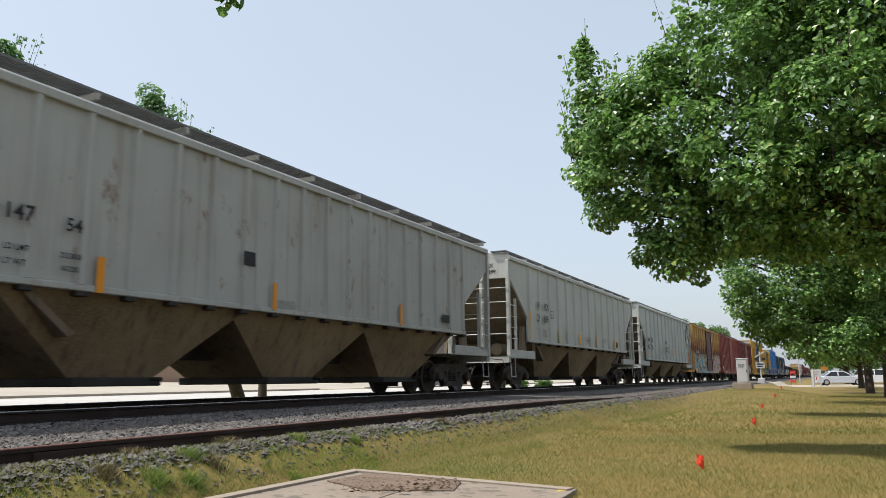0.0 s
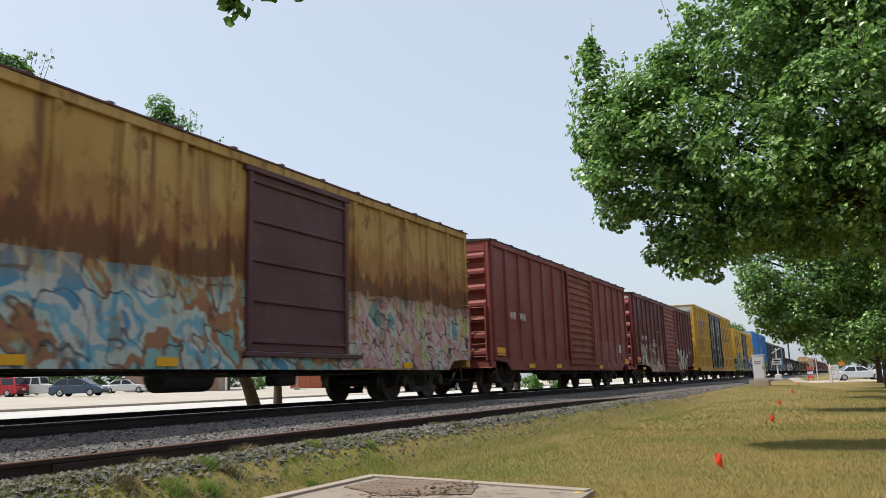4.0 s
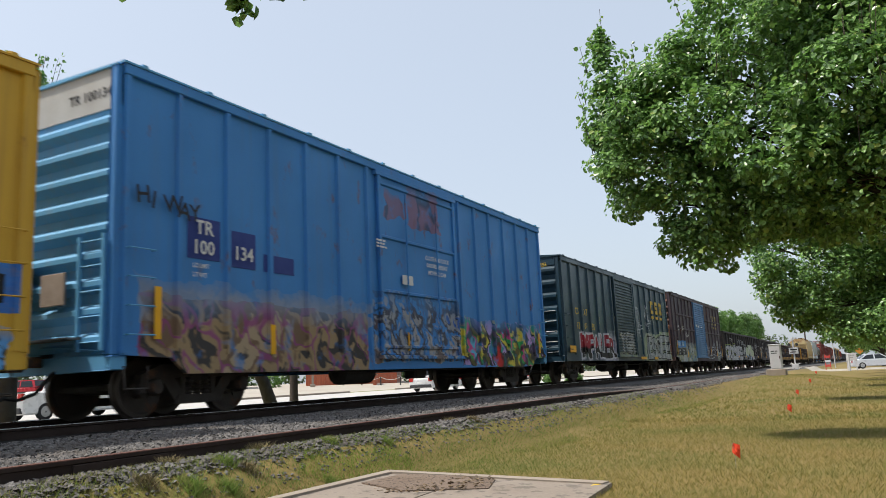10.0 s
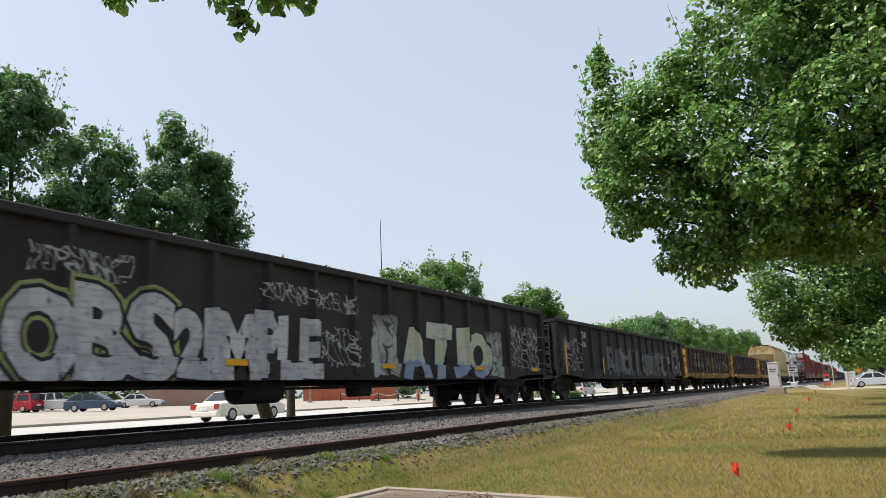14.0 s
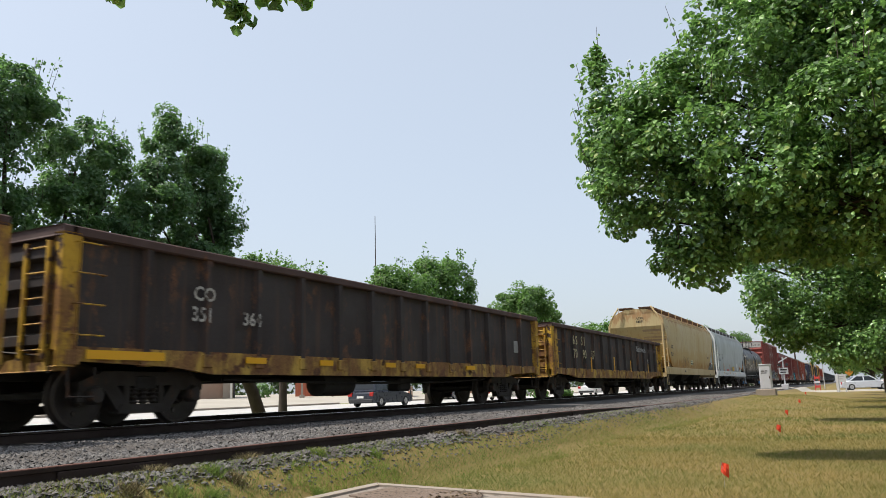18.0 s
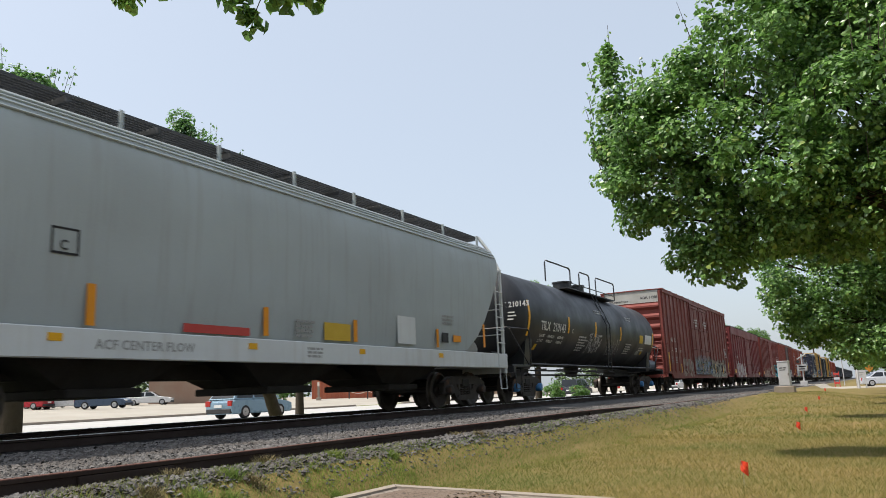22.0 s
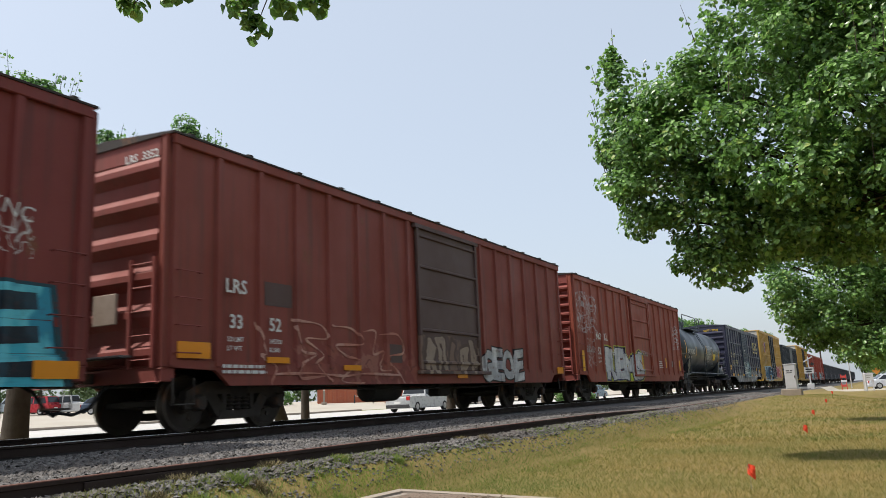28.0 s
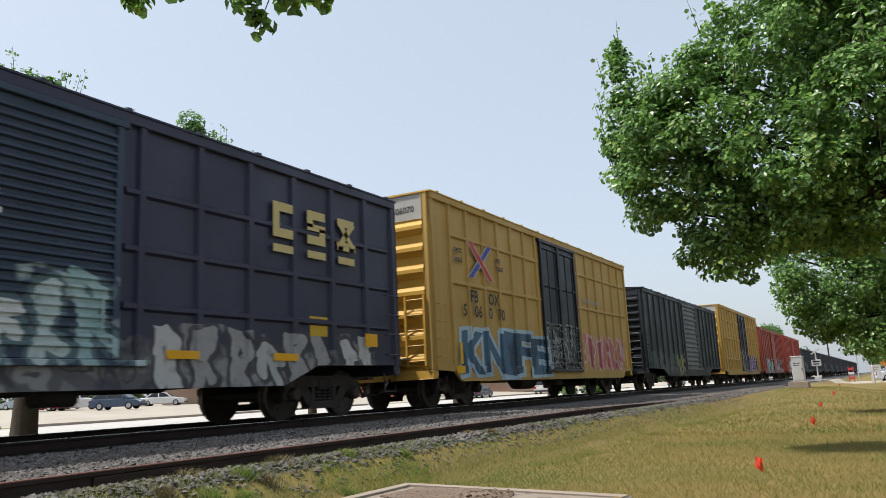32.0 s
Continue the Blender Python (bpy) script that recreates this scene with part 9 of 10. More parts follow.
car, h = boxcar("tall ochre box car with purple graffiti far down the train", 509.9, 525.8, 5.0, surface("ochre_paint_with_purple_spray", (0.46, 0.28, 0.06), 0.6, 0.0, 0.25, 0.7, 40, 0.1, paints=[
    spray(7.95, 8.5, 14.5, 0.7, 2.0, ((0.2, 0.1, 0.35), (0.3, 0.25, 0.45)), cell=0.6)]), None, P26E, (7.0, 9.8), P26D, "plug", (7, 6), 7, BAND, "deep", 0.08, 0.05, belts=(4.1, 2.95, 1.6), bottom=0.86, double=True)
P29 = surface("orange_red_paint_with_pale_spray", (0.3, 0.05, 0.03), 0.6, 0.0, 0.35, 0.8, 40, 0.1, paints=[
    spray(7.8, 3.0, 7.0, 0.6, 1.9, ((0.15, 0.4, 0.45), (0.4, 0.5, 0.5)), cell=0.6), spray(7.8, 9.0, 13.5, 0.6, 1.9, ((0.4, 0.42, 0.44), (0.3, 0.3, 0.32)), cell=0.6)])
car, h = boxcar("orange-red box car with pale graffiti far down the train", 527.3, 542.9, 4.4, P29, None, None, (6.8, 9.6), P29, "panel", (6, 6), 7, sill="deep")
copied_red = copy_thing(car, pose(0, 0, 0))
TRAIN.append((copied_red, 552.4))
WHEELSETS += [o for o in copied_red.children_recursive if o.name.startswith("wheelset")]
P31 = surface("dull_blue_grey_gondola_paint", (0.06, 0.065, 0.075), 0.75, 0.0, 0.35, 0.8, 40, 0.15, paints=[
    spray(8.0, 3.0, 9.0, 0.9, 2.0, ((0.2, 0.2, 0.22), (0.14, 0.14, 0.16)), line=(0.04, 0.04, 0.05), cell=0.8, cover=0.8)])
car, h = gondola("dull blue-grey high-sided gondola car far down the train", 561.7, 577.7, 3.55, P31, 13)
for i in range(1, 12):
    tail = copy_thing(car, pose(0, 0, 0))
    TRAIN.append((tail, 569.7 + 17.2 * i))
    WHEELSETS += [o for o in tail.children_recursive if o.name.startswith("wheelset")]


# ---- trees ----
BARK = surface("grey_brown_bark", (0.06, 0.046, 0.036), 0.95, 0.0, 0.6, 5.0, 40, 1.0, streak=((0.03, 0.024, 0.02), 0.6))
LEAF = island_colour("glossy_pear_leaf", (0.026, 0.066, 0.026), (0.27, 0.46, 0.135), 0.35, None, 0.34, ((0.3, 0.38, 0.1), 0.95))
LEAF_FAR = island_colour("street_tree_leaf", (0.035, 0.085, 0.042), (0.13, 0.225, 0.11), 0.45, None, 0.4)
LEAF_FRESH = island_colour("bright_green_leaf", (0.045, 0.1, 0.026), (0.13, 0.22, 0.06), 0.5, None, 0.42)


def leaf_mesh(centres, normals, size, rng, wide=0.42, plain_leaf=False):
    """Folded, pointed oval leaves: six points and four triangles each, or four points and two triangles far off."""
    n = len(centres)
    up = normals + rng.normal(0, 0.5, (n, 3))
    up /= np.linalg.norm(up, axis=1)[:, None]
    d = rng.normal(0, 1, (n, 3)) + np.array([0, 0, -0.9])
    d -= up * (d * up).sum(1)[:, None]
    d /= np.linalg.norm(d, axis=1)[:, None] + 1e-9
    side = np.cross(up, d)
    L = (size * rng.uniform(0.65, 1.2, n))[:, None]
    w = L * rng.uniform(wide * 0.82, wide * 1.12, n)[:, None]
    base = centres - d * L * 0.5
    lift = up * w * rng.uniform(0.1, 0.45, n)[:, None]
    if plain_leaf:
        v = np.stack([base, base + d * L * 0.42 + side * w * 0.95 + lift, base + d * L, base + d * L * 0.42 - side * w * 0.95 + lift], 1).reshape(-1, 3)
        return v, (np.array([(0, 1, 2), (0, 2, 3)])[None] + (np.arange(n) * 4)[:, None, None]).reshape(-1, 3)
    v = np.stack([base, base + d * L * 0.28 + side * w * 0.85 + lift, base + d * L * 0.66 + side * w * 0.8 + lift, base + d * L, base + d * L * 0.66 - side * w * 0.8 + lift, base + d * L * 0.28 - side * w * 0.85 + lift], 1).reshape(-1, 3)
    t = np.array([(0, 1, 2), (0, 2, 3), (0, 3, 4), (0, 4, 5)])
    return v, (t[None] + (np.arange(n) * 6)[:, None, None]).reshape(-1, 3)


def unit(rng, n):
    u = rng.normal(0, 1, (n, 3))
    return u / np.linalg.norm(u, axis=1)[:, None]


def crown(parent, lobes, count, size, material, seed, name="crown", tuft_r=0.3, shoots=0):
    """Leaves on the skins of many small tufts, the tufts over and inside uneven lobes; thin shoots stand out of it."""
    rng = np.random.default_rng(seed)
    area = np.array([(l[3] * l[4] * l[5]) ** (2 / 3) for l in lobes])
    C, N, sticks = [], [], []
    for l, share in zip(lobes, area / area.sum()):
        rad = np.array(l[3:6])
        mean = rad.prod() ** (1 / 3)
        r = min(tuft_r, mean * 0.5)
        tufts = max(4, int(3.4 * (mean / r) ** 2))
        per = max(3, int(count * share / tufts))
        u = unit(rng, tufts)
        bump = np.array([1 + 0.3 * noise.noise((a * 1.9 + seed, b * 1.9 + l[0], c * 1.9)) for a, b, c in u])
        deep = rng.uniform(0.3, 1.0, tufts) ** 0.45
        mid = np.array(l[:3]) + u * (deep * bump)[:, None] * np.maximum(rad - r * 0.6, rad * 0.4)
        q = unit(rng, tufts * per).reshape(tufts, per, 3)
        own = rng.uniform(0.6, 1.25, (tufts, 1, 1)) * r
        pts = mid[:, None] + q * own * rng.uniform(0.35, 1.0, (tufts, per, 1)) ** 0.5 * np.array([1.0, 1.0, 0.8])
        C.append(pts.reshape(-1, 3))
        N.append((q * 0.6 + u[:, None] * 0.3 + np.array([0, 0, 0.75])).reshape(-1, 3))
        for k in range(int(shoots * share * 20)):
            w = unit(rng, 1)[0]
            w[2] = abs(w[2]) * 0.8 + 0.1
            a = np.array(l[:3]) + w * rad * 0.9
            h = rng.uniform(0.25, 0.6)
            b = a + np.array([w[0] * 0.25, w[1] * 0.25, 1.0]) * h
            m = 9
            f = rng.uniform(0.1, 1.0, m)[:, None]
            C.append(a + (b - a) * f + rng.normal(0, size * 0.5, (m, 3)))
            N.append(unit(rng, m) + np.array([0, 0, 0.5]))
            sticks.append((a, b))
    C, N = np.concatenate(C), np.concatenate(N)
    v, t = leaf_mesh(C, N, size, rng, plain_leaf=material is not LEAF)
    ob = cloud(name, v, t, material, "", parent, "")
    if sticks:
        s = Solid()
        for a, b in sticks:
            s.tube([tuple(a), tuple(b)], [0.008, 0.003], 3)
        tagged(part("shoot", s, BARK, parent), kind="stuff")
    return ob


def tree(label, x, y, trunk_r, trunk_h, lobes, count, size, material, seed, lean=(0, 0), group="", tuft_r=0.3, limb_r=0.35, shoots=0):
    z = ground_z(x, y)
    t = thing("tree", label, "tree", (x, y, z), 0, group)
    rng = random.Random(seed)
    fork = Vector((lean[0], lean[1], trunk_h))
    pts = [(0, 0, -0.2), (lean[0] * 0.1, lean[1] * 0.1, 0.15), (lean[0] * 0.35, lean[1] * 0.35, trunk_h * 0.4), tuple(fork)]
    part("trunk", Solid().tube(pts, [trunk_r * 1.5, trunk_r * 1.15, trunk_r, trunk_r * 0.85], 10), BARK, t, smooth_faces=True)
    local = [(l[0] - x, l[1] - y, l[2] - z, *l[3:6]) for l in lobes]
    for l in local:
        e = Vector(l[:3])
        if l[3] < 0.47 and trunk_r > 0.19:
            continue
        m = fork.lerp(e, 0.5) + Vector((0, 0, 0.45 if l[2] < trunk_h + 0.9 else 0.0)) + Vector((rng.uniform(-0.3, 0.3), rng.uniform(-0.3, 0.3), rng.uniform(-0.25, 0.12)))
        r0 = trunk_r * limb_r * rng.uniform(0.8, 1.2)
        s = Solid().tube([tuple(fork - Vector((0, 0, 0.2))), tuple(fork.lerp(m, 0.5) + Vector((0, 0, 0.05))), tuple(m), tuple(e)], [r0 * 1.2, r0, r0 * 0.7, r0 * 0.25], 6)
        for _ in range(6):
            a = m.lerp(e, 0.35 + 0.65 * rng.random())
            d = Vector((rng.uniform(-1, 1) * l[3], rng.uniform(-1, 1) * l[4], rng.uniform(-0.6, 0.9) * l[5])) * 0.5
            s.tube([tuple(a), tuple(a + d * 0.5 + Vector((0, 0, 0.08))), tuple(e + d)], [r0 * 0.22, r0 * 0.14, r0 * 0.05], 4)
        part("limb", s, BARK, t, smooth_faces=True)
    crown(t, local, count, size, material, seed, tuft_r=tuft_r, shoots=shoots)
    return t


ROW = "trees along the lawn"
near_lobes = [(-0.15, 11.2, 5.95, 0.8, 1.0, 0.7), (0.3, 11.0, 5.3, 0.9, 1.0, 0.7), (0.6, 11.4, 6.9, 0.9, 1.0, 0.8), (-2.9, 11.0, 5.3, 0.36, 0.45, 0.95), (-2.97, 11.0, 5.85, 0.16, 0.2, 0.42), (-3.05, 11.0, 4.7, 0.35, 0.45, 0.5), (-2.66, 11.0, 4.5, 0.68, 1.0, 0.65), (-2.3, 11.0, 3.95, 0.95, 1.1, 0.7), (-1.75, 11.0, 4.5, 0.9, 1.2, 0.95), (-1.75, 11.1, 3.2, 0.7, 0.9, 0.65),
              (-1.55, 11.0, 2.62, 0.42, 0.6, 0.45), (-0.7, 11.2, 5.6, 1.15, 1.6, 1.15), (-0.75, 11.0, 3.9, 1.15, 1.4, 1.0), (-0.2, 11.6, 7.2, 1.15, 1.7, 1.3), (0.35, 11.4, 4.6, 1.2, 1.5, 1.1),
              (0.9, 11.8, 6.2, 1.4, 1.8, 1.3), (1.4, 11.4, 3.9, 1.1, 1.4, 0.8), (2.2, 12.0, 7.6, 1.8, 2.0, 1.7), (2.4, 11.3, 5.0, 1.4, 1.6, 1.2), (3.9, 12.4, 6.0, 1.8, 2.0, 1.8), (3.2, 13.5, 4.2, 1.8, 1.5, 1.3),
              (0.2, 10.2, 4.3, 0.9, 0.8, 0.8), (1.2, 10.3, 5.3, 1.1, 0.9, 0.9), (-0.5, 10.2, 3.5, 0.8, 0.7, 0.55), (1.7, 10.0, 4.1, 0.9, 0.8, 0.7), (-1.9, 11.0, 2.72, 0.45, 0.5, 0.5), (-2.55, 11.0, 3.45, 0.5, 0.7, 0.4), (-2.9, 11.0, 3.95, 0.38, 0.5, 0.4),
              (0.2, 10.5, 3.15, 0.9, 0.9, 0.55), (1.2, 10.5, 3.1, 0.9, 0.9, 0.6), (2.2, 10.3, 3.2, 0.9, 0.9, 0.6), (-0.65, 10.8, 2.95, 0.7, 0.8, 0.42), (0.7, 9.9, 3.7, 0.8, 0.6, 0.6), (2.4, 9.9, 4.6, 1.0, 0.8, 0.8), (-0.2, 11.3, 2.85, 0.8, 0.8, 0.42), (0.9, 11.6, 2.7, 0.8, 0.8, 0.42), (1.8, 11.6, 2.75, 0.8, 0.8, 0.45), (-1.1, 11.2, 3.0, 0.6, 0.7, 0.4), (-2.3, 11.0, 5.0, 0.45, 0.6, 0.45), (-1.75, 11.0, 5.35, 0.5, 0.6, 0.5)]
tree("broad pear tree with glossy green leaves beside the lawn", 2.9, 12.3, 0.2, 2.5, near_lobes, 165000, 0.078, LEAF, 21, (-0.2, -0.2), ROW, 0.25, 0.35, 16)
second = [(-1.6, 22.0, 4.0, 1.15, 1.5, 1.2), (-1.65, 21.9, 3.0, 0.95, 1.4, 0.8), (-0.9, 22.2, 2.5, 1.1, 1.5, 0.85), (0.3, 22.0, 4.6, 1.6, 1.8, 1.5), (0.5, 21.8, 2.0, 1.2, 1.4, 0.8), (1.3, 22.4, 2.6, 1.3, 1.6, 0.9), (2.2, 22.5, 5.6, 2.0, 2.2, 1.9),
          (2.4, 22.5, 3.2, 1.7, 1.8, 1.1), (4.2, 22.5, 4.5, 2.0, 2.2, 1.8), (-0.9, 21.6, 5.4, 1.0, 1.2, 1.0), (-0.2, 21.4, 3.4, 1.2, 1.0, 0.9), (1.2, 21.2, 3.5, 1.2, 1.0, 0.9), (-1.35, 21.8, 2.2, 0.8, 0.9, 0.55), (-0.3, 21.6, 1.75, 0.9, 0.9, 0.5), (0.9, 21.4, 1.7, 1.0, 0.9, 0.5), (2.0, 21.4, 1.8, 1.1, 0.9, 0.6)]
tree("pear tree with hanging lower boughs along the lawn", 2.6, 22.4, 0.19, 1.9, second, 82000, 0.088, LEAF, 22, (0, 0), ROW, 0.36)
for i, y in enumerate((32.0, 41.0, 50.5, 60.0, 70.0, 108.0, 118.0)):
    x = 2.35 + 0.2 * math.sin(i * 2.3)
    zz = ground_z(x, y)
    lobes = [(x + 2.3 * math.cos(a) * k, y + 2.3 * math.sin(a) * k, zz + h, 1.75, 1.75, 1.35) for a, k, h in ((0.3, 1, 3.3), (1.6, 1, 3.0), (2.9, 1.15, 2.9), (4.1, 1, 3.2), (5.3, 1, 3.4), (3.4, 0.6, 5.2), (1.0, 0.6, 5.4), (0, 0, 6.4))]
    tree("pear tree with a dark trunk along the lawn", x, y, 0.2, 1.75, lobes, 15000, 0.17, LEAF, 30 + i, (0, 0), ROW, 0.45)
# the tree beside the camera: one bough hangs into view
over = [(-2.81, 2.93, 3.17, 0.12, 0.1, 0.11), (-2.79, 3.01, 3.09, 0.08, 0.07, 0.08), (-2.6, 3.06, 3.2, 0.12, 0.1, 0.09), (-2.47, 3.17, 3.22, 0.12, 0.1, 0.08), (-3.21, 2.53, 3.14, 0.1, 0.09, 0.08),
        (-3.05, 2.66, 3.22, 0.1, 0.09, 0.08), (-1.41, 3.77, 3.27, 0.09, 0.08, 0.06), (-2.9, 2.75, 3.4, 0.3, 0.25, 0.09), (-2.5, 3.0, 3.45, 0.25, 0.25, 0.1), (-2.0, 3.37, 3.46, 0.25, 0.25, 0.07)]
ot = tree("pear tree whose bough hangs over the lawn", 2.7, 2.6, 0.2, 2.3, [(-1.9, 2.8, 3.95, 0.8, 0.6, 0.28), (0.4, 2.4, 4.6, 1.4, 1.6, 0.9), (2.4, 2.4, 5.6, 2.0, 2.2, 1.6), (3.8, 1.4, 4.4, 1.6, 1.8, 1.3), (0.9, 0.4, 5.2, 1.6, 1.4, 1.0), (-0.4, 2.6, 4.6, 0.9, 1.0, 0.5), (-0.7, 3.4, 4.7, 1.1, 1.0, 0.5), (-2.2, 2.6, 4.6, 0.8, 0.8, 0.4)],
          13000, 0.11, LEAF, 51, (-0.2, 0), ROW, 0.3)
oz = ground_z(2.7, 2.6)
crown(ot, [(a - 2.7, b - 2.6, c - oz, d, e, f) for a, b, c, d, e, f in over], 400, 0.08, LEAF, 52, "hanging_leaves", 0.07)
twigs = Solid()
for a, b, c, *_ in over:
    twigs.tube([(-4.6, 0.2, 3.9 - oz), ((a - 7.3) / 2, (b - 2.4) / 2, 3.62 - oz), (a - 2.7, b - 2.6, c - oz)], [0.011, 0.006, 0.0025], 5)
part("twig", twigs, BARK, ot)

# street trees beyond the tracks
STREET = "street trees beyond the tracks"
sx = -15.0
tree("tall dark green street tree beyond the tracks", sx, 9.4, 0.24, 2.3, [(-15.0, 9.3, 7.0, 1.0, 1.1, 1.5), (-15.0, 8.0, 6.4, 1.0, 1.1, 1.5), (-15.0, 8.6, 5.0, 1.2, 1.4, 1.3), (-15.2, 11.2, 6.5, 1.0, 0.95, 1.25), (-15.2, 12.1, 5.7, 0.9, 0.85, 1.3), (-15.0, 10.4, 4.6, 1.2, 1.3, 1.2), (-15.0, 11.8, 4.2, 1.1, 1.1, 1.1)],
     62000, 0.1, LEAF_FAR, 61, (0, 0.1), STREET, 0.32, 0.35, 5)
tree("street tree with two pointed tops on a leaning trunk", sx, 17.6, 0.17, 2.6, [(-15.0, 13.6, 7.1, 0.68, 0.7, 1.5), (-15.0, 14.8, 6.8, 0.7, 0.72, 1.5), (-15.0, 15.5, 6.3, 0.6, 0.6, 1.0), (-15.0, 13.4, 5.5, 1.1, 1.1, 1.2), (-15.0, 15.2, 5.2, 1.0, 0.95, 1.3), (-15.0, 14.4, 4.1, 1.3, 1.4, 0.95), (-15.0, 15.5, 3.9, 0.75, 0.7, 0.8)],
     56000, 0.1, LEAF_FAR, 62, (0, -1.7), STREET, 0.3, 0.35, 6)
tree("rounded street tree beyond the tracks", sx, 27.3, 0.18, 2.0, [(-15, 24.6, 4.6, 1.1, 1.2, 1.4), (-15, 26.2, 4.6, 1.3, 1.3, 1.5), (-15, 28.2, 5.4, 1.2, 1.3, 1.5), (-15, 30.1, 5.6, 1.0, 1.15, 1.6), (-15, 29.5, 4.2, 1.0, 1.4, 1.3), (-15, 27.2, 3.6, 1.5, 2.0, 1.0)], 30000, 0.13, LEAF_FRESH, 63, (0, 0.2), STREET, 0.36, 0.35, 3)
tree("low rounded tree by the street", -18.5, 22.6, 0.15, 2.0, [(-18.5, 21.0, 4.9, 1.2, 1.2, 1.2), (-18.5, 22.8, 5.0, 1.2, 1.2, 1.2), (-18.5, 24.4, 4.8, 1.1, 1.1, 1.2), (-18.5, 22.5, 3.8, 1.4, 1.9, 1.0)], 18000, 0.13, LEAF_FRESH, 65, (0, 0), STREET, 0.36, 0.35, 3)
tree("rounded bright green street tree beyond the tracks", sx, 37.2, 0.17, 2.0, [(-15, 36.2, 4.7, 1.4, 1.5, 1.5), (-15, 38.4, 5.2, 1.5, 1.6, 1.5), (-15, 40.6, 4.8, 1.4, 1.5, 1.4), (-15, 37.4, 3.4, 1.6, 2.0, 0.9)], 22000, 0.15, LEAF_FRESH, 64, (0, 0.2), STREET, 0.4)
for i, (y, top) in enumerate(((54.0, 6.2), (64.5, 7.6), (73.0, 7.4), (82.0, 8.0), (92.0, 7.8), (105.0, 8.6), (117.0, 8.8), (131.0, 9.4))):
    lobes = [(-15.5, y - 1.8, top - 2.2, 1.8, 2.0, 1.7), (-15, y + 1.2, top - 1.7, 1.8, 2.2, 1.7), (-15, y + 3.4, top - 2.4, 1.7, 2.0, 1.5), (-14.8, y, top - 3.6, 2.0, 2.8, 1.3)]
    tree("street tree far along the tracks", sx, y, 0.18, 2.0, lobes, 9000, 0.24, LEAF_FAR if i == 1 else LEAF_FRESH, 70 + i, (0, 0), STREET, 0.5)
# woods on the skyline
FAR_LEAF = island_colour("distant_woods_leaf", (0.05, 0.085, 0.03), (0.12, 0.17, 0.07), 0.8)
wl = []
rw = random.Random(9)
for k in range(46):
    a = k / 45
    x, y = -118 + 8 * math.sin(k * 1.7), 55 + 150 * a
    wl.append((x, y, 4.0 + rw.uniform(0, 2.5), rw.uniform(3, 5), rw.uniform(3, 5), rw.uniform(3.5, 6.5)))
for k in range(40):
    wl.append((2 + 3.0 * k + rw.uniform(-2, 2), 235 + rw.uniform(-12, 12), 4.0 + rw.uniform(0, 2.5), rw.uniform(4, 6), rw.uniform(3, 5), rw.uniform(4, 6.5)))
for k in range(26):
    wl.append((-96 + 2.9 * k + rw.uniform(-2, 2), 270 + rw.uniform(-12, 12), 4.0 + rw.uniform(0, 2), rw.uniform(4, 6), rw.uniform(3, 5), rw.uniform(4, 7)))
woods = crown(None, wl, 52000, 0.9, FAR_LEAF, 90, "distant_woods", 1.2)
tagged(woods, "hazy green woods on the skyline", kind="stuff")


# ---- across the street and at the road crossing ----
MOVERS = []
GLASS = plain("dark_car_glass", (0.02, 0.024, 0.028), 0.08)
TYRE = plain("tyre_rubber", (0.018, 0.018, 0.018), 0.85)
RIM = plain("alloy_rim", (0.4, 0.4, 0.41), 0.35, 0.7)
LAMP_RED, LAMP_WHITE = plain("red_lamp_glass", (0.35, 0.02, 0.015), 0.25), plain("clear_lamp_glass", (0.6, 0.6, 0.58), 0.2)
BUMPER = plain("black_bumper_plastic", (0.03, 0.03, 0.032), 0.7)


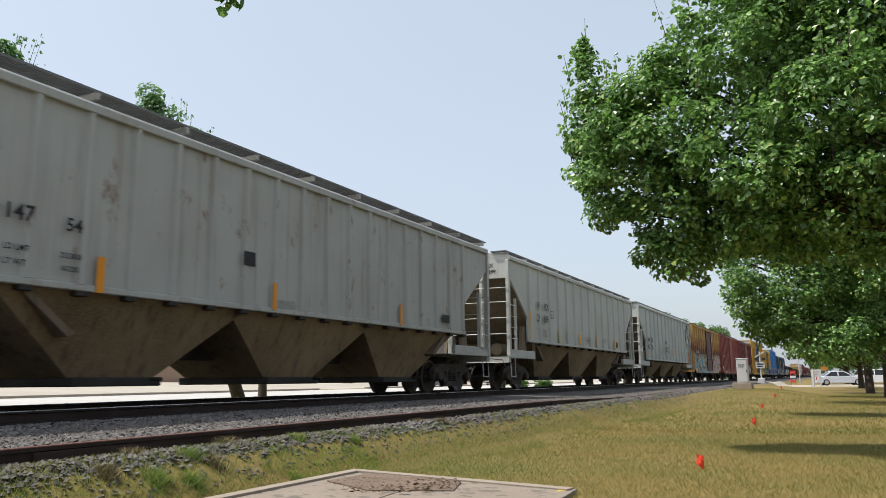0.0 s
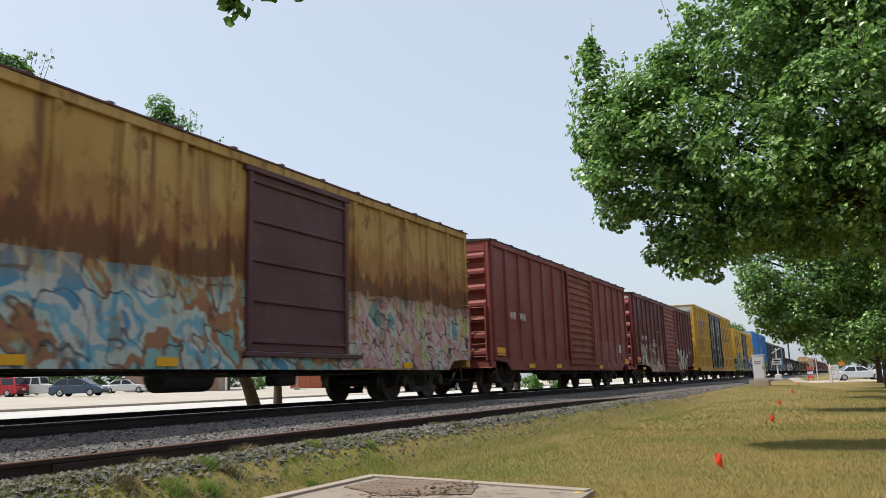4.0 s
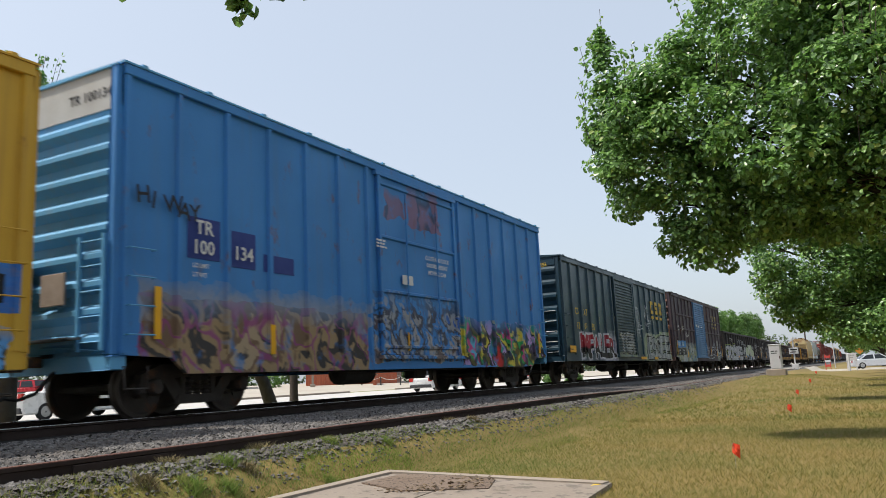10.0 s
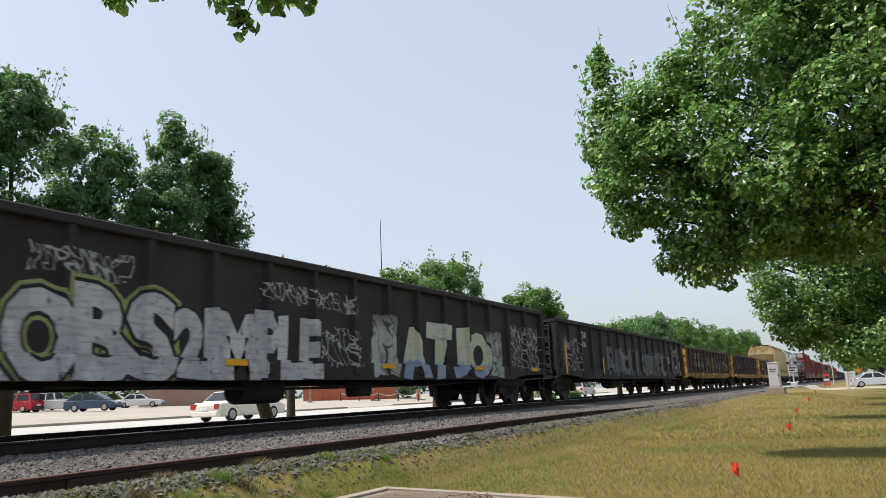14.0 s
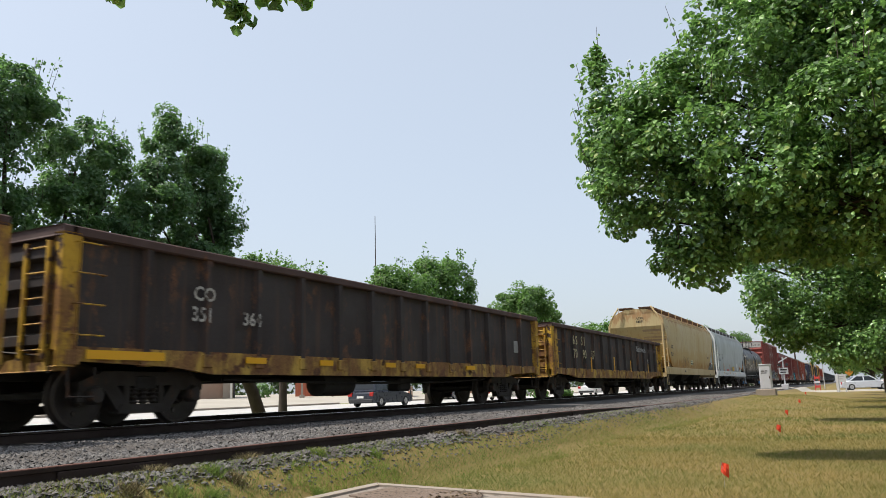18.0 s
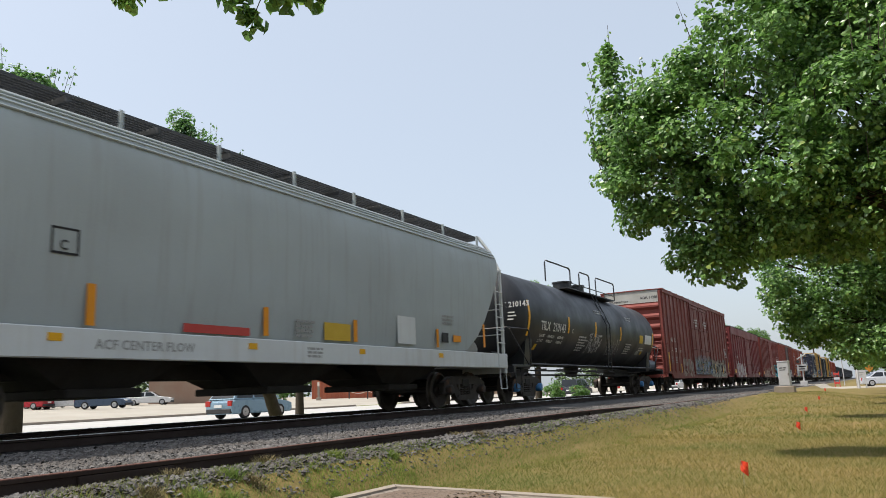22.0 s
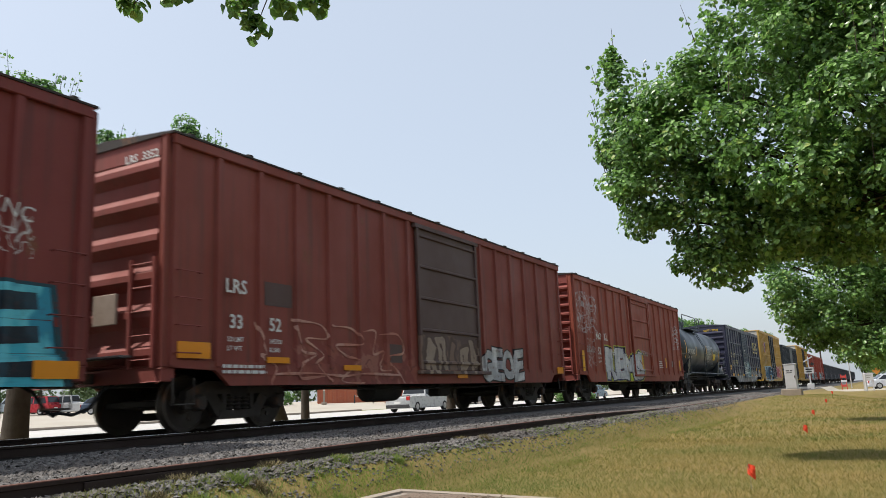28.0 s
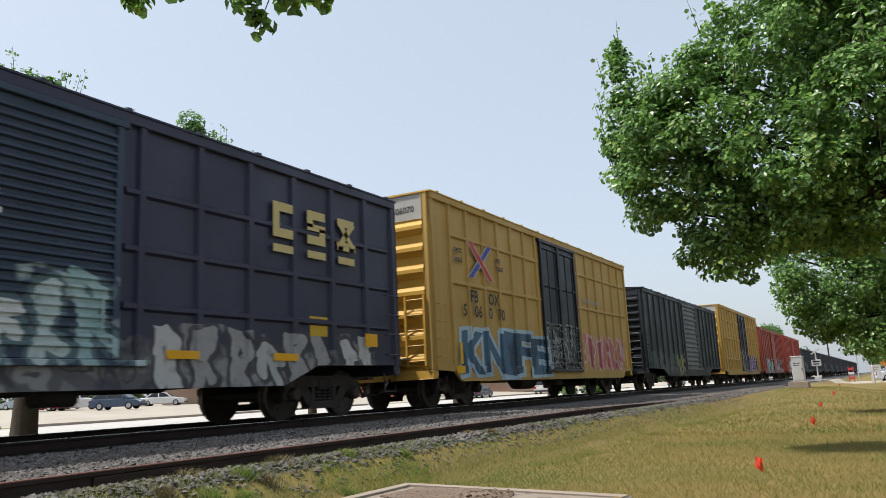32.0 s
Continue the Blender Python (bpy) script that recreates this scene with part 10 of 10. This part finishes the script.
def vehicle(kind, colour, label, x, y, turn, group="cars across the street"):
    """A car along its local y, its nose to +y."""
    L, W, H = {"sedan": (4.9, 1.82, 1.45), "hatch": (4.45, 1.75, 1.5), "suv": (4.7, 1.88, 1.72), "van": (5.0, 1.95, 1.75), "pickup": (5.6, 1.95, 1.82)}[kind]
    h, w = L / 2, W / 2
    car = thing("car", label, "car", (x, y, ground_z(x, y)), turn, group)
    belt = {"sedan": 0.92, "hatch": 0.95, "suv": 1.02, "van": 1.0, "pickup": 1.08}[kind]
    m = plain(label.split()[0] + "_car_paint", colour, 0.3, 0.1, 0.08)
    lower = [(-h, 0.42), (-h + 0.1, 0.24), (h - 0.12, 0.24), (h, 0.42), (h - 0.04, 0.68), (h - 0.35, 0.78 if kind != "pickup" else 0.98), (h - 1.3, belt), (-h + 0.25, belt), (-h + 0.02, belt - 0.15)]
    s = Solid()
    n = len(lower)
    rows = []
    for xx, g in ((-w, 0.06), (-w + 0.07, 0.0), (w - 0.07, 0.0), (w, 0.06)):
        rows += [(xx, yy * (1 - g * 0.25), zz if 0.4 < zz < belt - 0.1 else (zz - g if zz > 0.5 else zz + g)) for yy, zz in lower]
    faces = [tuple(reversed(range(n))), tuple(range(3 * n, 4 * n))] + [(j * n + i, j * n + (i + 1) % n, (j + 1) * n + (i + 1) % n, (j + 1) * n + i) for j in range(3) for i in range(n)]
    part("body", s.put(rows, faces), m, car, smooth_faces=True)
    cab = {"sedan": [(-1.75, belt), (1.15, belt), (0.35, H), (-1.05, H)], "hatch": [(-2.05, belt), (1.3, belt), (0.35, H), (-1.2, H), (-1.75, H - 0.2)], "suv": [(-2.2, belt), (1.1, belt), (0.5, H), (-1.95, H)],
           "van": [(-2.3, belt), (1.5, belt), (0.7, H), (-2.1, H)], "pickup": [(-0.75, belt), (1.35, belt), (0.75, H), (-0.55, H)]}[kind]
    n = len(cab)
    s = Solid().put([(xx * (1.0 if z <= belt else 0.82), y0, z) for xx in (-w + 0.04, w - 0.04) for y0, z in cab],
                    [tuple(reversed(range(n))), tuple(range(n, 2 * n))] + [(i, (i + 1) % n, n + (i + 1) % n, n + i) for i in range(n)])
    part("cabin", s, m, car)
    for sxx in (-1, 1):
        mid = sum(p[0] for p in cab) / n
        zm = (belt + H) / 2
        ring = [((p[0] - mid) * 0.86 + mid, belt + 0.05 + (p[1] - belt) * 0.8) for p in cab]
        def side(z):
            return (w - 0.04) * (1 - 0.18 * (z - belt) / (H - belt)) + 0.012
        s = Solid().put([(sxx * side(z), yy, z) for yy, z in ring], [tuple(range(n))])
        part("side_window", s, GLASS, car)
        part("pillar", Solid().put([(sxx * (side(z) + 0.008), yy, z) for yy, z in ((mid - 0.05, belt), (mid + 0.05, belt), (mid + 0.05, H - 0.04), (mid - 0.05, H - 0.04))], [(0, 1, 2, 3)]), m, car)
        part("mirror", Solid().box(sxx * (w + 0.02), sxx * (w + 0.18), 0.75, 0.87, belt, belt + 0.14, 0.02), m, car)
        part("headlight", Solid().box(sxx * (w - 0.45), sxx * (w - 0.08), h - 0.22, h + 0.005, 0.58, 0.72, 0.03), LAMP_WHITE, car)
        part("tail_light", Solid().box(sxx * (w - 0.3), sxx * (w - 0.02), -h - 0.01, -h + 0.12, belt - 0.32, belt - 0.06, 0.02), LAMP_RED, car)
        for yy in (-h + 0.95, h - 0.95):
            wh = part("wheel", Solid().lathe([(0.2, -0.1), (0.31, -0.1), (0.33, -0.06), (0.33, 0.06), (0.31, 0.1), (0.2, 0.1)], (0, 0, 0), "x", 18), TYRE, car, smooth_faces=True)
            wh.location = (sxx * (w - 0.09), yy, 0.33)
            part("rim", Solid().lathe([(0.04, sxx * 0.1), (0.2, sxx * 0.105), (0.215, sxx * 0.09)], (0, 0, 0), "x", 14), RIM, wh)
    a, b = cab[1], cab[2]
    part("windscreen", Solid().put([(xx * k, a[0] + (b[0] - a[0]) * q + 0.015, a[1] + (b[1] - a[1]) * q + 0.012) for xx, k, q in ((-w + 0.12, 0.98, 0.08), (w - 0.12, 0.98, 0.08), (w - 0.12, 0.84, 0.92), (-w + 0.12, 0.84, 0.92))], [(0, 1, 2, 3)]), GLASS, car)
    a, b = cab[0], cab[-1]
    part("rear_window", Solid().put([(xx * k, a[0] + (b[0] - a[0]) * q - 0.015, a[1] + (b[1] - a[1]) * q + 0.012) for xx, k, q in ((-w + 0.12, 0.98, 0.15), (w - 0.12, 0.98, 0.15), (w - 0.12, 0.84, 0.9), (-w + 0.12, 0.84, 0.9))], [(0, 1, 2, 3)]), GLASS, car)
    part("front_bumper", Solid().box(-w + 0.06, w - 0.06, h - 0.1, h + 0.03, 0.26, 0.45, 0.03), BUMPER, car)
    part("rear_bumper", Solid().box(-w + 0.06, w - 0.06, -h - 0.04, -h + 0.1, 0.28, 0.5, 0.03), BUMPER if kind != "sedan" else m, car)
    part("number_plate", Solid().box(-0.25, 0.25, -h - 0.045, -h - 0.03, 0.56, 0.7), WHITE_PAINT, car)
    if kind == "pickup":
        part("bed_liner", Solid().box(-w + 0.15, w - 0.15, -h + 0.15, -0.85, belt - 0.01, belt + 0.006), BUMPER, car)
    return car


for kind, colour, label, off, v in (("suv", (0.6, 0.6, 0.6), "white sport utility car driving along the street", -35.4, 8.6), ("pickup", (0.62, 0.62, 0.62), "white pickup truck driving along the street", -69.5, 9.0),
                                    ("sedan", (0.66, 0.63, 0.56), "cream white sedan driving along the street", -94.4, 8.9), ("van", (0.03, 0.035, 0.05), "dark van driving along the street", -117.6, 9.0),
                                    ("hatch", (0.2, 0.3, 0.38), "light blue hatchback driving along the street", -167.7, 9.0), ("pickup", (0.42, 0.43, 0.43), "silver pickup truck driving along the street", -206.9, 9.05)):
    c = vehicle(kind, colour, label, -28.0, 20, 0, "cars driving along the street")
    z = ground_z(-28.0, 20)
    MOVERS.append((c, [(t, pose(-28.0, off + v * t, z)) for t in (0, 16, 32)]))


def park(px, rng_m, kind, colour, label, turn):
    """A parked car at a bearing (x over y) and a range from the camera."""
    k = rng_m / math.hypot(px, 1.0)
    return vehicle(kind, colour, label, px * k, k, turn, "parked cars")


park(-1.295, 74, "hatch", (0.05, 0.075, 0.12), "slate blue hatchback parked in the car park", -62)
park(-1.17, 92, "sedan", (0.6, 0.6, 0.6), "white sedan parked by the brick building", -52)
park(-1.42, 84, "pickup", (0.5, 0.5, 0.5), "silver pickup truck parked in the car park", 120)
park(-1.535, 84, "suv", (0.35, 0.02, 0.03), "red sport utility car parked in the car park", 110)
park(-1.475, 90, "suv", (0.05, 0.05, 0.06), "dark sport utility car parked in the car park", 115)
park(-1.6, 96, "suv", (0.25, 0.3, 0.34), "grey sport utility car parked in the car park", 100)
vehicle("sedan", (0.5, 0.52, 0.56), "silver sedan parked at the road crossing", 1.2, 92, -78, "parked cars")
vehicle("suv", (0.62, 0.62, 0.63), "white sport utility car parked at the road crossing", 5.2, 99, -80, "parked cars")
vehicle("sedan", (0.03, 0.035, 0.05), "dark sedan parked far down the street", -40, 78, 10, "parked cars")
vehicle("suv", (0.55, 0.55, 0.55), "white sport utility car parked far down the street", -39.5, 96, 10, "parked cars")

BRICK = bpy.data.materials.new("orange_red_brick")
nt, bs = nodes_of(BRICK)
bt = add(nt, "ShaderNodeTexBrick", Color1=(0.4, 0.11, 0.05, 1), Color2=(0.32, 0.08, 0.04, 1), Mortar=(0.3, 0.22, 0.16, 1), Scale=4.2)
nt.links.new(coords(nt, (1, 1, 1)), bt.inputs["Vector"])
nt.links.new(blend(nt, between(nt, speckle(nt, 0.5, 4), 0.3, 0.7, 0, 0.35), bt.outputs[0], (0.24, 0.07, 0.04)), bs.inputs["Base Color"])
bs.inputs["Roughness"].default_value = 0.9
ROOF = surface("grey_shingle_roof", (0.13, 0.12, 0.115), 0.9, 0.0, 0.4, 0.8, 12, 0.3)
TRIM = plain("off_white_trim", (0.62, 0.6, 0.55), 0.6)


def building(label, px, dist, length, deep, high, turn, windows, steps=False):
    k = dist / math.hypot(px, 1.0)
    b = thing("brick_building", label, "building", (px * k, k, ground_z(px * k, k) - 0.1), turn, "brick buildings beyond the street")
    h = length / 2
    part("front_wall", Solid().box(0, 0.3, -h, h, 0, high), BRICK, b)
    part("back_wall", Solid().box(-deep, -deep + 0.3, -h, h, 0, high), BRICK, b)
    for e in (-h, h - 0.3):
        part("side_wall", Solid().box(-deep + 0.3, 0, e, e + 0.3, 0, high), BRICK, b)
    part("roof", Solid().prism([(0.7, high), (0.7, high + 0.15), (-deep / 2, high + 2.0), (-deep - 0.4, high + 0.15), (-deep - 0.4, high)], "y", -h - 0.4, h + 0.4), ROOF, b)
    part("fascia", Solid().box(0.7, 0.76, -h - 0.4, h + 0.4, high - 0.12, high + 0.16, 0.01), TRIM, b)
    for y in windows:
        wn_ = part("window", Solid().box(0.28, 0.33, y - 0.55, y + 0.55, 1.0, 2.4), TRIM, b)
        for k2 in (0, 1):
            part("pane", Solid().box(0.33, 0.345, y - 0.45, y + 0.45, 1.08 + 0.65 * k2, 1.67 + 0.65 * k2), GLASS, wn_)
        part("sill", Solid().box(0.3, 0.42, y - 0.62, y + 0.62, 0.92, 1.0, 0.01), TRIM, wn_)
    if steps:
        st = part("stair_wall", Solid().prism([(-h - 0.4, 0), (-h + 2.6, 0), (-h + 2.4, 0.2), (-h - 0.4, 2.3)], "x", 1.5, 1.7), BUMPER, b, "dark outside stair")
        for i in range(9):
            part("stair_step", Solid().box(0.32, 1.5, -h - 0.3 + i * 0.28, -h + i * 0.28, 0, 2.1 - 0.23 * i), PADB, st)
        for y in (-h - 1.0, -h - 2.4):
            part("porch_post", Solid().box(1.2, 1.4, y, y + 0.2, 0, 3.0), TRIM, b)
    return b


building("orange brick building with a dark outside stair", -0.95, 104, 15, 10, 4.2, 42, (-2, 3.5), True)
building("red brick hall with small windows", -0.62, 118, 24, 12, 4.0, 30, (-8, -3, 2, 7))
building("long red brick building down the street", -0.42, 140, 30, 12, 4.5, 22, (-10, -4, 2, 8))
# low brick wall, rope fence, bushes and a stone sign
for px, d, n in ((-0.66, 100, 6.0), (-0.58, 103, 5.0)):
    k = d / math.hypot(px, 1)
    lw = thing("brick_wall", "low dark red brick wall with a pale coping", "wall", (px * k, k, ground_z(px * k, k)), 32, "low brick walls")
    part("wall", Solid().box(-0.2, 0.2, -n / 2, n / 2, -0.2, 1.2), BRICK, lw)
    part("coping", Solid().box(-0.26, 0.26, -n / 2 - 0.05, n / 2 + 0.05, 1.2, 1.3, 0.02), PADB, lw)
k = 92 / math.hypot(-0.78, 1)
sg = thing("stone_sign", "pale carved stone sign on a plinth", "sign", (-0.78 * k, k, ground_z(-0.78 * k, k)), 38)
part("tablet", Solid().prism([(-0.7, 0.3), (0.7, 0.3), (0.7, 1.6), (0.0, 2.1), (-0.7, 1.6)], "x", -0.12, 0.12), PADB, sg)
part("plinth", Solid().box(-0.3, 0.3, -0.9, 0.9, -0.1, 0.3, 0.03), PADB, sg)
part("carving", Solid().box(0.12, 0.14, -0.45, -0.1, 0.6, 1.4).box(0.12, 0.14, 0.1, 0.45, 0.6, 1.4), BUMPER, sg)
fence = thing("rope_fence", "white rope strung between short dark posts", "fence", (0, 0, 0))
posts = []
for i in range(7):
    px = -0.72 + 0.035 * i
    k = 97 / math.hypot(px, 1)
    posts.append((px * k, k, ground_z(px * k, k)))
    part("post", Solid().box(px * k - 0.06, px * k + 0.06, k - 0.06, k + 0.06, posts[-1][2] - 0.2, posts[-1][2] + 1.0, 0.01), BUMPER, fence)
for a, b in zip(posts, posts[1:]):
    pa, pb = Vector(a) + Vector((0, 0, 0.95)), Vector(b) + Vector((0, 0, 0.95))
    part("rope", Solid().tube([tuple(pa.lerp(pb, q) - Vector((0, 0, 0.3 * 4 * q * (1 - q)))) for q in (0, 0.25, 0.5, 0.75, 1)], 0.03, 5), TRIM, fence)
for i, (px, d, r) in enumerate(((-0.86, 98, 1.3), (-0.68, 108, 1.3), (-0.6, 110, 1.0), (-0.38, 62, 1.1), (-0.345, 64, 0.9), (-0.55, 112, 0.9))):
    k = d / math.hypot(px, 1)
    bush = thing("bush", "clipped green bush beside the street", "bush", (px * k, k, ground_z(px * k, k)), 0, "bushes beyond the street")
    crown(bush, [(0, 0, r * 0.7, r, r, r * 0.8)], 900, 0.22, LEAF_FRESH, 80 + i, "foliage", 0.4)
    part("stem", Solid().tube([(0, 0, -0.1), (0, 0.02, r * 0.6)], 0.05, 6), BARK, bush)

# kerb and drain along the far side of the street
for y0, y1 in ((-20, 24.5), (26.5, 58), (66, 140)):
    kb = thing("kerb", "low concrete kerb along the far side of the street", "kerb", (0, 0, 0), kind="structure")
    part("kerb_stone", Solid().box(-41.3, -41.0, y0, y1, ground_z(-41, 0) - 0.1, ground_z(-41, 0) + 0.15, 0.02), PADB, kb)

# road crossing: cabinet, signs, lights, mast
CAB = plain("white_enamel_cabinet", (0.5, 0.5, 0.52), 0.5)
cabinet = thing("signal_cabinet", "white metal signal cabinet on a concrete base", "cabinet", (-4.08, 45, ground_z(-4.0, 45)), 0)
part("base", Solid().box(-0.52, 0.46, -0.5, 0.5, -0.3, 0.36, 0.03), PADB, cabinet)
part("body", Solid().box(-0.27, 0.29, -0.35, 0.35, 0.36, 1.62, 0.015), CAB, cabinet)
part("cap", Solid().box(-0.3, 0.32, -0.38, 0.38, 1.62, 1.67, 0.015), CAB, cabinet)
dr = part("door", Solid().box(-0.23, 0.25, -0.365, -0.35, 0.42, 1.57, 0.004), CAB, cabinet)
part("handle", Solid().box(0.2, 0.24, -0.39, -0.365, 0.9, 1.05, 0.006), IRON, dr)
part("lettering", Solid().box(-0.18, -0.02, -0.37, -0.366, 1.28, 1.33).box(0.02, 0.14, -0.37, -0.366, 1.28, 1.33).box(-0.18, 0.1, -0.37, -0.366, 1.18, 1.22), BLACK_PAINT, cabinet)

signal = thing("crossing_signal", "white post with a crossing sign and lamps", "signal", (-5.2, 74, ground_z(-5.2, 74)), 0)
part("post", Solid().tube([(0, 0, -0.2), (0, 0, 2.75)], 0.06, 8), CAB, signal)
part("foot", Solid().box(-0.28, 0.28, -0.3, 0.3, -0.2, 0.45, 0.04), CAB, signal)
part("sign_plate", Solid().box(-0.38, 0.38, -0.12, -0.09, 1.3, 1.85, 0.02), CAB, signal)
part("lettering", Solid().box(-0.28, 0.28, -0.126, -0.121, 1.62, 1.72).box(-0.28, 0.2, -0.126, -0.121, 1.42, 1.5), BLACK_PAINT, signal)
part("crossing_arm", Solid().prism([(-0.4, 2.35), (-0.34, 2.27), (0.4, 2.7), (0.34, 2.78)], "y", -0.1, -0.07), CAB, signal)
for sx_ in (-1, 1):
    part("lamp_hood", Solid().lathe([(0.05, 0.0), (0.13, 0.0), (0.13, -0.2), (0.11, -0.2)], (sx_ * 0.3, -0.1, 2.1), "y", 14), BUMPER, signal)
pole = thing("utility_pole", "tall dark utility pole far down the tracks", "pole", (-9.0, 160, ground_z(-9, 160)), 0)
part("shaft", Solid().tube([(0, 0, -0.3), (0, 0, 9.5)], [0.16, 0.11], 8), BARK, pole)
part("cross_arm", Solid().box(-1.1, 1.1, -0.06, 0.06, 8.6, 8.75, 0.01), BARK, pole)
pole2 = thing("signal_mast", "pale steel signal mast far down the tracks", "mast", (-3.2, 112, ground_z(-3.2, 112)), 0)
part("shaft", Solid().tube([(0, 0, -0.3), (0, 0, 4.4)], 0.06, 8), CAB, pole2)
part("signal_head", Solid().box(-0.3, 0.3, -0.2, 0.1, 3.5, 4.4, 0.04), BUMPER, pole2)
board = thing("notice_board", "white notice board on two posts by the crossing", "sign", (-0.9, 80, ground_z(-0.9, 80)), 0)
for q in (-0.36, 0.36):
    part("post", Solid().box(q - 0.06, q + 0.06, -0.05, 0.05, -0.2, 1.55), CAB, board)
part("panel", Solid().box(-0.43, 0.43, -0.08, -0.05, 0.9, 1.6, 0.01), CAB, board)
part("lettering", Solid().box(-0.3, 0.25, -0.086, -0.081, 1.35, 1.42).box(-0.3, 0.15, -0.086, -0.081, 1.15, 1.22), GREY_PAINT, board)
warn = thing("warning_sign", "orange diamond road work sign on a post", "sign", (-0.2, 100, ground_z(0, 100)), 0)
part("post", Solid().box(-0.04, 0.04, -0.04, 0.04, -0.2, 2.4), IRON, warn)
part("diamond", Solid().prism([(0, 1.5), (0.45, 1.95), (0, 2.4), (-0.45, 1.95)], "y", -0.07, -0.04), plain("orange_sign_sheet", (0.4, 0.16, 0.02), 0.5), warn)
barrier = thing("barricade", "red and white barricade beside the crossing", "barricade", (-3.55, 99, ground_z(-3.55, 99)), 0)
for z in (0.3, 0.8, 1.3):
    part("board", Solid().box(-0.3, 0.3, -0.05, 0.0, z, z + 0.25, 0.01), XRED if z != 0.8 else CAB, barrier)
for q in (-0.25, 0.25):
    part("leg", Solid().box(q - 0.05, q + 0.05, -0.35, 0.35, -0.1, 0.05).box(q - 0.04, q + 0.04, 0.0, 0.06, 0, 1.7), XRED, barrier)
bollard = thing("bollard", "white bollard at the road crossing", "bollard", (-1.1, 78, ground_z(-1.1, 78)), 0)
part("tube", Solid().lathe([(0.09, -0.2), (0.09, 1.5), (0.05, 1.56)], (0, 0, 0), "z", 12), CAB, bollard)
k = 150 / math.hypot(-0.638, 1)
mast = thing("antenna_mast", "thin antenna mast above the far trees", "mast", (-0.638 * k, k, 0), 0)
part("pole", Solid().tube([(0, 0, 0.5), (0, 0, 36.0)], [0.25, 0.06], 6), IRON, mast)


# ---- what moves ----
# seconds, and how far the train has come since the start, in metres
TRAVEL = [(0, 0.0), (1, 14.46), (2, 28.71), (3, 42.87), (6, 85.3), (7, 99.5), (8, 113.71), (9, 128.04), (10, 142.54), (11, 156.83), (12, 171.04), (13, 185.27), (14, 199.55),
          (17, 242.73), (18, 257.24), (19, 271.82), (20, 286.27), (21, 300.69), (22, 315.05), (23, 329.38), (24, 343.67), (25, 357.96), (27.5, 394.01), (28, 401.31),
          (29, 415.79), (30, 430.24), (31, 444.68), (32, 459.13)]


def travelled(t):
    return float(np.interp(t, [a for a, _ in TRAVEL], [b for _, b in TRAVEL]))


def motions():
    for car, y in TRAIN:
        walk(car, [(t, pose(MAIN_X, y - s, MAIN_Z)) for t, s in TRAVEL])
    # all wheelsets roll alike: one turned axle for each of the two places in a truck, whose keys the others share
    first = {}
    for ws in WHEELSETS:
        k = 1 if ws.location.y > 0 else -1
        if k not in first:
            spin = []
            for i in range(32 * FPS + 1):
                spin.append((i / FPS, pose(0, k * 0.89, WHEEL_R) @ Matrix.Rotation(travelled(i / FPS) / WHEEL_R, 4, "X")))
            walk(ws, spin)
            first[k] = ws.animation_data
        else:
            ws.rotation_mode = "QUATERNION"
            ws.animation_data_create()
            ws.animation_data.action = first[k].action
            ws.animation_data.action_slot = first[k].action_slot
    for mover, rows in MOVERS:
        walk(mover, rows)


motions()
